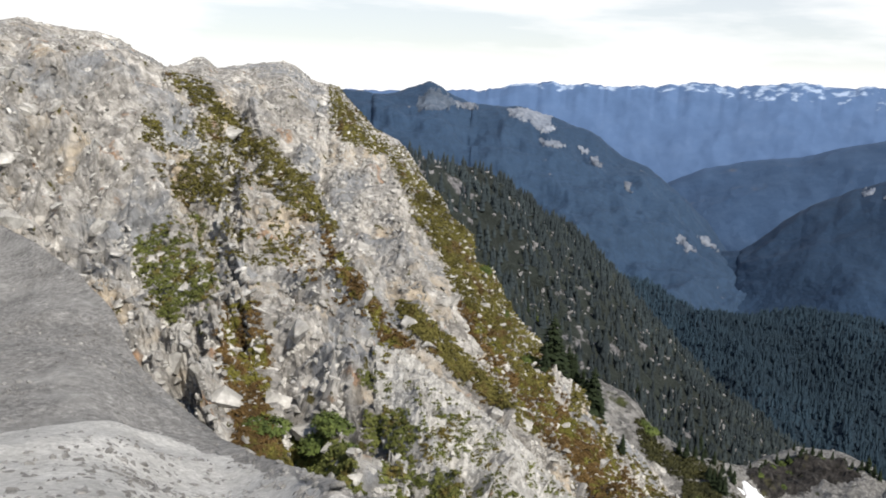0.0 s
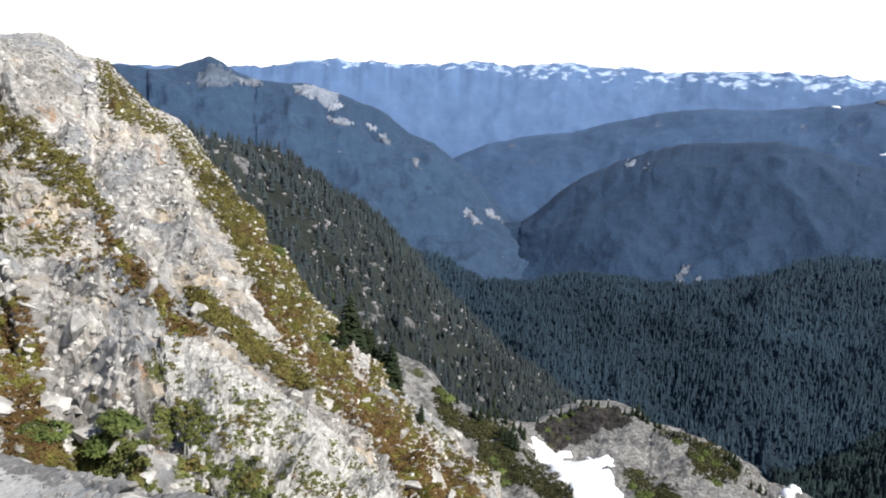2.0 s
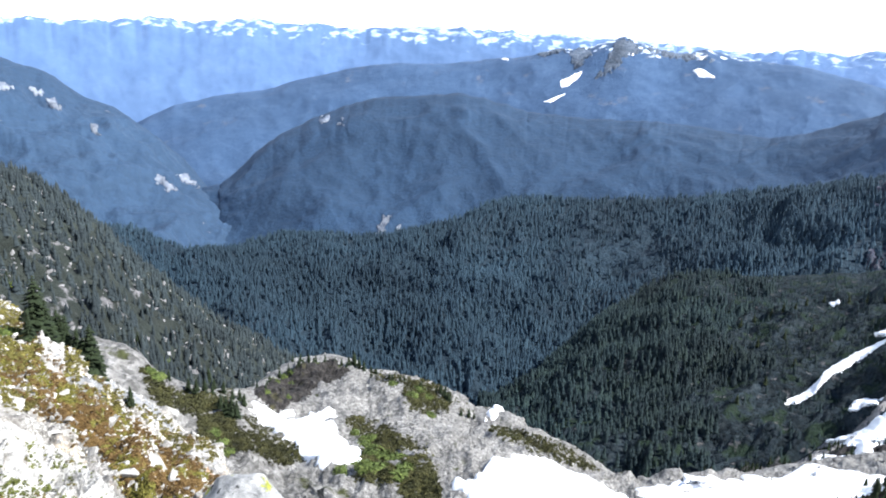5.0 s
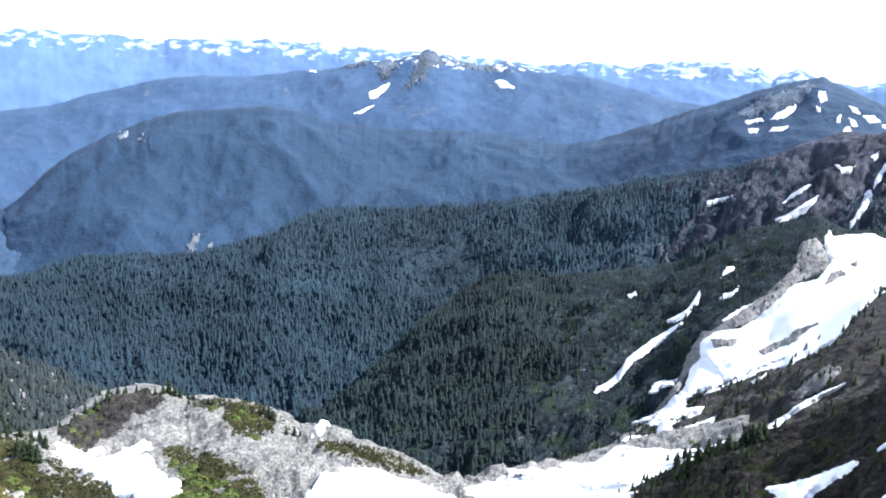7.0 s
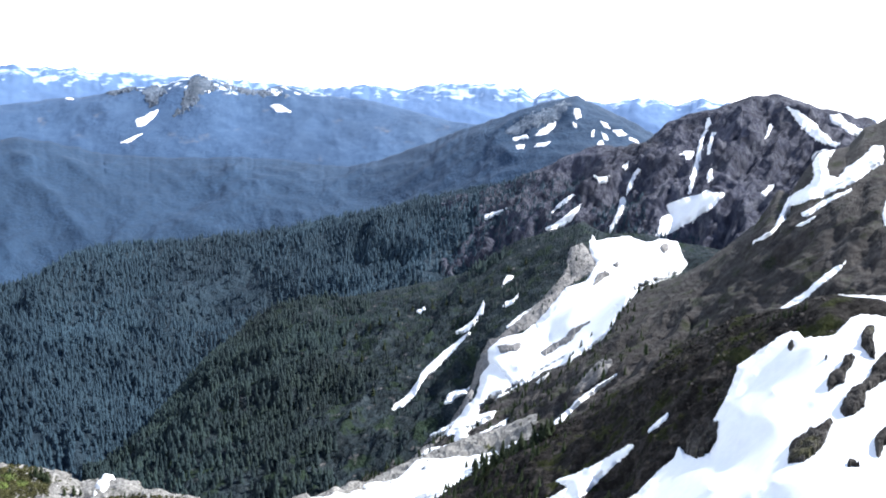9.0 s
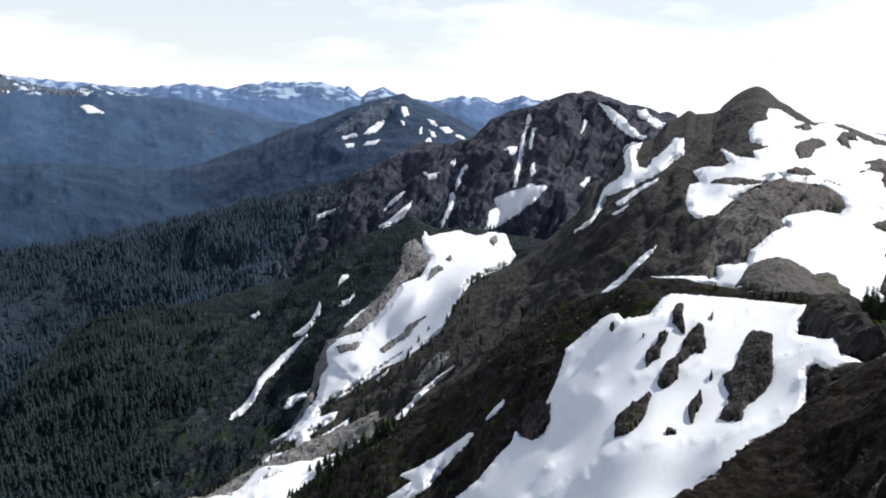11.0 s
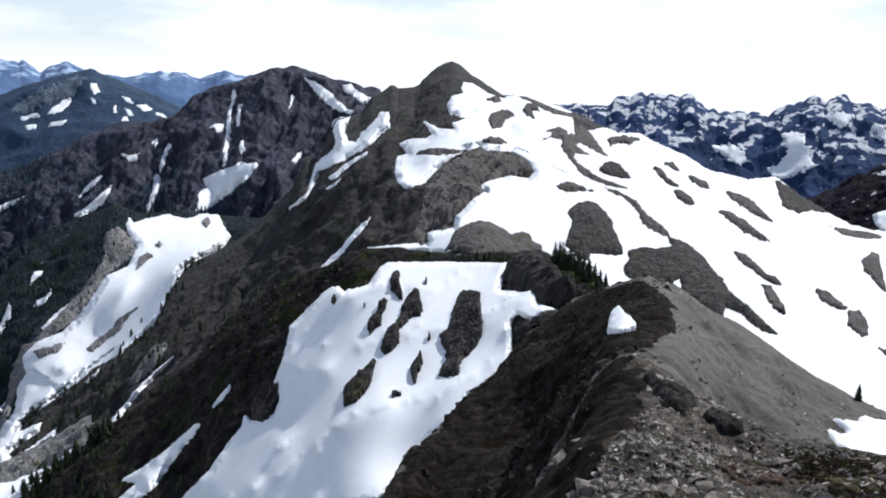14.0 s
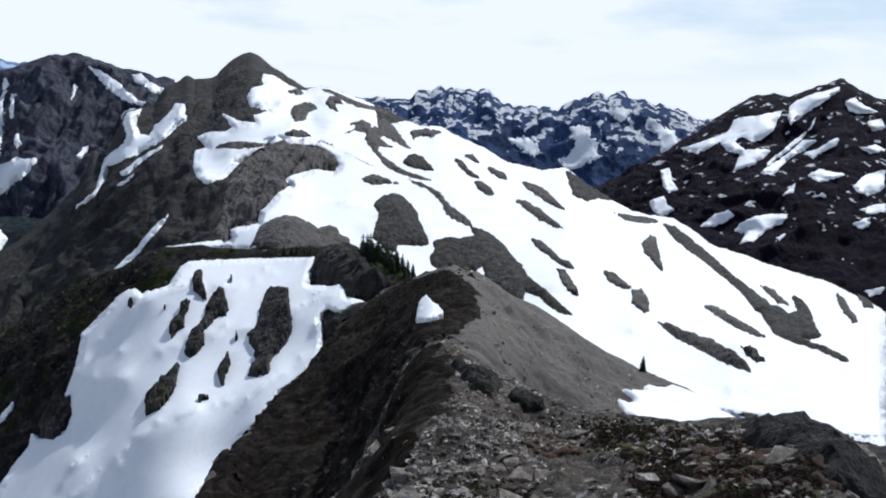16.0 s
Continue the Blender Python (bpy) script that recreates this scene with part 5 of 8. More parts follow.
drape("rock_outcrop", "snow_main snow_mountain", [(104.86, -7.03), (105.65, -6.73), (106.25, -6.86), (106.86, -7.08), (107.59, -7.29), (106.67, -7.32), (105.67, -7.4), (105.06, -7.22)], M_RIB, "dark rock outcrop in the snow on the snowy mountain", "rock outcrop", "rock outcrops", bulge=0.55)
drape("rock_outcrop", "snow_main snow_mountain", [(108.06, -6.91), (109.07, -7.15), (109.89, -7.51), (110.51, -7.81), (111.16, -8.58), (111.99, -9.14), (112.71, -9.7), (112.98, -10.17), (112.24, -9.93), (111.41, -9.57), (110.9, -9.19), (110.75, -8.68), (110.12, -8.02), (109.49, -7.53), (108.67, -7.29)], M_RIB, "dark rock outcrop in the snow on the snowy mountain", "rock outcrop", "rock outcrops", bulge=0.55)
drape("rock_outcrop", "snow_main snow_mountain", [(111.4, -5.38), (112.01, -5.55), (112.44, -6.04), (112.86, -6.42), (113.4, -6.71), (112.67, -6.59), (112.13, -6.22), (111.62, -5.76)], M_RIB, "dark rock outcrop in the snow on the snowy mountain", "rock outcrop", "rock outcrops", bulge=0.28)
drape("rock_outcrop", "snow_main snow_mountain", [(112.19, -5.14), (112.71, -5.08), (113.22, -5.61), (112.73, -5.51)], M_RIB, "dark rock outcrop in the snow on the snowy mountain", "rock outcrop", "rock outcrops", bulge=0.28)
drape("rock_outcrop", "snow_main snow_mountain", [(113.71, -5.86), (114.24, -5.95), (114.85, -6.2), (115.28, -6.65), (114.68, -6.61), (114.06, -6.24)], M_RIB, "dark rock outcrop in the snow on the snowy mountain", "rock outcrop", "rock outcrops", bulge=0.28)
drape("rock_outcrop", "snow_main snow_mountain", [(112.89, -6.98), (113.29, -6.88), (113.91, -7.24), (114.46, -7.73), (113.95, -7.84), (113.24, -7.48)], M_RIB, "dark rock outcrop in the snow on the snowy mountain", "rock outcrop", "rock outcrops", bulge=0.28)
drape("rock_outcrop", "snow_main snow_mountain", [(116.29, -6.79), (117.09, -6.87), (117.91, -7.21), (118.55, -7.77), (119.4, -8.51), (118.8, -8.39), (117.97, -8.0), (117.14, -7.54), (116.51, -7.1)], M_RIB, "dark rock outcrop in the snow on the snowy mountain", "rock outcrop", "rock outcrops", bulge=0.28)
drape("rock_outcrop", "snow_main snow_mountain", [(115.85, -8.09), (116.58, -8.09), (117.61, -8.54), (118.45, -9.16), (119.42, -9.81), (118.7, -9.75), (117.67, -9.34), (116.82, -8.75)], M_RIB, "dark rock outcrop in the snow on the snowy mountain", "rock outcrop", "rock outcrops", bulge=0.28)
drape("rock_outcrop", "snow_main snow_mountain", [(105.9, -8.58), (106.49, -8.17), (107.29, -7.94), (107.9, -8.23), (108.32, -8.62), (108.74, -9.0), (108.95, -9.27), (109.06, -9.87), (109.4, -10.26), (109.63, -10.85), (109.86, -11.44), (109.26, -11.66), (108.23, -11.58), (107.62, -11.6), (107.43, -12.13), (106.61, -11.96), (106.18, -11.37), (105.69, -11.18), (105.84, -10.58), (106.06, -9.98), (106.12, -9.37), (105.79, -8.87)], M_OUTCROP, "dark rock outcrop in the snow on the snowy mountain", "rock outcrop", "rock outcrops", bulge=4.95)
drape("rock_outcrop", "snow_main snow_mountain", [(109.9, -12.44), (110.29, -11.82), (110.06, -11.35), (111.06, -10.91), (112.29, -10.93), (113.01, -10.69), (112.74, -10.1), (113.27, -10.16), (114.3, -10.5), (115.16, -11.17), (116.04, -12.12), (116.68, -12.68), (117.14, -13.36), (117.7, -13.8), (118.43, -14.23), (119.07, -14.69), (119.95, -15.41), (120.51, -15.84), (119.57, -15.76), (118.71, -15.32), (118.06, -14.77), (117.01, -14.45), (116.86, -15.26), (115.8, -14.73), (114.94, -14.19), (114.1, -13.96), (113.83, -12.85), (113.24, -13.29), (112.41, -13.13), (111.18, -13.31), (110.14, -13.03)], M_OUTCROP, "dark rock outcrop in the snow on the snowy mountain", "rock outcrop", "rock outcrops", bulge=2.75)
drape("rock_outcrop", "snow_main snow_mountain", [(117.16, -10.73), (117.77, -10.8), (118.62, -11.34), (119.26, -11.89), (120.09, -12.23), (120.44, -12.6), (119.92, -12.64), (119.08, -12.19), (118.37, -11.76), (117.61, -11.33)], M_RIB, "dark rock outcrop in the snow on the snowy mountain", "rock outcrop", "rock outcrops", bulge=0.22)
drape("rock_outcrop", "snow_main snow_mountain", [(119.12, -12.7), (119.73, -12.77), (120.19, -13.41), (120.64, -13.97), (121.01, -14.53), (120.26, -14.32), (119.6, -13.66)], M_RIB, "dark rock outcrop in the snow on the snowy mountain", "rock outcrop", "rock outcrops", bulge=0.22)
drape("rock_outcrop", "snow_main snow_mountain", [(122.44, -12.62), (123.11, -12.64), (123.75, -13.09), (124.5, -13.53), (124.2, -13.71), (123.39, -13.52), (122.77, -13.18)], M_RIB, "dark rock outcrop in the snow on the snowy mountain", "rock outcrop", "rock outcrops", bulge=0.22)
drape("rock_outcrop", "snow_main snow_mountain", [(124.52, -13.8), (125.17, -13.61), (125.74, -14.26), (125.9, -15.02), (125.44, -15.15), (124.6, -14.57)], M_RIB, "dark rock outcrop in the snow on the snowy mountain", "rock outcrop", "rock outcrops", bulge=0.22)
drape("rock_outcrop", "snow_main snow_mountain", [(124.86, -10.44), (125.39, -9.92), (125.78, -9.96), (126.04, -10.72), (126.31, -11.47), (126.58, -12.22), (126.18, -12.07), (125.53, -11.35), (125.11, -11.0)], M_RIB, "dark rock outcrop in the snow on the snowy mountain", "rock outcrop", "rock outcrops", bulge=0.33)
drape("rock_outcrop", "snow_main snow_mountain", [(129.45, -14.2), (130.19, -14.11), (130.97, -14.46), (131.95, -14.93), (132.91, -15.31), (133.8, -15.77), (132.78, -15.71), (131.63, -15.35), (130.46, -14.83)], M_RIB, "dark rock outcrop in the snow on the snowy mountain", "rock outcrop", "rock outcrops", bulge=0.22)
drape("rock_outcrop", "snow_main snow_mountain", [(126.55, -15.72), (127.53, -15.79), (128.73, -16.21), (130.28, -16.49), (131.85, -17.09), (132.64, -17.53), (133.09, -18.2), (131.57, -17.89), (130.01, -17.37), (128.42, -16.83), (127.4, -16.38)], M_RIB, "dark rock outcrop in the snow on the snowy mountain", "rock outcrop", "rock outcrops", bulge=0.22)
drape("rock_outcrop", "snow_main snow_mountain", [(126.25, -8.95), (127.01, -9.07), (127.82, -9.58), (128.82, -10.24), (129.82, -10.9), (130.84, -11.74), (131.43, -12.12), (132.4, -12.68), (133.38, -13.29), (133.77, -13.61), (134.49, -13.69), (134.89, -14.0), (135.38, -13.74), (134.89, -12.7), (135.62, -12.97), (136.22, -13.61), (136.71, -14.63), (137.11, -15.11), (136.64, -15.38), (135.95, -15.42), (136.67, -15.66), (137.55, -15.76), (138.45, -16.14), (139.15, -16.36), (138.5, -16.49), (137.07, -16.03), (135.3, -15.79), (134.18, -15.42), (133.34, -14.42), (132.54, -13.79), (131.71, -12.96), (130.52, -12.16), (129.32, -11.34), (127.92, -10.53), (126.91, -9.86)], M_OUTCROP, "dark rock outcrop in the snow on the snowy mountain", "rock outcrop", "rock outcrops", bulge=0.83)
drape("rock_outcrop", "snow_main snow_mountain", [(132.91, -12.42), (133.46, -12.53), (134.03, -12.83), (134.81, -13.46), (134.1, -13.38), (133.51, -12.9)], M_RIB, "dark rock outcrop in the snow on the snowy mountain", "rock outcrop", "rock outcrops", bulge=0.22)
drape("rock_outcrop", "snow_main snow_mountain", [(137.57, -12.3), (138.11, -12.58), (138.53, -13.23), (139.11, -13.85), (138.8, -13.98), (138.23, -13.46), (137.82, -12.92)], M_RIB, "dark rock outcrop in the snow on the snowy mountain", "rock outcrop", "rock outcrops", bulge=0.22)
drape("rock_outcrop", "snow_main snow_mountain", [(138.7, -12.12), (139.37, -12.19), (139.78, -12.84), (139.31, -12.92)], M_RIB, "dark rock outcrop in the snow on the snowy mountain", "rock outcrop", "rock outcrops", bulge=0.22)
drape("rock_outcrop", "snow_main snow_mountain", [(132.15, -16.56), (132.91, -16.74), (133.89, -17.32), (133.36, -17.41), (132.59, -17.09)], M_RIB, "dark rock outcrop in the snow on the snowy mountain", "rock outcrop", "rock outcrops", bulge=0.22)
drape("rock_outcrop", "snow_main snow_mountain", [(122.74, -8.46), (123.72, -8.58), (125.26, -8.65), (126.23, -8.83), (125.11, -9.05), (123.76, -8.97)], M_RIB, "dark rock outcrop in the snow on the snowy mountain", "rock outcrop", "rock outcrops", bulge=0.28)
drape("rock_outcrop", "snow_main snow_mountain", [(119.18, -5.68), (120.0, -6.1), (121.04, -6.82), (122.25, -7.32), (122.67, -7.68), (121.69, -7.56), (120.92, -7.81), (119.91, -7.48), (119.58, -6.71)], M_OUTCROP, "dark rock outcrop in the snow on the snowy mountain", "rock outcrop", "rock outcrops", bulge=1.1)
drape("rock_outcrop", "snow_upper snow_main snow_mountain", [(99.93, -2.73), (100.1, -2.15), (100.87, -1.94), (101.57, -2.0), (101.66, -2.3), (101.09, -2.63), (100.92, -3.02), (100.26, -3.19)], M_RIB, "dark rock outcrop in the snow on the snowy mountain", "rock outcrop", "rock outcrops", bulge=0.55)
drape("rock_outcrop", "snow_upper snow_main snow_mountain", [(102.29, -1.9), (102.58, -1.44), (103.16, -1.5), (103.44, -1.88), (102.87, -1.85), (103.21, -2.46), (102.62, -2.2)], M_RIB, "dark rock outcrop in the snow on the snowy mountain", "rock outcrop", "rock outcrops", bulge=0.55)
drape("rock_outcrop", "snow_upper snow_main snow_mountain", [(99.4, -4.11), (99.98, -3.9), (100.76, -3.88), (101.28, -4.17), (100.39, -4.28)], M_RIB, "dark rock outcrop in the snow on the snowy mountain", "rock outcrop", "rock outcrops", bulge=0.55)
drape("rock_outcrop", "snow_upper snow_main snow_mountain", [(94.86, -5.11), (95.65, -4.78), (96.84, -4.68), (97.84, -4.81), (98.83, -4.79), (97.65, -5.05), (96.26, -5.16)], M_RIB, "dark rock outcrop in the snow on the snowy mountain", "rock outcrop", "rock outcrops", bulge=0.55)
drape("rock_outcrop", "snow_upper snow_main snow_mountain", [(99.78, -1.19), (100.44, -0.98), (100.84, -1.32), (100.26, -1.41)], M_RIB, "dark rock outcrop in the snow on the snowy mountain", "rock outcrop", "rock outcrops", bulge=0.55)
drape("rock_outcrop", "snow_upper snow_main snow_mountain", [(101.86, -0.88), (102.55, -0.94), (103.72, -1.41), (104.7, -1.81), (105.65, -1.98), (106.62, -2.37), (106.05, -2.27), (104.52, -2.08), (103.35, -1.61)], M_RIB, "dark rock outcrop in the snow on the snowy mountain", "rock outcrop", "rock outcrops", bulge=0.55)
drape("rock_outcrop", "snow_upper snow_main snow_mountain", [(108.2, -3.65), (109.1, -3.43), (110.4, -3.57), (109.7, -3.97), (108.95, -3.85), (108.42, -4.1)], M_RIB, "dark rock outcrop in the snow on the snowy mountain", "rock outcrop", "rock outcrops", bulge=0.55)
drape("rock_outcrop", "snow_main snow_mountain", [(97.07, -11.92), (97.46, -11.3), (97.76, -10.49), (98.63, -9.99), (99.62, -9.71), (100.43, -9.8), (101.25, -10.17), (101.87, -10.62), (102.65, -10.3), (103.26, -10.55), (103.48, -11.05), (104.08, -11.22), (104.23, -11.61), (103.64, -11.72), (104.35, -12.39), (105.16, -12.73), (101.99, -12.99), (99.15, -12.96), (97.5, -12.38)], M_RIB, "dark rock outcrop in the snow on the snowy mountain", "rock outcrop", "rock outcrops", bulge=3.85)
drape("snow_patch", "backdrop_white_peak", [(126.85, -3.79), (128.07, -3.26), (129.28, -2.73), (129.78, -2.4), (130.05, -1.64), (130.72, -1.42), (131.42, -1.38), (132.08, -1.16), (132.91, -0.93), (132.65, -1.67), (132.55, -2.22), (131.93, -2.81), (131.26, -3.04), (130.7, -2.71), (130.2, -3.04), (130.98, -3.62), (131.83, -3.45), (132.53, -3.51), (132.08, -4.09), (131.28, -4.71), (130.42, -4.97), (130.54, -4.4), (130.66, -3.9), (129.93, -3.8), (129.33, -3.17), (128.66, -3.67), (127.97, -4.02)], M_SNOW, "patch of old white snow on the dark peak", "snow patch", "snow patches")
drape("snow_patch", "backdrop_white_peak", [(133.36, -0.55), (133.82, -0.17), (134.6, 0.22), (135.54, 0.51), (136.14, 0.82), (136.03, 0.47), (135.45, -0.09), (135.01, -0.46), (134.57, -0.84), (134.12, -1.22), (133.52, -1.8), (133.28, -1.27)], M_SNOW, "patch of old white snow on the dark peak", "snow patch", "snow patches")
drape("snow_patch", "backdrop_white_peak", [(134.7, -1.9), (134.94, -1.18), (134.85, -1.79), (134.3, -2.65), (133.71, -3.31), (132.94, -4.03), (132.49, -4.61), (132.3, -4.44), (133.21, -3.46), (133.96, -2.67)], M_SNOW, "patch of old white snow on the dark peak", "snow patch", "snow patches")
drape("snow_patch", "backdrop_white_peak", [(132.02, -5.02), (132.64, -4.42), (133.43, -3.8), (134.02, -3.14), (134.46, -2.64), (135.14, -2.7), (134.71, -3.23), (133.93, -3.77), (133.32, -4.36), (132.9, -5.13)], M_SNOW, "patch of old white snow on the dark peak", "snow patch", "snow patches")
drape("snow_patch", "backdrop_white_peak", [(134.58, -3.53), (135.36, -3.19), (136.1, -2.52), (136.52, -2.49), (136.32, -2.97), (135.55, -3.39), (135.12, -3.85)], M_SNOW, "patch of old white snow on the dark peak", "snow patch", "snow patches")
drape("snow_patch", "backdrop_white_peak", [(136.44, -0.21), (136.88, 0.09), (137.56, -0.33), (138.23, -0.63), (138.78, -0.6), (137.94, -0.82), (137.16, -0.87), (136.65, -0.62)], M_SNOW, "patch of old white snow on the dark peak", "snow patch", "snow patches")
drape("snow_patch", "backdrop_white_peak", [(134.92, -4.96), (135.53, -4.47), (136.54, -4.63), (137.2, -4.68), (136.59, -4.99), (135.64, -5.33)], M_SNOW, "patch of old white snow on the dark peak", "snow patch", "snow patches")
drape("snow_patch", "backdrop_white_peak", [(128.68, -8.91), (129.5, -8.0), (130.37, -7.68), (130.76, -7.95), (130.28, -8.45), (129.59, -8.83)], M_SNOW, "patch of old white snow on the dark peak", "snow patch", "snow patches")
drape("snow_patch", "backdrop_white_peak", [(131.18, -8.47), (132.01, -7.9), (133.03, -7.65), (134.06, -7.54), (133.8, -8.2), (132.98, -8.66), (132.2, -9.5), (131.34, -9.78), (131.61, -9.07), (130.88, -9.0)], M_SNOW, "patch of old white snow on the dark peak", "snow patch", "snow patches")
drape("snow_patch", "backdrop_white_peak", [(133.57, -6.37), (134.01, -5.77), (134.3, -5.38), (134.22, -6.05)], M_SNOW, "patch of old white snow on the dark peak", "snow patch", "snow patches")
drape("snow_patch", "backdrop_white_peak", [(137.62, -5.43), (138.15, -4.66), (138.76, -4.43), (139.29, -4.21), (139.36, -5.43), (138.64, -5.86), (137.98, -5.75)], M_SNOW, "patch of old white snow on the dark peak", "snow patch", "snow patches")
drape("snow_patch", "backdrop_white_peak", [(138.13, -6.8), (139.03, -6.42), (139.58, -6.29), (139.65, -6.81), (138.8, -7.01)], M_SNOW, "patch of old white snow on the dark peak", "snow patch", "snow patches")
drape("snow_patch", "backdrop_white_peak", [(137.93, -7.72), (138.67, -7.28), (138.9, -7.78), (138.3, -8.04)], M_SNOW, "patch of old white snow on the dark peak", "snow patch", "snow patches")
drape("snow_patch", "backdrop_white_peak", [(125.7, -5.32), (126.24, -5.09), (126.5, -5.84), (126.95, -6.57), (126.41, -6.81), (126.0, -6.46)], M_SNOW, "patch of old white snow on the dark peak", "snow patch", "snow patches")
drape("snow_patch", "backdrop_white_peak", [(125.15, -7.49), (126.05, -7.03), (126.3, -7.59), (126.9, -7.92), (126.02, -8.58), (125.4, -8.05)], M_SNOW, "patch of old white snow on the dark peak", "snow patch", "snow patches")
drape("snow_patch", "backdrop_white_peak", [(137.86, -1.35), (138.61, -1.13), (138.93, -1.63), (138.25, -1.92)], M_SNOW, "patch of old white snow on the dark peak", "snow patch", "snow patches")
drape("snow_patch", "backdrop_white_peak", [(137.77, -3.0), (138.52, -2.7), (139.12, -3.0), (138.29, -3.31)], M_SNOW, "patch of old white snow on the dark peak", "snow patch", "snow patches")
drape("snow_patch", "backdrop_white_peak", [(139.16, -11.87), (139.76, -11.59), (140.31, -11.43), (140.13, -11.89), (139.52, -12.17)], M_SNOW, "patch of old white snow on the dark peak", "snow patch", "snow patches")
drape("snow_patch", "backdrop_white_peak", [(133.57, -9.15), (134.05, -8.8), (133.79, -9.5)], M_SNOW, "patch of old white snow on the dark peak", "snow patch", "snow patches")
drape("snow_patch", "backdrop_white_peak", [(135.43, -6.29), (135.89, -5.96), (136.16, -6.22)], M_SNOW, "patch of old white snow on the dark peak", "snow patch", "snow patches")
drape("snow_patch", "backdrop_massif", [(124.42, -1.77), (124.99, -1.93), (125.6, -2.46), (126.36, -2.61), (126.64, -3.54), (126.31, -3.94), (125.79, -4.36), (125.53, -3.61), (125.29, -3.05), (124.86, -2.51)], M_SNOW, "patch of old white snow on the far massif", "snow patch", "snow patches", ragged=2.8)
drape("snow_patch", "backdrop_massif", [(121.56, -1.54), (122.12, -1.32), (123.06, -1.27), (123.3, -1.83), (122.77, -2.24), (122.17, -1.89)], M_SNOW, "patch of old white snow on the far massif", "snow patch", "snow patches", ragged=2.8)
drape("snow_patch", "backdrop_massif", [(119.36, -2.81), (119.92, -2.59), (120.7, -2.74), (120.75, -3.32), (121.36, -3.67), (121.22, -4.26), (121.63, -4.63), (120.89, -5.06), (119.96, -5.63), (119.18, -5.68), (118.74, -4.99), (119.49, -4.56), (119.82, -3.76)], M_SNOW, "patch of old white snow on the far massif", "snow patch", "snow patches", ragged=2.8)
drape("snow_patch", "backdrop_massif", [(115.11, -3.82), (116.28, -3.56), (117.1, -4.1), (117.53, -4.67), (116.76, -4.91), (115.94, -4.44)], M_SNOW, "patch of old white snow on the far massif", "snow patch", "snow patches", ragged=2.8)
drape("snow_patch", "gully_mountain snow_mountain", [(75.39, -9.46), (75.69, -9.83), (76.84, -9.51), (77.8, -9.29), (78.99, -9.66), (79.74, -9.52), (80.26, -8.97), (80.84, -9.12), (81.26, -9.55), (81.51, -10.22), (81.96, -10.95), (81.45, -11.58), (80.18, -12.28), (79.26, -12.76), (78.71, -13.2), (78.11, -14.04), (77.65, -14.67), (77.32, -15.48), (76.98, -16.1), (76.43, -16.74), (75.48, -17.49), (74.52, -18.28), (73.53, -18.76), (72.53, -19.23), (71.34, -20.1), (70.32, -20.56), (68.33, -18.73), (68.37, -17.93), (69.28, -17.09), (70.91, -16.59), (71.69, -15.95), (72.64, -14.81), (73.75, -13.22), (75.12, -12.72), (75.47, -12.1), (75.82, -11.48), (75.36, -10.73), (75.19, -9.95)], M_SNOW, "patch of old white snow in a dark gully", "snow patch", "snow patches", key="gully_snow")
drape("snow_patch", "gully_mountain snow_mountain", [(70.52, -20.47), (69.72, -21.06), (68.9, -21.43), (68.09, -22.05), (67.89, -22.45), (69.27, -22.1), (68.97, -22.66), (67.11, -23.64), (67.34, -24.01), (68.38, -23.57), (70.11, -22.58), (70.05, -23.08), (69.03, -23.65), (67.78, -24.18), (66.73, -24.68), (65.68, -25.03), (63.46, -25.56), (63.33, -25.41), (64.17, -24.9), (66.08, -24.56), (66.26, -23.87), (64.56, -24.13), (64.26, -24.02), (65.6, -23.32), (66.62, -22.51), (67.01, -21.84), (67.62, -21.3), (67.91, -20.32), (67.96, -19.73), (68.74, -18.7), (69.99, -18.63)], M_SNOW, "patch of old white snow in a dark gully", "snow patch", "snow patches")
drape("snow_patch", "gully_mountain snow_mountain", [(61.3, -22.29), (61.92, -21.78), (62.54, -21.3), (63.15, -20.51), (63.54, -19.71), (64.35, -18.9), (65.16, -18.16), (65.77, -17.74), (66.37, -17.24), (66.97, -16.74), (67.06, -16.89), (66.51, -17.43), (65.79, -18.26), (65.19, -18.87), (64.58, -19.48), (63.97, -19.9), (63.45, -20.69), (62.97, -21.48), (62.23, -22.16), (61.73, -22.4)], M_SNOW, "patch of old white snow in a dark gully", "snow patch", "snow patches")
drape("snow_patch", "gully_mountain snow_mountain", [(65.93, -16.79), (66.54, -16.44), (67.26, -15.81), (67.64, -15.11), (67.89, -14.38), (68.04, -14.78), (67.87, -15.5), (67.4, -16.2), (66.69, -16.83), (66.07, -16.98)], M_SNOW, "patch of old white snow in a dark gully", "snow patch", "snow patches")
drape("snow_patch", "gully_mountain snow_mountain", [(69.19, -13.32), (69.45, -12.7), (69.98, -12.67), (69.87, -13.0), (69.47, -13.18), (69.21, -13.59)], M_SNOW, "patch of old white snow in a dark gully", "snow patch", "snow patches")
drape("snow_patch", "gully_mountain snow_mountain", [(69.28, -14.91), (69.47, -14.5), (69.95, -14.35), (70.41, -13.84), (70.35, -14.17), (69.97, -14.67), (69.57, -14.89)], M_SNOW, "patch of old white snow in a dark gully", "snow patch", "snow patches")
drape("snow_patch", "gully_mountain snow_mountain", [(69.65, -16.28), (70.04, -15.86), (70.82, -15.21), (71.61, -14.76), (72.01, -14.54), (71.84, -15.03), (71.06, -15.71), (70.27, -16.24), (69.78, -16.43)], M_SNOW, "patch of old white snow in a dark gully", "snow patch", "snow patches")
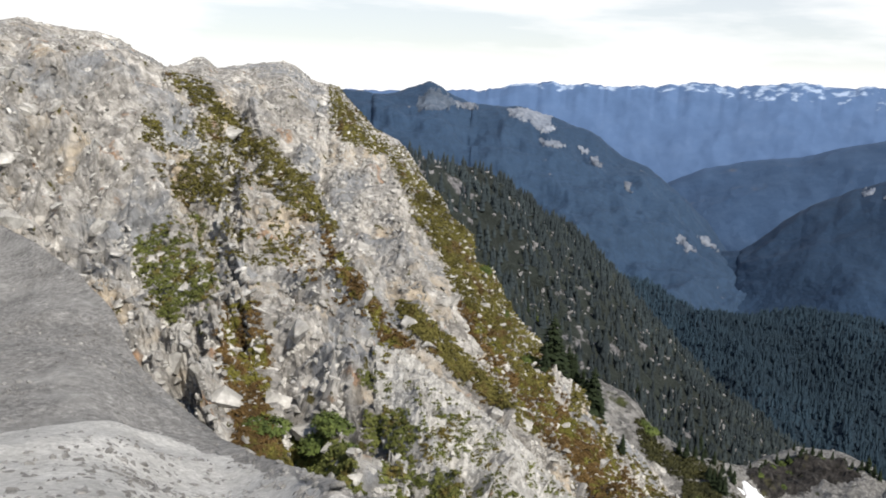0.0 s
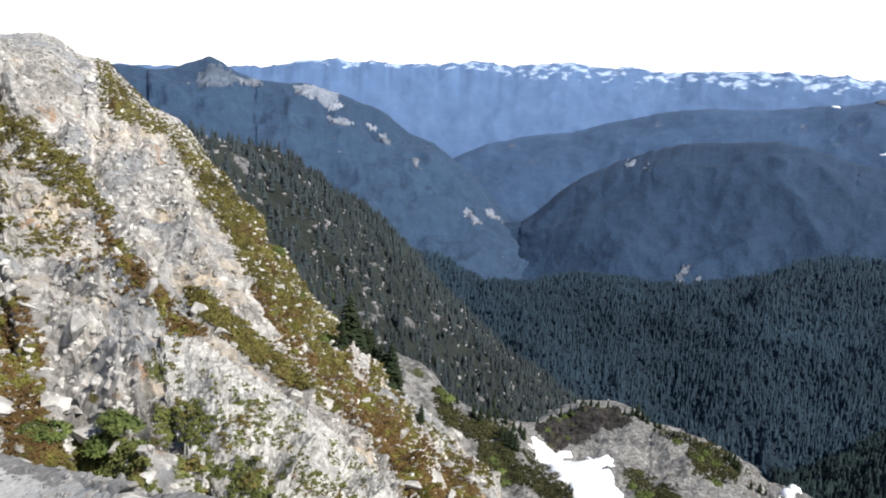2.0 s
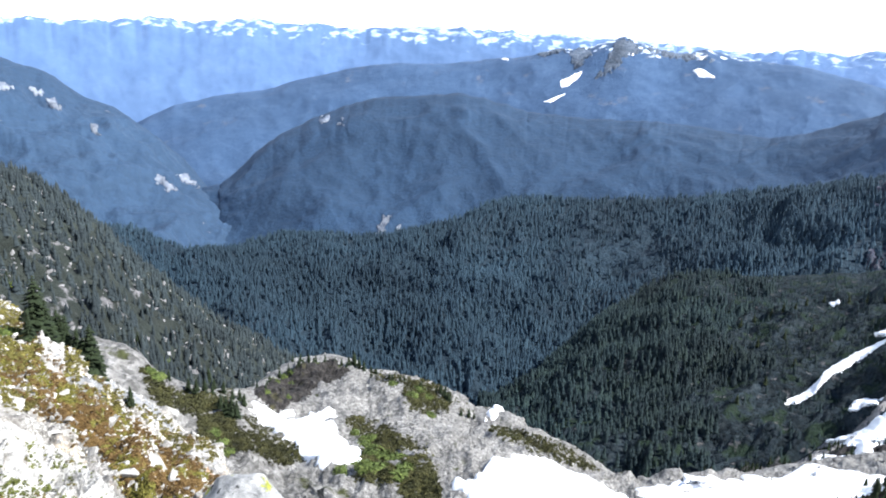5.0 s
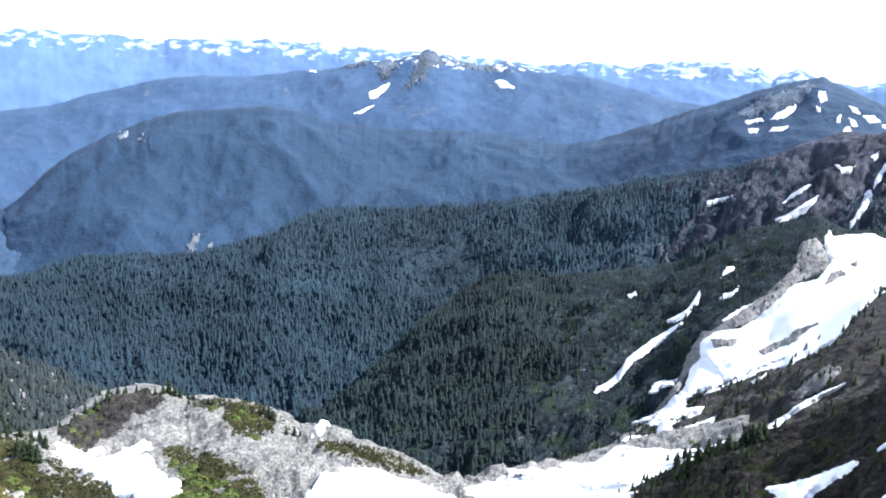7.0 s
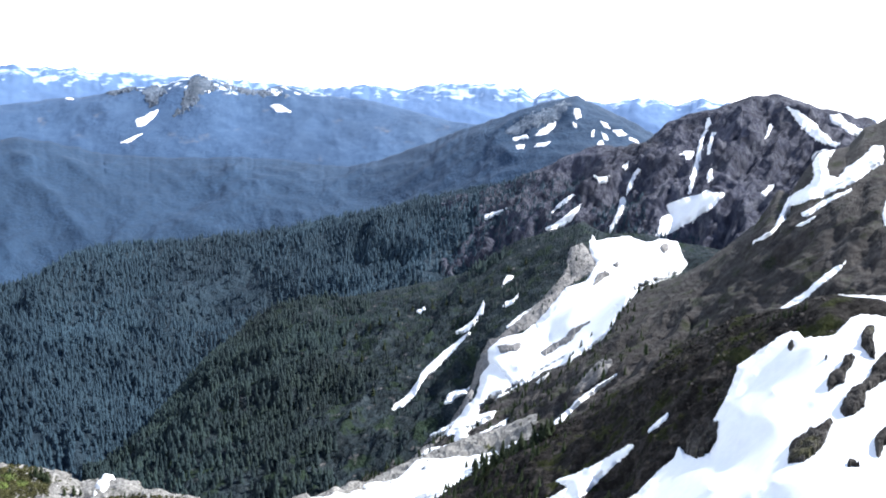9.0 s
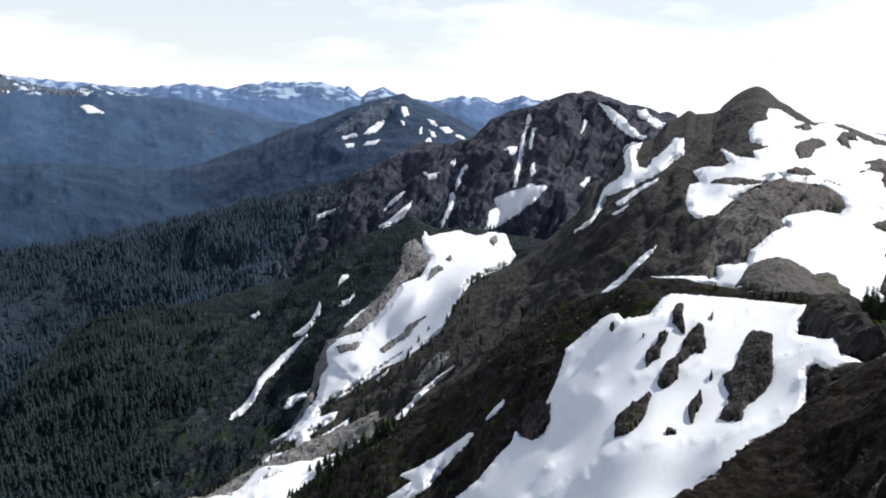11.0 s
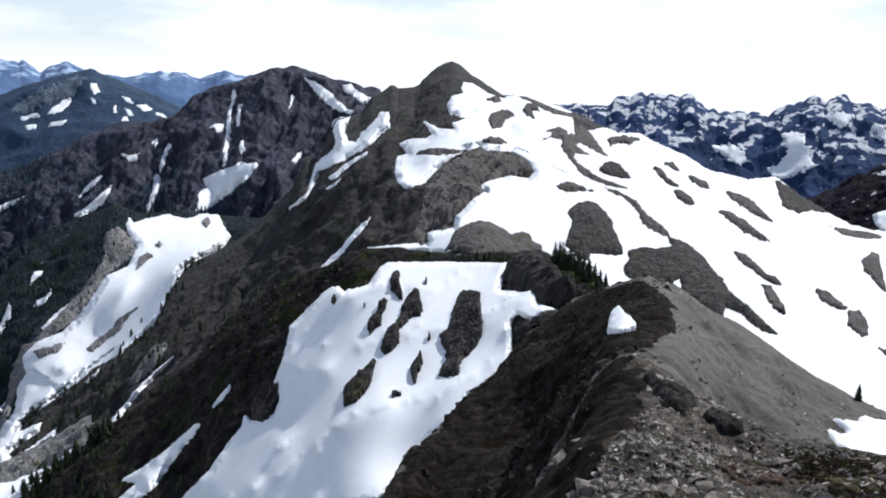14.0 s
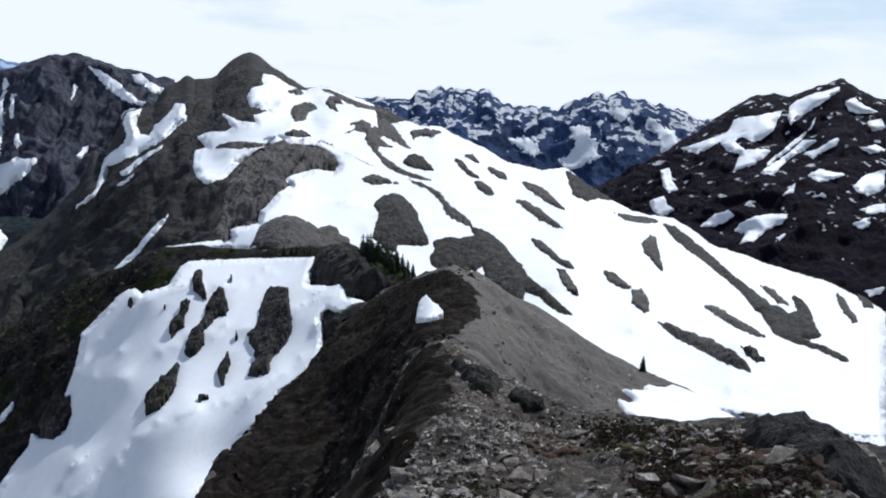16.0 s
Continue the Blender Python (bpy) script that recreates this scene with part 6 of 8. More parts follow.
drape("snow_patch", "gully_mountain snow_mountain", [(65.31, -21.8), (65.58, -21.2), (66.12, -20.87), (66.96, -20.75), (67.24, -20.54), (66.98, -21.06), (66.27, -21.37), (65.74, -21.78)], M_SNOW, "patch of old white snow in a dark gully", "snow patch", "snow patches")
drape("snow_patch", "gully_mountain snow_mountain", [(62.97, -15.46), (63.58, -15.16), (63.71, -15.36), (63.27, -15.61)], M_SNOW, "patch of old white snow in a dark gully", "snow patch", "snow patches")
drape("snow_patch", "gully_mountain snow_mountain", [(72.08, -19.97), (72.75, -19.41), (73.02, -19.19), (72.76, -19.68), (72.25, -20.03)], M_SNOW, "patch of old white snow in a dark gully", "snow patch", "snow patches")
drape("snow_patch", "gully_mountain snow_mountain rocky_knoll", [(55.48, -28.1), (57.61, -28.02), (59.75, -27.82), (61.24, -27.38), (62.09, -26.93), (64.21, -25.91), (65.27, -25.61), (63.8, -26.52), (66.15, -25.95), (68.7, -25.33), (70.59, -24.83), (71.42, -24.5), (72.0, -23.7), (73.2, -22.84), (74.56, -21.57), (75.32, -20.73), (76.66, -19.63), (77.89, -18.81), (77.45, -19.35), (75.93, -20.67), (74.97, -21.53), (73.83, -22.9), (73.02, -23.24), (71.85, -24.55), (70.6, -24.94), (69.16, -25.9), (67.9, -26.35), (66.84, -26.78), (66.24, -27.62), (65.39, -28.09), (61.94, -28.83), (55.49, -28.75)], M_SNOW, "patch of old white snow in a dark gully", "snow patch", "snow patches")
drape("rock_outcrop", "gully_snow gully_mountain snow_mountain", [(69.11, -17.7), (69.93, -17.53), (70.96, -17.38), (70.69, -17.79), (69.75, -18.09), (69.34, -18.19)], M_BANK, "dark rock outcrop in the snow in a dark gully", "rock outcrop", "rock outcrops", bulge=0.55)
drape("rock_outcrop", "gully_snow gully_mountain snow_mountain", [(72.23, -17.88), (73.01, -17.31), (73.99, -16.68), (74.17, -16.27), (74.94, -15.82), (75.72, -15.43), (75.15, -15.88), (74.42, -16.92), (73.63, -17.38), (72.66, -18.12)], M_BANK, "dark rock outcrop in the snow in a dark gully", "rock outcrop", "rock outcrops", bulge=0.55)
drape("rock_outcrop", "gully_snow gully_mountain snow_mountain", [(75.65, -13.0), (75.87, -12.19), (76.44, -11.91), (76.78, -12.12), (76.18, -12.56)], M_BANK, "dark rock outcrop in the snow in a dark gully", "rock outcrop", "rock outcrops", bulge=0.55)
drape("rock_outcrop", "gully_snow gully_mountain snow_mountain", [(76.99, -11.39), (77.25, -11.17), (77.5, -11.35), (77.2, -11.57)], M_BANK, "dark rock outcrop in the snow in a dark gully", "rock outcrop", "rock outcrops", bulge=0.55)
drape("rock_outcrop", "gully_snow gully_mountain snow_mountain", [(79.97, -9.97), (80.51, -9.61), (80.73, -9.9), (80.38, -10.32)], M_BANK, "dark rock outcrop in the snow in a dark gully", "rock outcrop", "rock outcrops", bulge=0.55)
drape("snow_patch", "saddle_slope", [(92.38, -13.22), (92.99, -12.81), (97.1, -12.71), (102.17, -12.59), (101.59, -13.13), (101.25, -14.54), (102.88, -14.65), (103.99, -14.46), (103.93, -15.37), (105.63, -15.76), (104.99, -16.28), (103.61, -16.96), (102.57, -16.44), (102.19, -17.06), (102.33, -18.03), (102.3, -19.01), (101.94, -20.01), (100.96, -21.24), (99.33, -22.3), (98.33, -23.89), (96.45, -25.12), (95.83, -26.09), (95.0, -27.24), (93.93, -28.01), (92.43, -29.5), (83.71, -29.84), (77.03, -28.75), (78.73, -27.48), (80.01, -26.49), (81.3, -24.91), (82.37, -23.85), (82.59, -23.1), (83.21, -23.51), (84.68, -23.19), (85.03, -22.25), (84.71, -21.08), (85.14, -20.12), (85.57, -18.96), (86.0, -17.2), (86.83, -16.42), (88.28, -15.04), (88.89, -14.56), (89.51, -14.53), (89.92, -14.84), (91.57, -14.43), (91.98, -13.83)], M_SNOW, "patch of old white snow below the saddle", "snow patch", "snow patches", key="bowl_snow")
drape("rock_outcrop", "bowl_snow saddle_slope", [(93.3, -13.81), (93.63, -13.6), (93.96, -13.68), (93.85, -14.32), (94.07, -15.0), (94.12, -15.47), (93.66, -15.2), (93.24, -14.81), (93.23, -14.33)], M_OUTCROP, "dark rock outcrop in the snow below the saddle", "rock outcrop", "rock outcrops", bulge=0.28)
drape("rock_outcrop", "bowl_snow saddle_slope", [(95.1, -14.69), (95.35, -14.85), (95.45, -15.56), (95.67, -16.15), (95.48, -16.56), (94.94, -16.57), (94.41, -17.1), (93.91, -17.59), (93.93, -18.38), (93.52, -18.98), (92.9, -19.39), (92.6, -19.0), (92.67, -18.41), (92.99, -17.69), (93.49, -17.28), (93.9, -16.8), (94.09, -15.99), (94.37, -15.39), (94.77, -14.86)], M_OUTCROP, "dark rock outcrop in the snow below the saddle", "rock outcrop", "rock outcrops", bulge=0.5)
drape("rock_outcrop", "bowl_snow saddle_slope", [(91.61, -17.43), (91.73, -16.83), (92.02, -16.51), (92.43, -16.22), (92.34, -15.82), (92.83, -15.62), (93.04, -15.53), (92.92, -16.02), (92.64, -16.42), (92.57, -17.22), (92.03, -17.62), (91.74, -17.94)], M_OUTCROP, "dark rock outcrop in the snow below the saddle", "rock outcrop", "rock outcrops", bulge=0.33)
drape("rock_outcrop", "bowl_snow saddle_slope", [(89.84, -21.64), (90.38, -21.17), (91.01, -20.59), (91.64, -20.19), (92.27, -19.67), (92.07, -20.38), (91.95, -21.17), (91.45, -21.95), (90.82, -22.54), (89.84, -22.92)], M_OUTCROP, "dark rock outcrop in the snow below the saddle", "rock outcrop", "rock outcrops", bulge=0.5)
drape("rock_outcrop", "bowl_snow saddle_slope", [(98.21, -15.07), (98.61, -14.78), (99.43, -14.82), (99.84, -14.92), (99.88, -15.8), (100.06, -16.98), (100.09, -17.77), (99.79, -18.37), (99.2, -19.19), (98.67, -19.61), (98.52, -20.01), (98.41, -20.6), (97.58, -20.83), (96.94, -20.74), (97.13, -20.07), (97.42, -19.86), (97.43, -19.07), (97.08, -18.49), (96.93, -17.9), (97.47, -17.57), (97.65, -16.89), (97.83, -16.08)], M_OUTCROP, "dark rock outcrop in the snow below the saddle", "rock outcrop", "rock outcrops", bulge=0.72)
drape("rock_outcrop", "bowl_snow saddle_slope", [(94.81, -20.14), (95.31, -19.73), (95.54, -18.94), (95.64, -19.45), (95.74, -19.92), (95.34, -20.71), (95.19, -21.42), (94.83, -20.81)], M_OUTCROP, "dark rock outcrop in the snow below the saddle", "rock outcrop", "rock outcrops", bulge=0.28)
drape("rock_outcrop", "bowl_snow saddle_slope", [(102.3, -16.65), (102.77, -16.35), (103.38, -16.47), (103.63, -17.16), (103.27, -17.97), (102.69, -18.59), (102.38, -18.22)], M_OUTCROP, "dark rock outcrop in the snow below the saddle", "rock outcrop", "rock outcrops", bulge=0.5)
drape("rock_outcrop", "bowl_snow saddle_slope", [(88.89, -15.64), (89.1, -15.24), (89.31, -15.44), (89.23, -15.84)], M_OUTCROP, "dark rock outcrop in the snow below the saddle", "rock outcrop", "rock outcrops", bulge=0.17)
drape("rock_outcrop", "bowl_snow saddle_slope", [(91.18, -15.84), (91.38, -15.75), (91.3, -16.15)], M_OUTCROP, "dark rock outcrop in the snow below the saddle", "rock outcrop", "rock outcrops", bulge=0.11)
drape("rock_outcrop", "bowl_snow saddle_slope", [(93.37, -22.01), (94.01, -21.92), (94.14, -22.11), (93.59, -22.31)], M_OUTCROP, "dark rock outcrop in the snow below the saddle", "rock outcrop", "rock outcrops", bulge=0.11)
drape("rock_outcrop", "bowl_snow saddle_slope", [(95.71, -14.36), (95.82, -13.95), (95.95, -14.15), (95.83, -14.43)], M_OUTCROP, "dark rock outcrop in the snow below the saddle", "rock outcrop", "rock outcrops", bulge=0.11)
drape("rock_outcrop", "bowl_snow saddle_slope", [(96.03, -18.33), (96.14, -17.85), (96.23, -18.13)], M_OUTCROP, "dark rock outcrop in the snow below the saddle", "rock outcrop", "rock outcrops", bulge=0.11)
drape("rock_outcrop", "saddle_slope bowl_snow", [(83.66, -21.81), (84.29, -21.45), (85.04, -21.28), (85.11, -22.25), (84.68, -23.19), (83.92, -23.66), (83.21, -23.51), (83.02, -22.74)], M_OUTCROP, "dark rock outcrop in the snow below the saddle", "rock outcrop", "rock outcrops", bulge=0.66)
drape("snow_patch", "saddle_slope", [(80.34, -22.42), (80.88, -21.79), (81.52, -21.14), (81.78, -20.99), (81.56, -21.51), (80.91, -22.16), (80.47, -22.52)], M_SNOW, "patch of old white snow below the saddle", "snow patch", "snow patches")
drape("snow_patch", "saddle_slope", [(73.96, -26.43), (75.58, -25.71), (77.22, -24.78), (79.09, -23.45), (79.5, -23.4), (79.07, -24.12), (78.23, -24.87), (77.16, -26.06), (76.31, -27.06), (75.06, -27.81), (74.25, -28.14), (72.88, -27.96), (73.9, -27.39), (74.93, -26.72)], M_SNOW, "patch of old white snow below the saddle", "snow patch", "snow patches")
drape("snow_patch", "spur_ridge", [(109.08, -17.1), (109.15, -16.51), (109.3, -15.92), (109.58, -15.58), (109.84, -15.48), (110.26, -15.9), (110.66, -16.17), (111.07, -16.51), (111.18, -16.88), (110.55, -17.14), (109.79, -17.29), (109.21, -17.35)], M_SNOW, "patch of old white snow on the scree ridge", "snow patch", "snow patches", deep=0.35)
drape("snow_patch", "backdrop_dome", [(70.89, -2.77), (71.25, -2.36), (71.82, -1.95), (72.38, -1.65), (72.22, -2.16), (71.78, -2.57), (71.28, -2.79)], M_SNOW, "patch of old white snow on the wooded dome", "snow patch", "snow patches")
drape("snow_patch", "backdrop_dome", [(73.49, -0.83), (73.87, -0.74), (74.03, -1.31), (73.73, -1.52), (73.43, -1.11)], M_SNOW, "patch of old white snow on the wooded dome", "snow patch", "snow patches")
drape("snow_patch", "backdrop_dome", [(73.47, -1.72), (73.75, -1.86), (73.85, -2.17), (73.53, -2.03)], M_SNOW, "patch of old white snow on the wooded dome", "snow patch", "snow patches")
drape("snow_patch", "backdrop_dome", [(75.35, -1.6), (75.86, -1.69), (76.08, -2.07), (75.61, -1.94)], M_SNOW, "patch of old white snow on the wooded dome", "snow patch", "snow patches")
drape("snow_patch", "backdrop_dome", [(76.16, -2.14), (76.84, -2.11), (77.24, -2.4), (76.69, -2.54)], M_SNOW, "patch of old white snow on the wooded dome", "snow patch", "snow patches")
drape("snow_patch", "backdrop_dome", [(77.25, -2.51), (77.83, -2.68), (78.04, -2.93), (77.35, -2.78)], M_SNOW, "patch of old white snow on the wooded dome", "snow patch", "snow patches")
drape("snow_patch", "backdrop_dome", [(75.4, -2.29), (75.8, -2.47), (76.06, -2.84), (75.67, -2.78)], M_SNOW, "patch of old white snow on the wooded dome", "snow patch", "snow patches")
drape("snow_patch", "backdrop_dome", [(75.19, -3.08), (75.56, -2.87), (75.79, -3.32), (75.53, -3.45)], M_SNOW, "patch of old white snow on the wooded dome", "snow patch", "snow patches")
drape("snow_patch", "backdrop_dome", [(69.62, -3.45), (70.33, -3.38), (70.15, -3.7), (69.64, -3.77)], M_SNOW, "patch of old white snow on the wooded dome", "snow patch", "snow patches")
drape("snow_patch", "backdrop_dome", [(71.11, -3.27), (72.08, -3.11), (71.71, -3.44), (70.93, -3.55)], M_SNOW, "patch of old white snow on the wooded dome", "snow patch", "snow patches")
drape("snow_patch", "backdrop_dome", [(69.32, -2.99), (70.29, -2.72), (70.5, -2.9), (69.53, -3.14)], M_SNOW, "patch of old white snow on the wooded dome", "snow patch", "snow patches")
drape("snow_patch", "backdrop_dome", [(74.75, -2.32), (74.94, -2.2), (75.05, -2.7), (74.81, -2.63)], M_SNOW, "patch of old white snow on the wooded dome", "snow patch", "snow patches")


# ---- stones, trees and shrubs ----
def stone_points(seed, n=11, flat=0.6):
    """The corners and faces of one broken stone about 1 m across."""
    r = np.random.default_rng(seed)
    p = r.normal(size=(n, 3))
    p /= np.linalg.norm(p, axis=1)[:, None]
    p *= r.uniform(0.38, 0.55, (n, 1)) * np.array([1.0, r.uniform(0.6, 0.9), flat])
    bm = bmesh.new()
    for v in p:
        bm.verts.new(v)
    bmesh.ops.convex_hull(bm, input=bm.verts)
    bmesh.ops.delete(bm, geom=[v for v in bm.verts if not v.link_faces], context="VERTS")
    bmesh.ops.triangulate(bm, faces=bm.faces)
    bm.verts.index_update()
    co = np.array([v.co[:] for v in bm.verts])
    f = np.array([[v.index for v in q.verts] for q in bm.faces])
    bm.free()
    return co, f


STONES = [stone_points(100 + k) for k in range(14)]
PLATES = [stone_points(150 + k, 10, 0.28) for k in range(8)]


def tuft_shape(seed, n=15):
    """A low cushion of leaf sprays about 1 m across."""
    r = np.random.default_rng(seed)
    co, f = [], []
    for k in range(n):
        o = r.normal(size=3)
        o[2] = abs(o[2])
        o /= np.linalg.norm(o)
        q = o * r.uniform(0.22, 0.42) * np.array([1, 1, 0.7])
        s = np.cross(o, r.normal(size=3))
        s /= np.linalg.norm(s)
        t = np.cross(o, s) * 0.13
        s = s * 0.2
        b = len(co)
        co += [q - s, q + t + 0.08 * o, q + s, q - t + 0.08 * o]
        f += [(b, b + 1, b + 2), (b, b + 2, b + 3)]
    return np.array(co), np.array(f)


TUFTS = [tuft_shape(500 + k) for k in range(8)]


def conifer_shape(seed, tiers=4, sides=6):
    """A small pointed conifer, 1 m high, of ragged skirts."""
    r = np.random.default_rng(seed)
    co, f = [], []
    for k in range(tiers):
        z0, z1 = 0.06 + 0.8 * k / tiers, min(1.0, 0.06 + 0.8 * (k + 1) / tiers + 0.16)
        rad = 0.2 * (1 - k / tiers) ** 0.8 + 0.03
        b = len(co)
        for i in range(sides):
            a = 2 * math.pi * (i + r.uniform(-0.3, 0.3)) / sides
            q = rad * r.uniform(0.65, 1.25)
            co.append((q * math.cos(a), q * math.sin(a), z0 - 0.05 * r.uniform(0, 1)))
        co.append((0.01 * r.normal(), 0.01 * r.normal(), z1))
        f += [(b + i, b + (i + 1) % sides, b + sides) for i in range(sides)]
    return np.array(co), np.array(f)


PINES = [conifer_shape(300 + k) for k in range(10)]


def spread(name, host, count, shapes, small, large, mat, label, category, seed, where=None, upright=False, sink=0.1, power=2.0, near=0.0, smooth=False, clumps=0.0, anywhere=False, even=False):
    """Many alike small things strewn over a landform, as one mesh. where: (bearing from, to, rise from, to) in degrees."""
    r = np.random.default_rng(seed)
    co = HOST[host][1]
    a, b, c = co[:-1, :-1], co[1:, :-1], co[:-1, 1:]
    area = np.linalg.norm(np.cross(b - a, c - a), axis=2)
    mid = a - np.array(EYE)
    far = np.hypot(mid[..., 0], mid[..., 1])
    bear, rise = np.degrees(np.arctan2(mid[..., 0], mid[..., 1])), np.degrees(np.arctan2(mid[..., 2], far))
    area[:, :9] *= 0.25
    bear = bear + 9 * fractal(a.reshape(-1, 3) / 140.0, 3).reshape(area.shape)
    area = area / far ** near
    if where is not None:
        ok = np.zeros(area.shape, bool)
        for b0, b1, e0, e1 in where:
            ok |= (bear > b0) & (bear < b1) & (rise > e0) & (rise < e1)
        area = area * ok
    clump = fractal(a.reshape(-1, 3) / (18 * large), 3).reshape(area.shape)
    if not even:
        area = area * (np.clip(0.7 + 1.2 * clump, 0.15, 1.3) if upright else np.clip(0.35 + 2.2 * clump, 0.02, 1.5))
    if clumps:
        area = area * (fractal(a.reshape(-1, 3) / (clumps * 2.5) + 50, 4).reshape(area.shape) > 0.16)
    pick = r.choice(area.size, count, p=(area / area.sum()).ravel())
    i, j = np.unravel_index(pick, area.shape)
    u, v = r.uniform(size=(2, count, 1))
    at = a[i, j] + (b - a)[i, j] * u + (c - a)[i, j] * v
    for poly in () if anywhere else SNOWS.get(host, ()):
        at = at[inside_distance(poly, at[:, 0], at[:, 1]) < -0.3 * small]
    for poly in COVERS.get(host, ()):
        bb, ee = np.degrees(np.arctan2(at[:, 0], at[:, 1])), np.degrees(np.arctan2(at[:, 2] - EYE[2], np.hypot(at[:, 0], at[:, 1])))
        at = at[inside_distance(poly, bb, ee) < 0.0]
    count = len(at)
    size = small + (large - small) * r.uniform(size=count) ** power
    vs, fs, base = [], [], 0
    for p, s in zip(at, size):
        sv, sf = shapes[r.integers(len(shapes))]
        t = r.uniform(0, 2 * math.pi)
        rot = np.array([[math.cos(t), -math.sin(t), 0], [math.sin(t), math.cos(t), 0], [0, 0, 1]])
        if not upright:
            q = r.normal(size=4) * (1, 0.35, 0.35, 0.2) + (1, 0, 0, 0)
            q /= np.linalg.norm(q)
            w, x, y, z = q
            rot = rot @ np.array([[1 - 2 * (y * y + z * z), 2 * (x * y - z * w), 2 * (x * z + y * w)], [2 * (x * y + z * w), 1 - 2 * (x * x + z * z), 2 * (y * z - x * w)], [2 * (x * z - y * w), 2 * (y * z + x * w), 1 - 2 * (x * x + y * y)]])
        vs.append(sv @ rot.T * s + p - (0, 0, sink * s))
        fs.append(sf + base)
        base += len(sv)
    ob = new(name, mesh_of(name, np.concatenate(vs), np.concatenate(fs), mat, smooth))
    return tagged(ob, label, category, kind="stuff")


def growth(hosts, outline, density, small, large, mat, label, category, seed, bare=0.0, shapes=None):
    """Low growth in broken clusters, as one mesh, inside an outline of (bearing, rise) seen from the summit;
    density: tufts in a square degree, bare: how much of the ground stays open."""
    r = np.random.default_rng(seed)
    a = np.array(outline, float)
    lo, hi = a.min(0), a.max(0)
    count = int(density * 1.35 * np.prod(hi - lo))
    p = r.uniform(lo, hi, (count, 2))
    edge = inside_distance(outline, p[:, 0], p[:, 1]) + r.normal(size=count) * 0.22
    trees = [HOST[k][0] for k in hosts.split()]
    at = []
    for (b, e), ok in zip(np.radians(p), edge > 0):
        way = (math.sin(b) * math.cos(e), math.cos(b) * math.cos(e), math.sin(e))
        hits = [q for q in (t.ray_cast(EYE, way) for t in trees) if q[0] is not None] if ok else []
        if hits:
            at.append(min(hits, key=lambda q: q[3])[0][:])
    at = np.array(at)
    at = at[fractal(at / (6 * large), 4, 0.6) + 0.08 * r.normal(size=len(at)) > bare - 0.12]
    vs, fs, base = [], [], 0
    for p in at:
        sv, sf = (shapes or TUFTS)[r.integers(len(shapes or TUFTS))]
        t, s = r.uniform(0, 2 * math.pi), small + (large - small) * r.uniform() ** 1.8
        rot = np.array([[math.cos(t), -math.sin(t), 0], [math.sin(t), math.cos(t), 0], [0, 0, 1]])
        vs.append(sv @ rot.T * s * np.array([r.uniform(0.8, 1.5), r.uniform(0.8, 1.2), 1]) + p - (0, 0, 0.02 * s))
        fs.append(sf + base)
        base += len(sv)
    ob = new("grass_tufts" if category == "grass" else "heather_tufts", mesh_of("tufts", np.concatenate(vs), np.concatenate(fs), mat, False))
    return tagged(ob, label, category, kind="stuff")


def ground_z(host, x, y):
    hit = HOST[host][0].ray_cast((x, y, 1500.0), (0, 0, -1))
    return hit[0].z if hit[0] is not None else None


def conifer_parts(seed, whorls=22):
    """Trunk and crown meshes of one subalpine fir, 1 m high: drooping branches in whorls, ragged and narrow."""
    r = np.random.default_rng(seed)
    bm = bmesh.new()
    bmesh.ops.create_cone(bm, cap_ends=True, segments=7, radius1=0.022, radius2=0.003, depth=0.98, matrix=Matrix.Translation((0, 0, 0.47)))
    trunk = bpy.data.meshes.new("trunk")
    bm.to_mesh(trunk)
    bm.free()
    trunk.materials.append(M_BARK)
    co, f = [], []
    for k in range(whorls):
        h = 0.06 + 0.93 * (k / whorls) ** 0.95
        reach = (0.19 * (1 - h) ** 0.75 + 0.012) * r.uniform(0.75, 1.2)
        for i in range(8):
            a = 2 * math.pi * (i / 8 + r.uniform(-0.06, 0.06)) + k * 0.7
            ln, dr = reach * r.uniform(0.55, 1.25), r.uniform(0.25, 0.6)
            d, s = np.array([math.cos(a), math.sin(a), 0]), np.array([-math.sin(a), math.cos(a), 0])
            w = ln * 0.32
            b = len(co)
            z = np.array([0, 0, 1.0])
            for q, ww, dz in ((0.05, 0.2, 0.01), (0.45, 1.0, -0.12), (0.8, 0.75, -0.32), (1.05, 0.05, -0.45)):
                p = np.array([0, 0, h]) + d * ln * q + z * ln * dz * dr * 2
                co += [p - s * w * ww - z * 0.35 * w * ww, p + z * 0.1 * w, p + s * w * ww - z * 0.35 * w * ww]
            for m in range(3):
                o = b + 3 * m
                f += [(o, o + 1, o + 4, o + 3), (o + 1, o + 2, o + 5, o + 4)]
    crown = mesh_of("crown", np.array(co), f, M_TREE, False)
    return trunk, crown


FIRS = [conifer_parts(40 + k) for k in range(5)]
FIR_COUNT = [0]


def conifers(host, spots, label, wide=1.3):
    for x, y, h in spots:
        z = ground_z(host, x, y)
        if z is None:
            continue
        k = FIR_COUNT[0] = FIR_COUNT[0] + 1
        fir = new("fir_tree")
        for name, me in zip(("trunk", "crown"), FIRS[k % len(FIRS)]):
            part = new(name, me)
            part.parent = fir
        fir.matrix_basis = pose(x, y, z - 0.03 * h, 0, 0, (k * 77) % 360) @ Matrix.Diagonal((h * wide, h * wide, h, 1))
        tagged(fir, label, "tree", "fir trees")


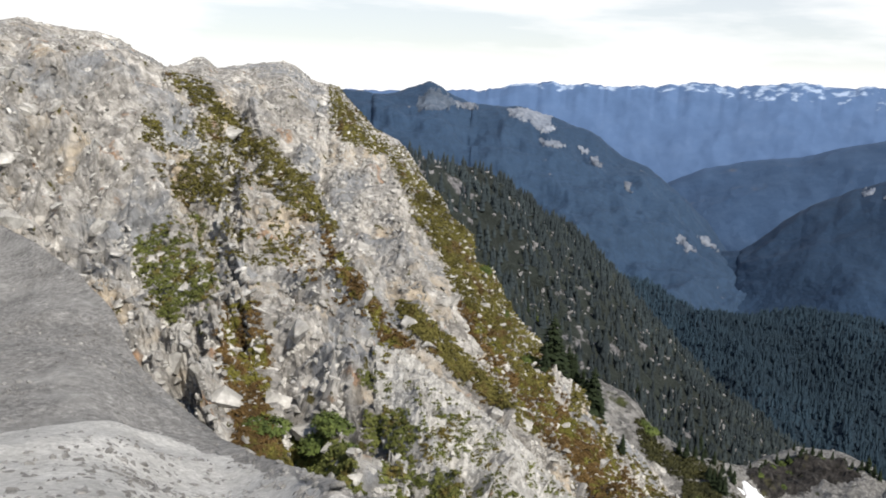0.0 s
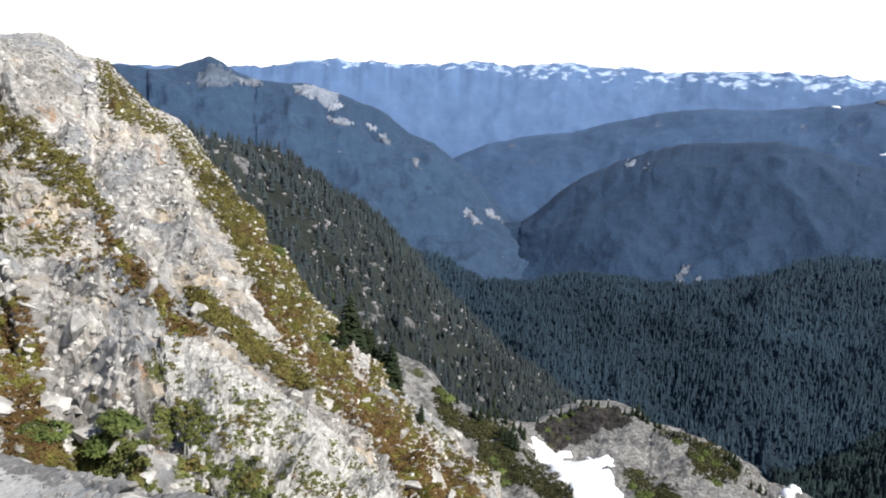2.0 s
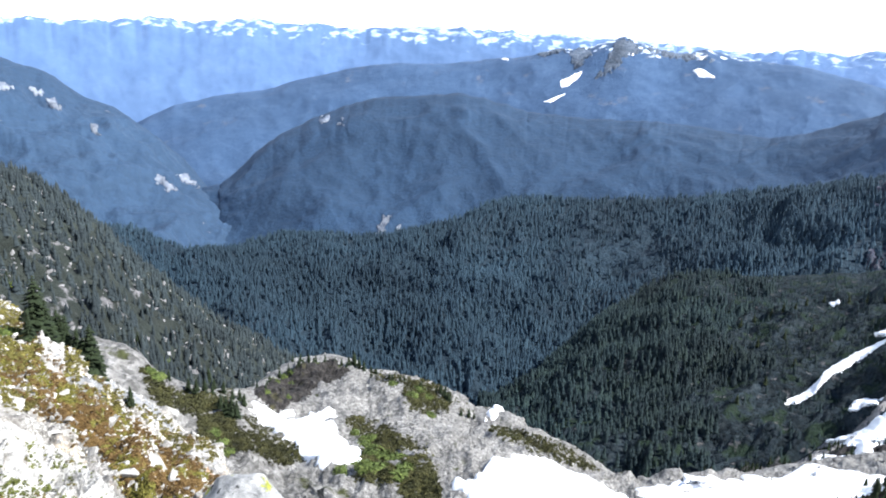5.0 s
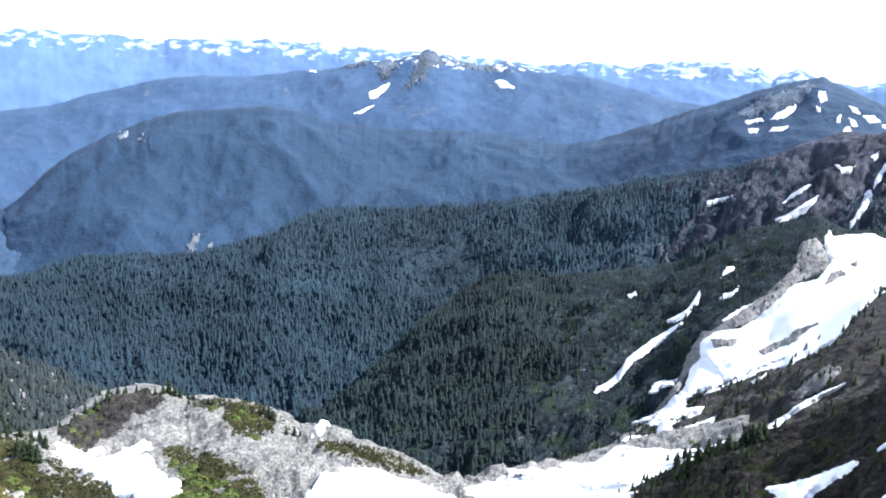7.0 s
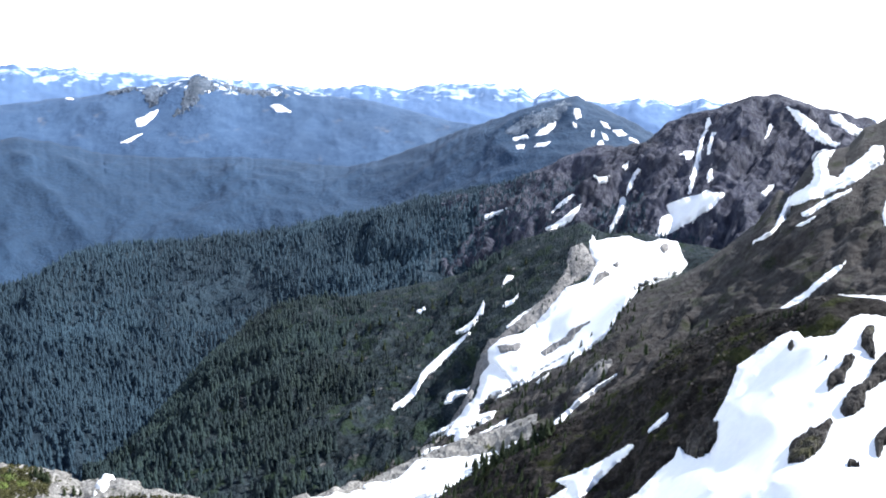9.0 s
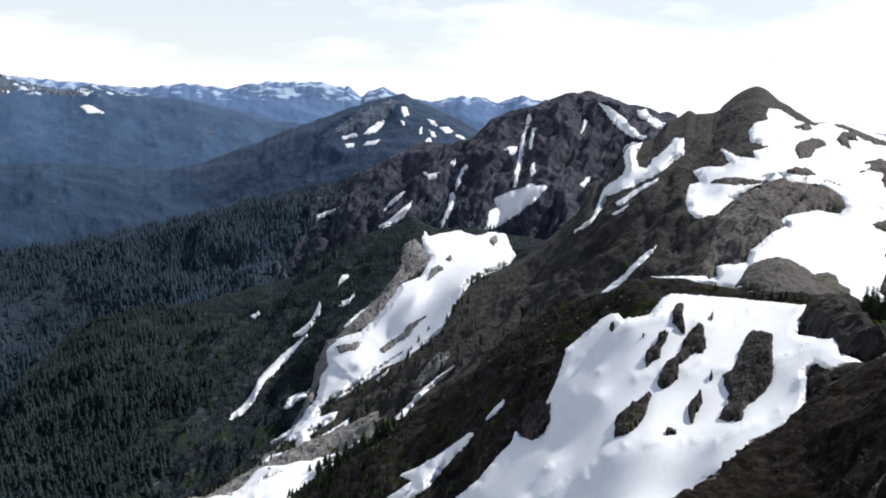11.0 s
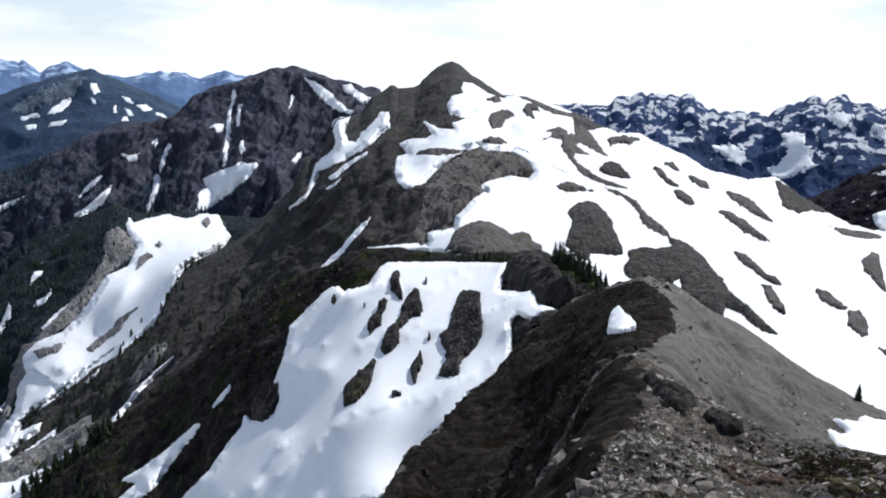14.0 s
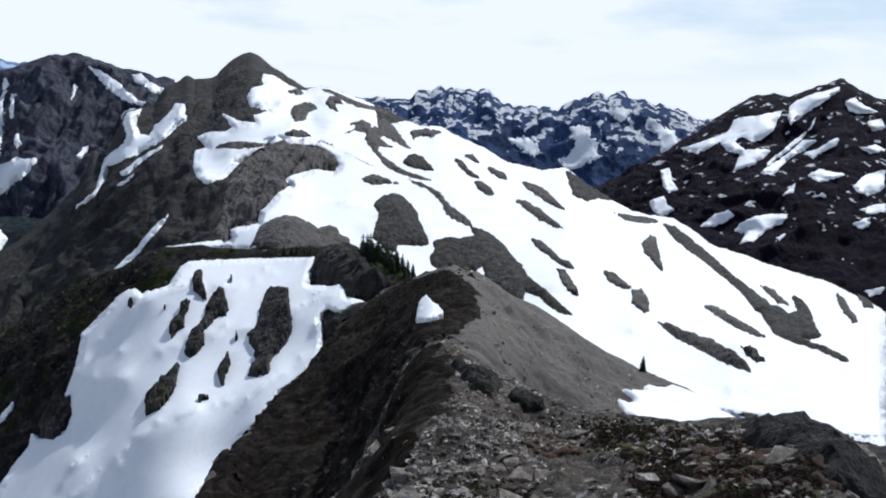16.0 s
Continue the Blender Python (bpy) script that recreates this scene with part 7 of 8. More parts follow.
def firs_seen(hosts, spots, label):
    """Firs at (bearing, rise, height) as seen from the summit."""
    trees = [(k, HOST[k][0]) for k in hosts.split()]
    for b, e, h in spots:
        b, e = radians(b), radians(e)
        way = (math.sin(b) * math.cos(e), math.cos(b) * math.cos(e), math.sin(e))
        hits = [(q[3], k, q[0]) for k, q in ((k, t.ray_cast(EYE, way)) for k, t in trees) if q[0] is not None]
        if hits:
            far, k, p = min(hits, key=lambda v: v[0])
            conifers(k, [(p[0], p[1], h)], label)


def shrub_mesh(seed):
    """A low dense shrub about 1 m across, of many small leaf sprays."""
    r = np.random.default_rng(seed)
    n = 260
    d = r.normal(size=(n, 3))
    d[:, 2] = np.abs(d[:, 2]) * 0.8
    d /= np.linalg.norm(d, axis=1)[:, None]
    p = d * r.uniform(0.3, 0.52, (n, 1)) * np.array([1, 1, 0.75])
    p[:, 2] -= 0.04
    co, f = [], []
    for q, o in zip(p, d):
        s = r.normal(size=3)
        s -= o * (s @ o) * 0.5
        s /= np.linalg.norm(s)
        t = np.cross(o, s) * 0.055
        s = s * 0.1
        b = len(co)
        co += [q - s, q + t, q + s + o * 0.06, q - t]
        f.append((b, b + 1, b + 2, b + 3))
    return mesh_of("shrub", np.array(co), f, M_SHRUB, False)


M_SHRUB = surface("shrub_leaves", [(0.04, 0.058, 0.014), (0.095, 0.128, 0.032), (0.16, 0.195, 0.05)], 0.5, bump=0.0)
SHRUBS = [shrub_mesh(60 + k) for k in range(4)]


def shrubs(host, spots, label):
    for k, (x, y, w) in enumerate(spots):
        z = ground_z(host, x, y)
        if z is None:
            continue
        ob = new("shrub", SHRUBS[k % 4])
        ob.matrix_basis = pose(x, y, z - 0.05 * w, 0, 0, (k * 131) % 360) @ Matrix.Diagonal((w, w * 0.85, w * 0.8, 1))
        tagged(ob, label, "shrub", "shrubs")


def boulder(x, y, z, w, seed, mat, label):
    """A weathered block with broken faces and worn edges."""
    bm = bmesh.new()
    co, f = stone_points(seed, 16, 0.75)
    vs = [bm.verts.new(c * w) for c in co]
    for q in f:
        bm.faces.new([vs[i] for i in q])
    bmesh.ops.bevel(bm, geom=list(bm.edges), offset=0.014 * w, segments=1, affect="EDGES")
    bmesh.ops.triangulate(bm, faces=bm.faces)
    bmesh.ops.subdivide_edges(bm, edges=bm.edges, cuts=2, use_grid_fill=True)
    p = np.array([v.co[:] for v in bm.verts])
    off = fractal(p / (0.22 * w) + seed, 5, 0.6, True) * 0.03 * w
    bm.normal_update()
    for v, o in zip(bm.verts, off):
        v.co += v.normal * float(o)
    me = bpy.data.meshes.new("boulder")
    bm.to_mesh(me)
    bm.free()
    me.materials.append(mat)
    ob = new("boulder", me)
    ob.matrix_basis = pose(x, y, z, 0, 0, seed * 37 % 360)
    return tagged(ob, label, "boulder", "boulders")


conifers("cliff", [(7.1, 48.8, 3.9), (7.6, 48.7, 3.1), (9.1, 54.2, 2.9), (9.5, 53.7, 2.5), (10.0, 53.0, 2.6), (10.7, 52.6, 3.2), (11.2, 52.7, 2.4), (12.7, 51.2, 1.5), (6.4, 46.7, 1.8), (2.3, 61.9, 1.2), (2.7, 61.8, 1.3), (3.2, 55.9, 1.0), (8.6, 53.2, 2.8), (9.2, 53.6, 2.5), (10.3, 52.7, 2.1), (7.4, 48.8, 3.0), (9.8, 53.1, 2.0)], "narrow dark green fir at the edge of the cliff")
conifers("wooded_slope", [(61.6, 562.8, 10.3), (68.2, 568.7, 9.4), (74.3, 570.3, 7.4), (150.0, 596.9, 8.1), (156.5, 600.1, 9.3), (223.5, 636.5, 13.5)], "narrow dark green fir on the wooded slope")
conifers("rock_hump", [(38.4, 118.7, 2.4), (39.1, 117.1, 2.6), (40.9, 118.3, 2.6), (41.5, 110.8, 3.5), (42.2, 110.3, 3.9), (42.9, 109.9, 3.2), (41.4, 112.7, 2.8), (36.3, 121.8, 1.9)], "narrow dark green fir on the pale rock hump")
conifers("rocky_knoll", [(80.5, 226.1, 4.2), (143.0, 300.6, 3.5), (145.9, 298.7, 4.0), (144.1, 287.4, 3.9), (147.5, 287.6, 3.4), (149.7, 283.7, 3.2), (152.9, 281.8, 3.4), (156.1, 280.5, 3.4), (158.3, 278.2, 4.4), (160.5, 277.7, 6.8), (161.2, 274.6, 5.3), (162.3, 272.4, 4.4), (165.2, 271.4, 3.4), (166.8, 269.8, 3.4), (162.1, 252.0, 2.8), (163.4, 246.4, 2.7), (172.6, 231.4, 4.9), (170.5, 225.8, 5.7), (170.7, 223.4, 4.4), (171.0, 215.8, 3.0), (173.7, 214.6, 3.9), (175.0, 212.9, 2.6), (178.8, 196.9, 2.5), (182.3, 188.9, 2.1), (117.6, 269.8, 3.6), (105.5, 243.1, 2.9), (110.8, 263.1, 3.1), (89.2, 231.9, 4.2), (92.5, 234.3, 4.7), (89.5, 222.9, 4.5), (88.4, 237.7, 4.7), (86.6, 241.4, 4.3), (303.7, 127.6, 6.7), (303.1, 123.7, 6.1), (301.8, 119.7, 7.6), (301.4, 117.6, 6.5), (122.1, 277.2, 3.7), (128.7, 282.8, 4.8), (132.9, 283.0, 4.3), (136.8, 281.6, 5.2), (138.7, 281.4, 4.3), (144.4, 283.3, 3.9), (150.8, 285.4, 4.4), (154.0, 282.3, 3.4), (156.0, 276.5, 3.4), (162.3, 266.0, 2.4), (162.5, 250.5, 2.7), (164.7, 245.1, 2.7), (168.0, 238.2, 3.1), (171.4, 232.5, 2.7)], "narrow dark green fir on the pale rocky knoll")
conifers("saddle_slope", [(246.8, 93.9, 4.9), (246.2, 90.9, 4.1), (246.3, 90.1, 6.9), (244.9, 88.0, 4.4), (240.9, 83.9, 3.9), (240.0, 80.5, 3.1), (236.5, 76.3, 4.6), (237.5, 74.0, 5.7), (238.0, 72.3, 4.2), (188.3, 8.1, 1.9), (187.4, 7.0, 1.8), (186.7, 5.9, 1.6), (182.3, 5.0, 1.6), (187.9, 9.4, 1.6), (159.0, -21.8, 1.2), (158.6, -23.4, 1.8), (155.4, -24.4, 2.0), (152.7, -25.5, 2.4), (151.5, -26.6, 1.5), (150.9, -27.7, 2.2), (147.0, -28.4, 1.5), (131.8, -35.2, 2.9), (128.7, -35.5, 3.6), (125.7, -35.7, 3.8), (123.4, -36.1, 3.3), (116.7, -35.2, 2.8), (114.2, -35.5, 2.6), (113.4, -36.3, 2.2), (111.7, -36.7, 1.9), (165.0, -17.4, 1.4)], "narrow dark green fir below the saddle", 1.3)
conifers("gully_mountain", [(804.9, 169.5, 5.9), (812.9, 164.0, 6.0), (827.3, 160.8, 5.4), (679.2, 210.2, 5.3)], "narrow dark green fir in a dark gully")
conifers("snow_mountain", [(676.4, 126.5, 4.9), (673.9, 122.1, 3.9), (573.2, 157.7, 6.1), (586.6, 155.5, 7.1), (616.2, 155.3, 5.6), (150.9, -140.1, 2.5)], "narrow dark green fir on the snowy mountain")
conifers("spur_ridge", [(100.1, -33.5, 1.2), (86.8, -62.6, 2.4)], "narrow dark green fir on the scree ridge")
firs_seen("saddle_slope spur_ridge", [(105.08, -12.6, 4.6), (105.41, -12.82, 5.2), (105.77, -12.95, 4.4), (106.13, -13.01, 4.8), (106.45, -13.06, 4.2), (106.77, -13.2, 4.4), (107.17, -13.32, 3.8), (107.57, -13.45, 3.6), (107.97, -13.57, 3.2), (108.36, -13.66, 2.6), (105.63, -12.57, 4.6), (106.23, -12.76, 4.2), (106.92, -13.03, 3.6), (107.48, -13.26, 3.2), (108.75, -13.74, 2.2), (98.12, -12.55, 1.6), (98.93, -12.52, 1.7), (99.54, -12.45, 1.5), (100.07, -12.39, 1.8), (101.36, -12.37, 1.5), (101.97, -12.46, 1.4), (102.57, -12.51, 1.6), (95.86, -12.18, 1.6), (89.31, -13.2, 2.0), (89.72, -13.0, 2.2), (88.57, -13.68, 2.4), (88.9, -13.52, 2.0)], "narrow dark green fir on the saddle beside the snow")
firs_seen("gully_mountain snow_mountain saddle_slope", [(78.88, -13.17, 7.0), (79.28, -12.95, 6.0), (79.75, -12.81, 7.0), (80.07, -12.66, 6.0), (73.06, -23.57, 7.0), (73.39, -23.24, 6.0), (72.18, -24.19, 7.0), (71.21, -24.6, 7.0), (70.54, -24.97, 6.0), (69.84, -25.37, 6.0), (69.26, -25.7, 7.0), (68.69, -25.99, 6.0), (67.92, -26.39, 7.0), (75.41, -17.82, 6.0), (76.0, -17.49, 5.0), (74.33, -21.68, 6.0)], "narrow dark green fir at the edge of the snow gully")
firs_seen("gully_mountain wooded_plateau", [(61.71, -15.85, 11.0), (61.09, -16.18, 10.0), (60.36, -16.47, 12.0), (59.66, -16.88, 11.0), (62.73, -15.42, 10.0), (64.17, -15.18, 11.0), (65.2, -14.94, 10.0), (66.22, -14.7, 11.0), (67.23, -14.06, 9.0), (68.43, -13.4, 10.0), (69.6, -12.33, 9.0), (70.79, -11.78, 10.0), (58.64, -17.48, 12.0), (57.83, -17.95, 12.0), (59.09, -19.04, 11.0), (57.44, -19.82, 12.0), (60.73, -18.24, 11.0), (62.38, -17.42, 10.0), (55.78, -19.03, 12.0), (59.98, -21.37, 10.0), (61.62, -19.8, 10.0), (58.33, -22.91, 10.0)], "narrow dark green fir on the wooded spur")
shrubs("rock_hump", [(33.3, 118.1, 3.2), (32.5, 119.0, 2.4), (37.7, 105.9, 2.7), (38.2, 104.6, 3.0), (38.4, 102.4, 2.3)], "low dense dark green shrub on the pale rock hump")
shrubs("wooded_slope", [(188.8, 643.5, 10.2), (70.1, 568.7, 8.4)], "low dense dark green shrub on the wooded slope")
shrubs("rocky_knoll", [(102.5, 176.5, 6.6), (98.4, 162.0, 7.0), (106.9, 168.4, 8.1), (94.1, 167.6, 5.6), (102.9, 154.2, 6.0), (112.0, 180.4, 5.1), (112.9, 182.3, 7.5), (113.5, 177.7, 8.5), (116.0, 174.7, 7.4), (115.5, 192.4, 6.1), (112.5, 165.6, 6.5), (119.6, 194.5, 4.7), (152.9, 211.3, 5.3), (164.2, 233.9, 7.5), (156.6, 228.1, 6.4), (163.1, 227.1, 5.6), (156.0, 239.7, 5.3), (118.0, 202.8, 3.7), (117.2, 195.3, 4.0), (104.8, 242.4, 4.1), (124.3, 278.4, 5.6), (130.9, 283.1, 4.8), (134.9, 281.8, 5.2), (139.6, 279.9, 4.8), (147.0, 284.2, 5.8), (151.6, 282.7, 4.4), (154.4, 280.1, 4.4), (124.7, 274.2, 5.1), (132.1, 276.8, 6.1), (137.5, 274.8, 5.7), (142.5, 272.2, 5.2), (113.7, 244.7, 4.2), (127.9, 259.9, 4.5)], "low dense dark green shrub on the pale rocky knoll")
shrubs("cliff", [(-2.9, 22.6, 1.3), (-3.3, 22.8, 1.1), (-2.4, 22.2, 1.1), (-3.5, 22.6, 1.3), (-3.0, 22.3, 1.1), (-4.0, 23.1, 0.9), (-4.8, 22.2, 1.1), (-5.3, 22.3, 0.9), (1.5, 56.0, 1.2), (2.6, 52.0, 1.4), (3.8, 51.3, 1.4), (5.7, 49.5, 1.3)], "low dense dark green shrub on the cliff")
shrubs("saddle_slope", [(134.6, -35.0, 2.6), (128.1, -34.8, 3.8), (118.6, -34.1, 3.7), (115.3, -34.9, 3.3), (112.9, -36.0, 2.6), (134.2, -37.4, 3.0)], "low dense dark green shrub below the saddle")


# low growth, outlined as bearing and rise from the summit
growth("cliff cliff_scree", [(-8.49, -0.6), (-7.55, -0.75), (-6.38, -1.83), (-5.39, -3.14), (-4.58, -4.46), (-4.28, -5.51), (-5.34, -5.55), (-6.14, -4.72), (-6.92, -4.75), (-7.7, -4.19), (-8.28, -3.26), (-8.48, -2.12)], 130, 0.12, 0.42, M_HEATH, "olive heather cushions on the cliff", "heather", 700, -0.45)
growth("cliff cliff_scree", [(-3.99, -4.83), (-2.8, -4.78), (-1.14, -6.88), (0.14, -8.82), (1.65, -10.75), (2.95, -12.29), (4.3, -14.23), (5.19, -15.38), (6.13, -16.92), (7.25, -18.04), (8.23, -19.94), (8.56, -21.48), (7.11, -21.98), (5.94, -20.5), (5.0, -18.98), (3.88, -17.85), (3.0, -17.1), (1.67, -15.56), (0.79, -14.4), (0.12, -13.22), (-0.56, -11.64), (-1.42, -10.48), (-2.04, -10.1), (-2.49, -8.52), (-3.11, -7.75), (-3.74, -6.59), (-4.28, -5.82)], 130, 0.12, 0.42, M_HEATH, "olive heather cushions on the cliff", "heather", 701, -0.45)
growth("cliff cliff_scree", [(-19.32, -0.42), (-18.13, -0.71), (-17.1, -0.84), (-16.42, -1.53), (-15.72, -2.41), (-14.66, -3.29), (-13.94, -4.01), (-13.21, -4.54), (-12.47, -5.09), (-11.53, -6.01), (-10.58, -6.94), (-9.81, -7.5), (-9.42, -8.46), (-8.62, -10.01), (-7.82, -11.17), (-8.62, -10.4), (-9.41, -9.24), (-10.38, -8.1), (-11.34, -7.16), (-12.47, -6.23), (-13.4, -5.5), (-14.31, -4.96), (-15.21, -4.24), (-16.09, -3.34), (-17.13, -2.47), (-18.16, -1.61)], 90, 0.15, 0.5, M_HEATH, "olive heather cushions on the cliff", "heather", 702, -0.15)
growth("cliff cliff_scree", [(-21.93, -3.91), (-20.57, -3.15), (-18.16, -1.97), (-16.09, -3.34), (-14.31, -4.77), (-11.34, -6.96), (-9.81, -8.47), (-9.01, -10.41), (-10.95, -10.05), (-13.23, -9.7), (-15.09, -9.33), (-17.63, -9.34), (-19.19, -8.23), (-20.01, -6.76), (-21.31, -4.97)], 55, 0.12, 0.42, M_HEATH, "olive heather cushions on the cliff", "heather", 703, 0.1)
growth("cliff cliff_scree", [(-21.56, -11.88), (-20.5, -11.17), (-19.07, -10.08), (-17.64, -9.72), (-16.57, -10.47), (-15.87, -12.38), (-16.27, -14.27), (-16.67, -15.77), (-16.7, -17.28), (-17.46, -18.0), (-18.92, -17.55), (-19.97, -16.37), (-20.63, -14.86), (-21.27, -13.36)], 70, 0.1, 0.35, M_GRASS, "green grass tufts on the cliff", "grass", 704, 0.04)
growth("cliff cliff_scree", [(-18.02, -10.46), (-15.1, -10.09), (-11.72, -10.45), (-9.77, -11.99), (-11.32, -13.56), (-13.63, -13.16), (-15.89, -13.9)], 40, 0.1, 0.32, M_HEATH, "olive heather cushions on the cliff", "heather", 705, 0.1)
growth("cliff cliff_scree", [(-16.32, -17.3), (-15.55, -16.19), (-13.65, -15.86), (-12.69, -18.18), (-12.49, -19.72), (-12.5, -21.24), (-12.9, -22.36), (-12.5, -24.24), (-11.28, -26.16), (-13.32, -26.41), (-14.9, -25.21), (-15.27, -23.34), (-15.62, -21.09), (-16.17, -19.56)], 60, 0.1, 0.32, M_RUST, "rusty brown heather cushions on the cliff", "heather", 706, -0.05)
growth("cliff cliff_scree", [(-8.62, -10.4), (-7.81, -11.96), (-6.78, -13.52), (-5.53, -15.08), (-4.47, -16.65), (-3.6, -17.81), (-1.9, -18.76), (-2.72, -19.18), (-3.99, -18.61), (-5.27, -17.05), (-6.33, -15.49), (-7.37, -14.32), (-8.19, -12.75), (-8.8, -11.19)], 90, 0.12, 0.38, M_RUST, "rusty brown heather cushions on the cliff", "heather", 707, -0.2)
growth("cliff cliff_scree", [(-3.26, -15.82), (-2.01, -16.18), (-0.71, -17.33), (0.6, -18.47), (1.93, -19.6), (3.7, -20.89), (5.07, -22.17), (6.43, -23.24), (8.21, -24.07), (8.69, -24.6), (6.94, -24.17), (5.14, -23.14), (3.79, -22.25), (2.02, -21.17), (0.25, -19.87), (-1.07, -18.73), (-2.37, -17.39), (-3.24, -16.42)], 90, 0.13, 0.42, M_HEATH, "olive heather cushions on the cliff", "heather", 708, -0.2)
growth("cliff cliff_scree", [(7.4, -22.0), (9.8, -22.76), (11.23, -24.35), (13.06, -25.66), (14.9, -26.92), (15.86, -27.89), (17.64, -28.71), (19.97, -30.45), (13.72, -31.43), (12.75, -28.67), (11.03, -26.64), (9.61, -25.28), (8.0, -24.08)], 90, 0.13, 0.42, M_RUST, "rusty brown heather cushions on the cliff", "heather", 709, -0.2)
growth("cliff cliff_scree", [(0.77, -15.47), (2.86, -16.34), (5.37, -18.36), (8.39, -20.81), (10.75, -23.21), (14.91, -26.4), (18.44, -29.83), (17.6, -31.73), (14.95, -30.5), (11.95, -28.16), (8.3, -24.59), (4.87, -21.35), (2.05, -18.15)], 55, 0.12, 0.4, M_RUST, "rusty brown heather cushions on the cliff", "heather", 710, -0.1)
growth("cliff cliff_scree", [(-10.88, -25.44), (-9.24, -24.94), (-7.98, -25.35), (-6.7, -26.31), (-6.25, -27.43), (-5.34, -29.28), (-7.49, -29.23), (-9.2, -27.72), (-10.46, -26.56)], 100, 0.1, 0.34, M_GRASS, "green grass tufts on the cliff", "grass", 711, -0.4)
growth("cliff cliff_scree", [(-15.7, -25.87), (-14.11, -25.44), (-11.69, -25.95), (-9.63, -26.97), (-7.93, -28.49), (-5.74, -30.36), (-8.33, -29.57), (-10.87, -27.82), (-13.32, -26.85)], 80, 0.08, 0.26, M_HEATH, "olive heather cushions on the cliff", "heather", 712, -0.2)
growth("cliff cliff_scree", [(-6.01, -20.59), (-4.33, -20.97), (-2.54, -23.65), (-0.73, -25.9), (1.04, -26.61), (2.98, -29.5), (0.51, -32.48), (-3.13, -30.38), (-4.56, -26.7), (-5.93, -23.67)], 40, 0.08, 0.28, M_GRASS, "green grass tufts on the cliff", "grass", 713, 0.08)
growth("cliff cliff_scree", [(-2.67, -20.55), (2.58, -23.48), (7.97, -26.18), (12.62, -29.42), (9.53, -33.33), (3.19, -32.38), (0.26, -28.13), (-2.12, -23.64)], 22, 0.07, 0.22, M_GRASS, "green grass tufts on the cliff", "grass", 714, 0.15)
growth("cliff cliff_scree", [(-11.71, -11.23), (-9.39, -10.81), (-6.17, -13.91), (-2.73, -18.98), (-4.34, -20.58), (-7.68, -19.03), (-10.93, -15.12)], 14, 0.1, 0.3, M_RUST, "rusty brown heather cushions on the cliff", "heather", 715, 0.15)
growth("cliff rock_hump", [(9.98, -20.79), (10.73, -21.6), (13.43, -24.43), (15.47, -25.69), (17.55, -27.29), (21.01, -28.9), (19.27, -29.23), (15.86, -27.21), (13.4, -25.56), (11.42, -24.3), (9.92, -22.3)], 60, 0.15, 0.5, M_HEATH, "olive heather cushions on the cliff", "heather", 716, 0.0)
growth("rock_hump rocky_knoll", [(33.87, -24.17), (35.09, -24.05), (36.73, -24.3), (37.56, -25.28), (37.14, -26.01), (35.9, -26.33), (34.67, -25.89), (34.06, -25.12)], 160, 0.66, 2.2, M_KNOLL_HEATH, "olive heather and low growth on the pale rocky knoll", "heather", 717, -0.15)
growth("rock_hump rocky_knoll", [(40.53, -26.86), (43.12, -27.06), (45.74, -27.6), (47.52, -28.12), (49.34, -28.99), (47.56, -28.76), (45.33, -28.21), (42.7, -27.63)], 170, 0.54, 1.8, M_KNOLL_HEATH, "olive heather and low growth on the pale rocky knoll", "heather", 718, -0.15)
growth("rock_hump rocky_knoll", [(29.45, -26.6), (30.63, -26.71), (32.2, -27.74), (32.99, -28.71), (33.81, -29.13), (35.04, -30.37), (35.46, -31.04), (30.51, -30.62), (30.56, -28.86), (31.78, -28.61), (30.2, -27.57)], 150, 0.54, 1.8, M_KNOLL_HEATH, "olive heather and low growth on the pale rocky knoll", "heather", 719, -0.15)
growth("rock_hump rocky_knoll", [(18.41, -25.81), (19.69, -26.61), (21.0, -28.53), (20.13, -28.51), (18.84, -27.34)], 160, 0.39, 1.3, M_KNOLL_HEATH, "olive heather and low growth on the pale rocky knoll", "heather", 720, -0.15)
growth("rock_hump rocky_knoll", [(21.43, -27.4), (23.63, -28.17), (26.33, -29.65), (25.44, -29.74), (23.2, -28.81)], 160, 0.39, 1.3, M_KNOLL_HEATH, "olive heather and low growth on the pale rocky knoll", "heather", 721, -0.15)
growth("rock_hump rocky_knoll", [(32.39, -27.12), (34.23, -28.14), (36.07, -29.11), (36.61, -30.18), (37.22, -31.95), (34.56, -32.2), (33.02, -29.73), (32.06, -28.67)], 150, 0.54, 1.8, M_KNOLL_HEATH, "olive heather and low growth on the pale rocky knoll", "heather", 722, -0.15)
growth("rock_hump rocky_knoll", [(14.7, -22.6), (16.74, -24.6), (19.26, -25.07), (20.97, -24.72), (20.55, -26.24), (18.41, -25.81), (15.9, -24.95)], 140, 0.42, 1.4, M_KNOLL_HEATH, "olive heather and low growth on the pale rocky knoll", "heather", 723, -0.15)
growth("rock_hump rocky_knoll", [(19.27, -26.09), (20.3, -26.03), (21.57, -27.67), (22.57, -28.69), (20.85, -27.96), (19.87, -27.11)], 160, 0.39, 1.3, M_KNOLL_HEATH, "olive heather and low growth on the pale rocky knoll", "heather", 724, -0.15)
growth("rock_hump rocky_knoll", [(21.67, -26.25), (23.41, -26.93), (25.17, -28.22), (27.39, -29.56), (25.12, -29.25), (23.34, -28.02)], 160, 0.39, 1.3, M_KNOLL_HEATH, "olive heather and low growth on the pale rocky knoll", "heather", 725, -0.15)
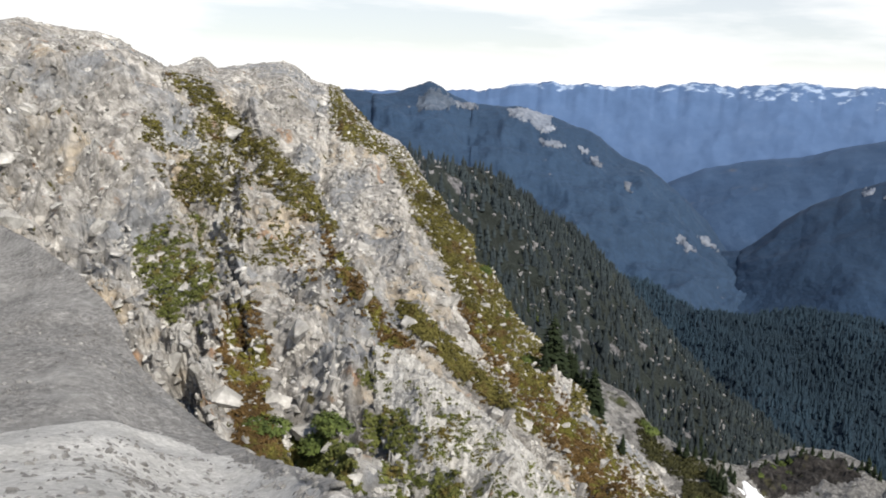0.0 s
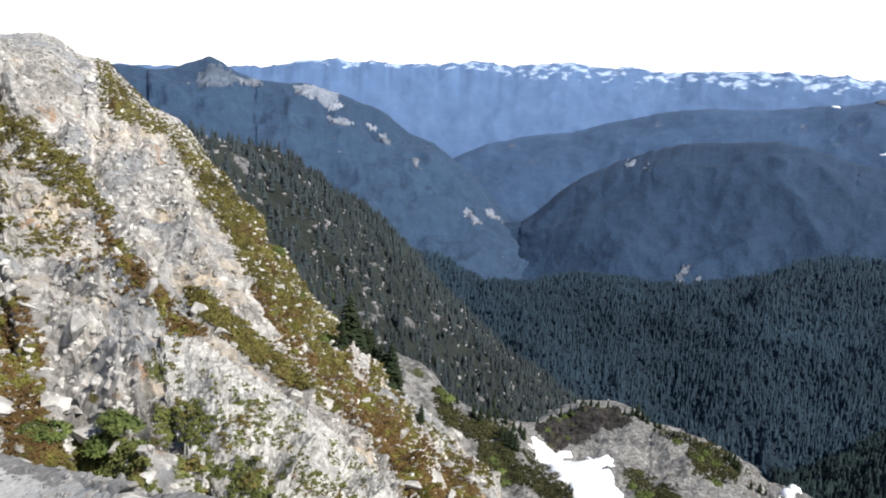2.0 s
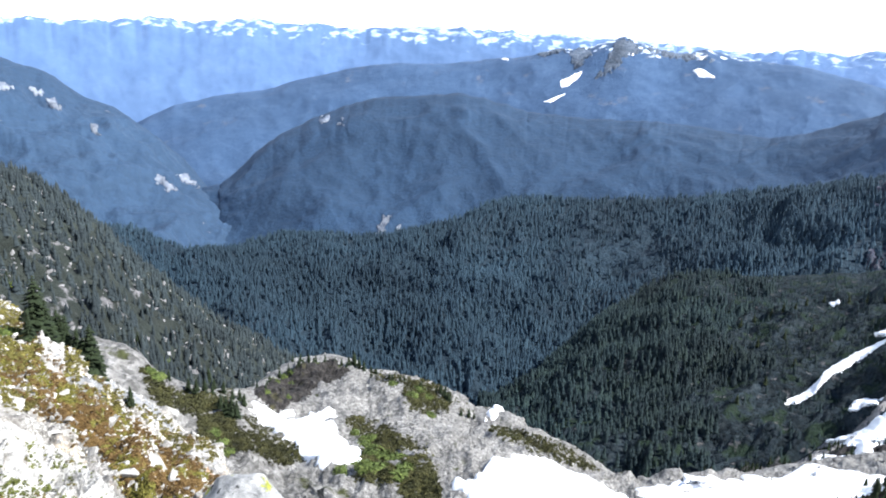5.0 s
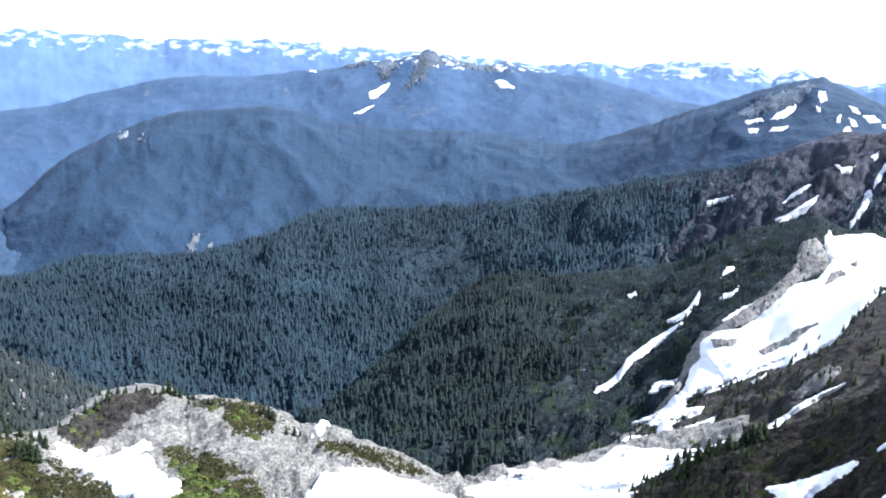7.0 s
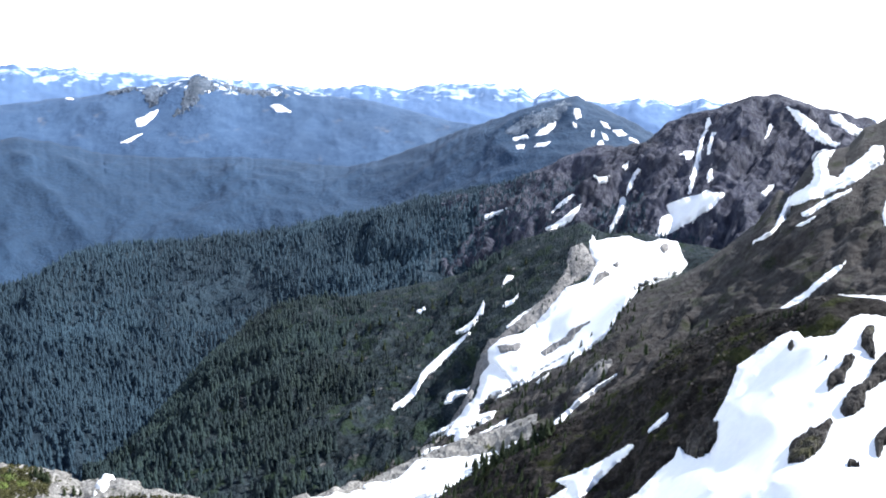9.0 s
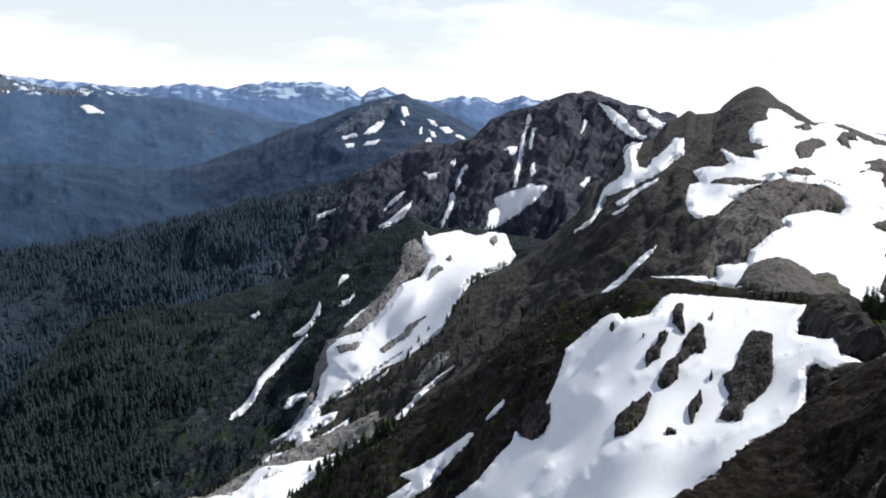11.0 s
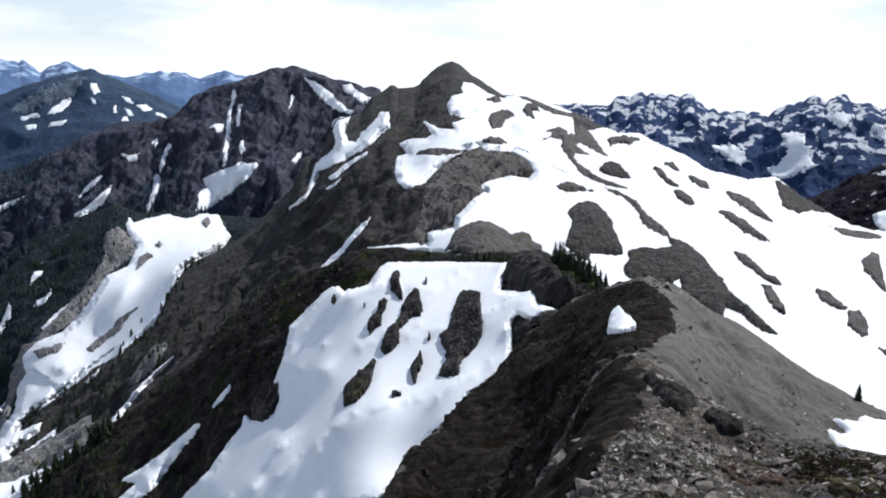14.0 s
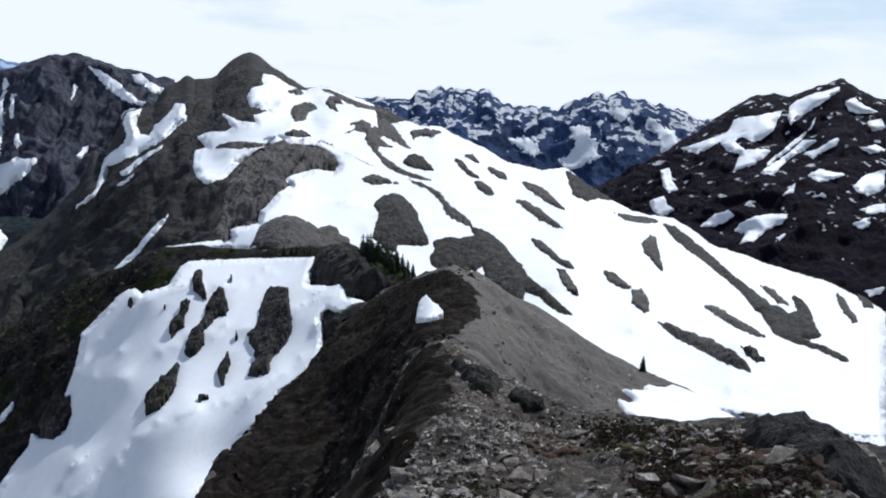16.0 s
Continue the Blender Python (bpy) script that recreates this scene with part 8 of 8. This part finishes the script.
growth("rock_hump rocky_knoll", [(31.1, -23.44), (34.68, -23.84), (37.14, -24.88), (38.82, -26.07), (37.14, -25.64), (34.68, -24.59), (31.88, -24.05)], 110, 0.48, 1.6, M_KNOLL_HEATH, "olive heather and low growth on the pale rocky knoll", "heather", 726, -0.15)
growth("talus_slope", [(122.18, -23.92), (125.27, -22.9), (129.11, -22.62), (132.76, -22.26), (135.47, -21.56), (138.47, -21.81), (138.92, -24.5), (127.86, -27.73), (124.84, -25.93), (122.68, -24.78)], 70, 0.06, 0.2, M_RUST_DARK, "reddish brown heath between the stones of the slope", "heather", 727, 0.0)
growth("talus_slope", [(121.28, -23.1), (124.41, -22.29), (127.52, -22.16), (130.18, -22.23), (126.97, -23.92), (123.46, -24.48)], 60, 0.06, 0.18, M_MOSS, "olive moss and grass between the stones of the slope", "grass", 728, 0.05)
growth("talus_slope", [(108.91, -28.17), (113.2, -27.15), (117.53, -27.49), (120.23, -28.98), (113.55, -31.51), (109.07, -30.73)], 40, 0.05, 0.16, M_MOSS, "olive moss and grass between the stones of the slope", "grass", 729, 0.1)

# boulders at the summit's edge
for bx, by, bz, bw, bs in ((1.56, 3.9, -1.02, 0.66, 3), (1.9, 3.8, -1.25, 0.6, 8), (1.05, 4.07, -1.2, 0.62, 5), (0.45, 4.2, -1.2, 0.66, 11), (-0.3, 4.3, -1.15, 0.6, 21)):
    boulder(bx, by, bz, bw, bs, M_LICHEN, "grey lichen-spotted boulder at the edge of the summit")

# talus stones that can be told apart, nearest first
r_t = np.random.default_rng(5)
STONE_MESH = [mesh_of("stone", c, f, M_TALUS_STONE, False) for c, f in STONES]
PALE_MESH = [mesh_of("pale_stone", c, f, M_PALE_STONE, False) for c, f in STONES[:6]]
for k in range(260):
    b, d = radians(r_t.uniform(98, 139)), 8.0 + 20 * r_t.uniform() ** 0.9
    x, y = d * math.sin(b), d * math.cos(b)
    z = ground_z("talus_slope", x, y)
    if z is None:
        continue
    s = 0.25 + 0.75 * r_t.uniform() ** 3
    ob = new("stone", STONE_MESH[k % len(STONE_MESH)])
    ob.matrix_basis = pose(x, y, z + 0.02 * s, r_t.uniform(-25, 25), r_t.uniform(-25, 25), r_t.uniform(0, 360)) @ Matrix.Diagonal((s, s, s * 0.7, 1))
    tagged(ob, "broken grey-brown stone lying on the rocky slope", "stone", "talus stones")

for k in range(110):
    b, d = radians(r_t.uniform(104, 134)), r_t.uniform(7.5, 15.0)
    x, y = d * math.sin(b), d * math.cos(b)
    z = ground_z("talus_slope", x, y)
    if z is None:
        continue
    s = 0.3 + 0.4 * r_t.uniform() ** 2
    ob = new("stone", PALE_MESH[k % len(PALE_MESH)])
    ob.matrix_basis = pose(x, y, z + 0.04 * s, r_t.uniform(-30, 30), r_t.uniform(-30, 30), r_t.uniform(0, 360)) @ Matrix.Diagonal((s, s * 0.8, s * 0.6, 1))
    tagged(ob, "pale grey broken stone among the darker talus", "stone", "talus stones")

# the larger blocks of the cliff, each its own piece
BLOCK_MESH = [mesh_of("block", c, f, M_STONE, False) for c, f in STONES]
cliff = bpy.data.objects["cliff"]
grid = HOST["cliff"][1]
for k in range(290):
    i, j = int(r_t.integers(40, grid.shape[0] - 60)), int(r_t.integers(30, grid.shape[1] - 60))
    s = 0.7 + 1.3 * r_t.uniform() ** 3
    ob = new("block", BLOCK_MESH[k % len(BLOCK_MESH)])
    ob.matrix_basis = pose(*grid[i, j], r_t.uniform(-40, 40), r_t.uniform(-40, 40), r_t.uniform(0, 360)) @ Matrix.Diagonal((s, s * 0.8, s * 0.9, 1))
    ob.parent = cliff

spread("talus_stones", "talus_slope", 11000, STONES, 0.07, 0.45, M_TALUS_STONE, "small broken brown and grey stones strewn over the slope", "stones", 11, near=1.0)
spread("talus_plates", "talus_slope", 13000, PLATES, 0.1, 0.42, M_PALE_STONE, "flat pale grey rock plates packed over the slope", "stones", 31, near=1.2, power=1.8, where=[(92, 142, -32, -11)])
spread("scree_stones", "scree_slope", 11000, STONES, 0.03, 0.22, M_SCREE, "small grey stones lying on the scree", "stones", 12, near=1.2, power=3.0)
spread("cliff_stones", "cliff", 17000, STONES, 0.1, 0.7, M_STONE, "broken pale grey blocks on the cliff", "stones", 13, power=2.6)
spread("spur_stones", "spur_ridge", 2500, STONES, 0.15, 0.8, M_TALUS_STONE, "dark stones on the scree ridge", "stones", 14, power=3.0)
spread("crest_rocks", "spur_ridge", 260, STONES, 0.5, 2.0, M_OUTCROP, "dark broken rocks along the ridge crest", "rocks", 28, where=[(96, 112, -22, -10)])
spread("knoll_stones", "rocky_knoll", 3000, STONES, 0.6, 3.2, M_PALE, "pale blocks on the rocky knoll", "stones", 15)
spread("hump_stones", "rock_hump", 900, STONES, 0.3, 1.3, M_PALE, "pale blocks on the rock hump", "stones", 16)
spread("saddle_stones", "saddle_slope", 3500, STONES, 0.4, 2.2, M_SADDLE, "broken blocks on the slope below the saddle, coloured shade-dark", "stones", 17)
spread("slope_rocks", "wooded_slope", 2000, STONES, 2.5, 9, M_PALE_FAR, "pale grey rocks showing between the trees of the slope", "rocks", 20)
spread("woods_near", "wooded_slope", 7500, PINES, 6, 15, M_TREE_SLOPE, "dense dark conifer wood on a steep slope", "forest", 21, smooth=True, upright=True, power=1.0)
spread("woods_valley", "wooded_plateau", 36000, PINES, 8, 19, M_TREE_FAR, "dense conifer forest of the valley side, tinted haze-blue", "forest", 22, smooth=True, upright=True, power=1.0)
spread("woods_gully", "gully_mountain", 6500, PINES, 8, 17, M_TREE_SHADE, "conifer forest on the mountainside, coloured shade-dark", "forest", 23, smooth=True, upright=True, power=1.0,
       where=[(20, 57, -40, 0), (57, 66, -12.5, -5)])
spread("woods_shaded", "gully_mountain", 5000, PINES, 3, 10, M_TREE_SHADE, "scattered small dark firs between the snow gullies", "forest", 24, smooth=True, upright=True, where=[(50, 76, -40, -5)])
spread("woods_spur", "saddle_slope", 700, PINES, 1.2, 4.5, M_TREE, "scattered low firs on the dark spur", "forest", 25, upright=True, where=[(55, 78, -40, 0)])
spread("woods_snow_mountain", "snow_mountain", 900, PINES, 3, 8, M_TREE, "scattered dark firs on the lower mountainside", "forest", 27, upright=True, where=[(50, 80, -40, -12)])
spread("spur_rocks", "spur_ridge", 2600, STONES, 0.3, 1.9, M_SHADE_ROCK, "dark broken rocks on the shaded side of the ridge", "rocks", 33, where=[(88, 111.5, -42, -13.5)], power=2.4, anywhere=True)
spread("bowl_edge_rocks", "saddle_slope", 900, STONES, 0.5, 2.4, M_OUTCROP, "dark rocks along the edge of the snow bowl", "rocks", 34, where=[(78, 94, -32, -12)], power=2.4)
spread("woods_crag", "crag_mountain", 3500, PINES, 5, 13, M_TREE_FAR, "scattered dark firs on the ridge below the crag", "forest", 35, smooth=True, upright=True, where=[(60, 76, -20, -5.5), (76, 84, -20, -9)])
spread("cliff_rubble", "cliff", 30000, STONES, 0.1, 0.55, M_STONE, "small broken stones covering the cliff", "stones", 36, power=2.2, even=True)
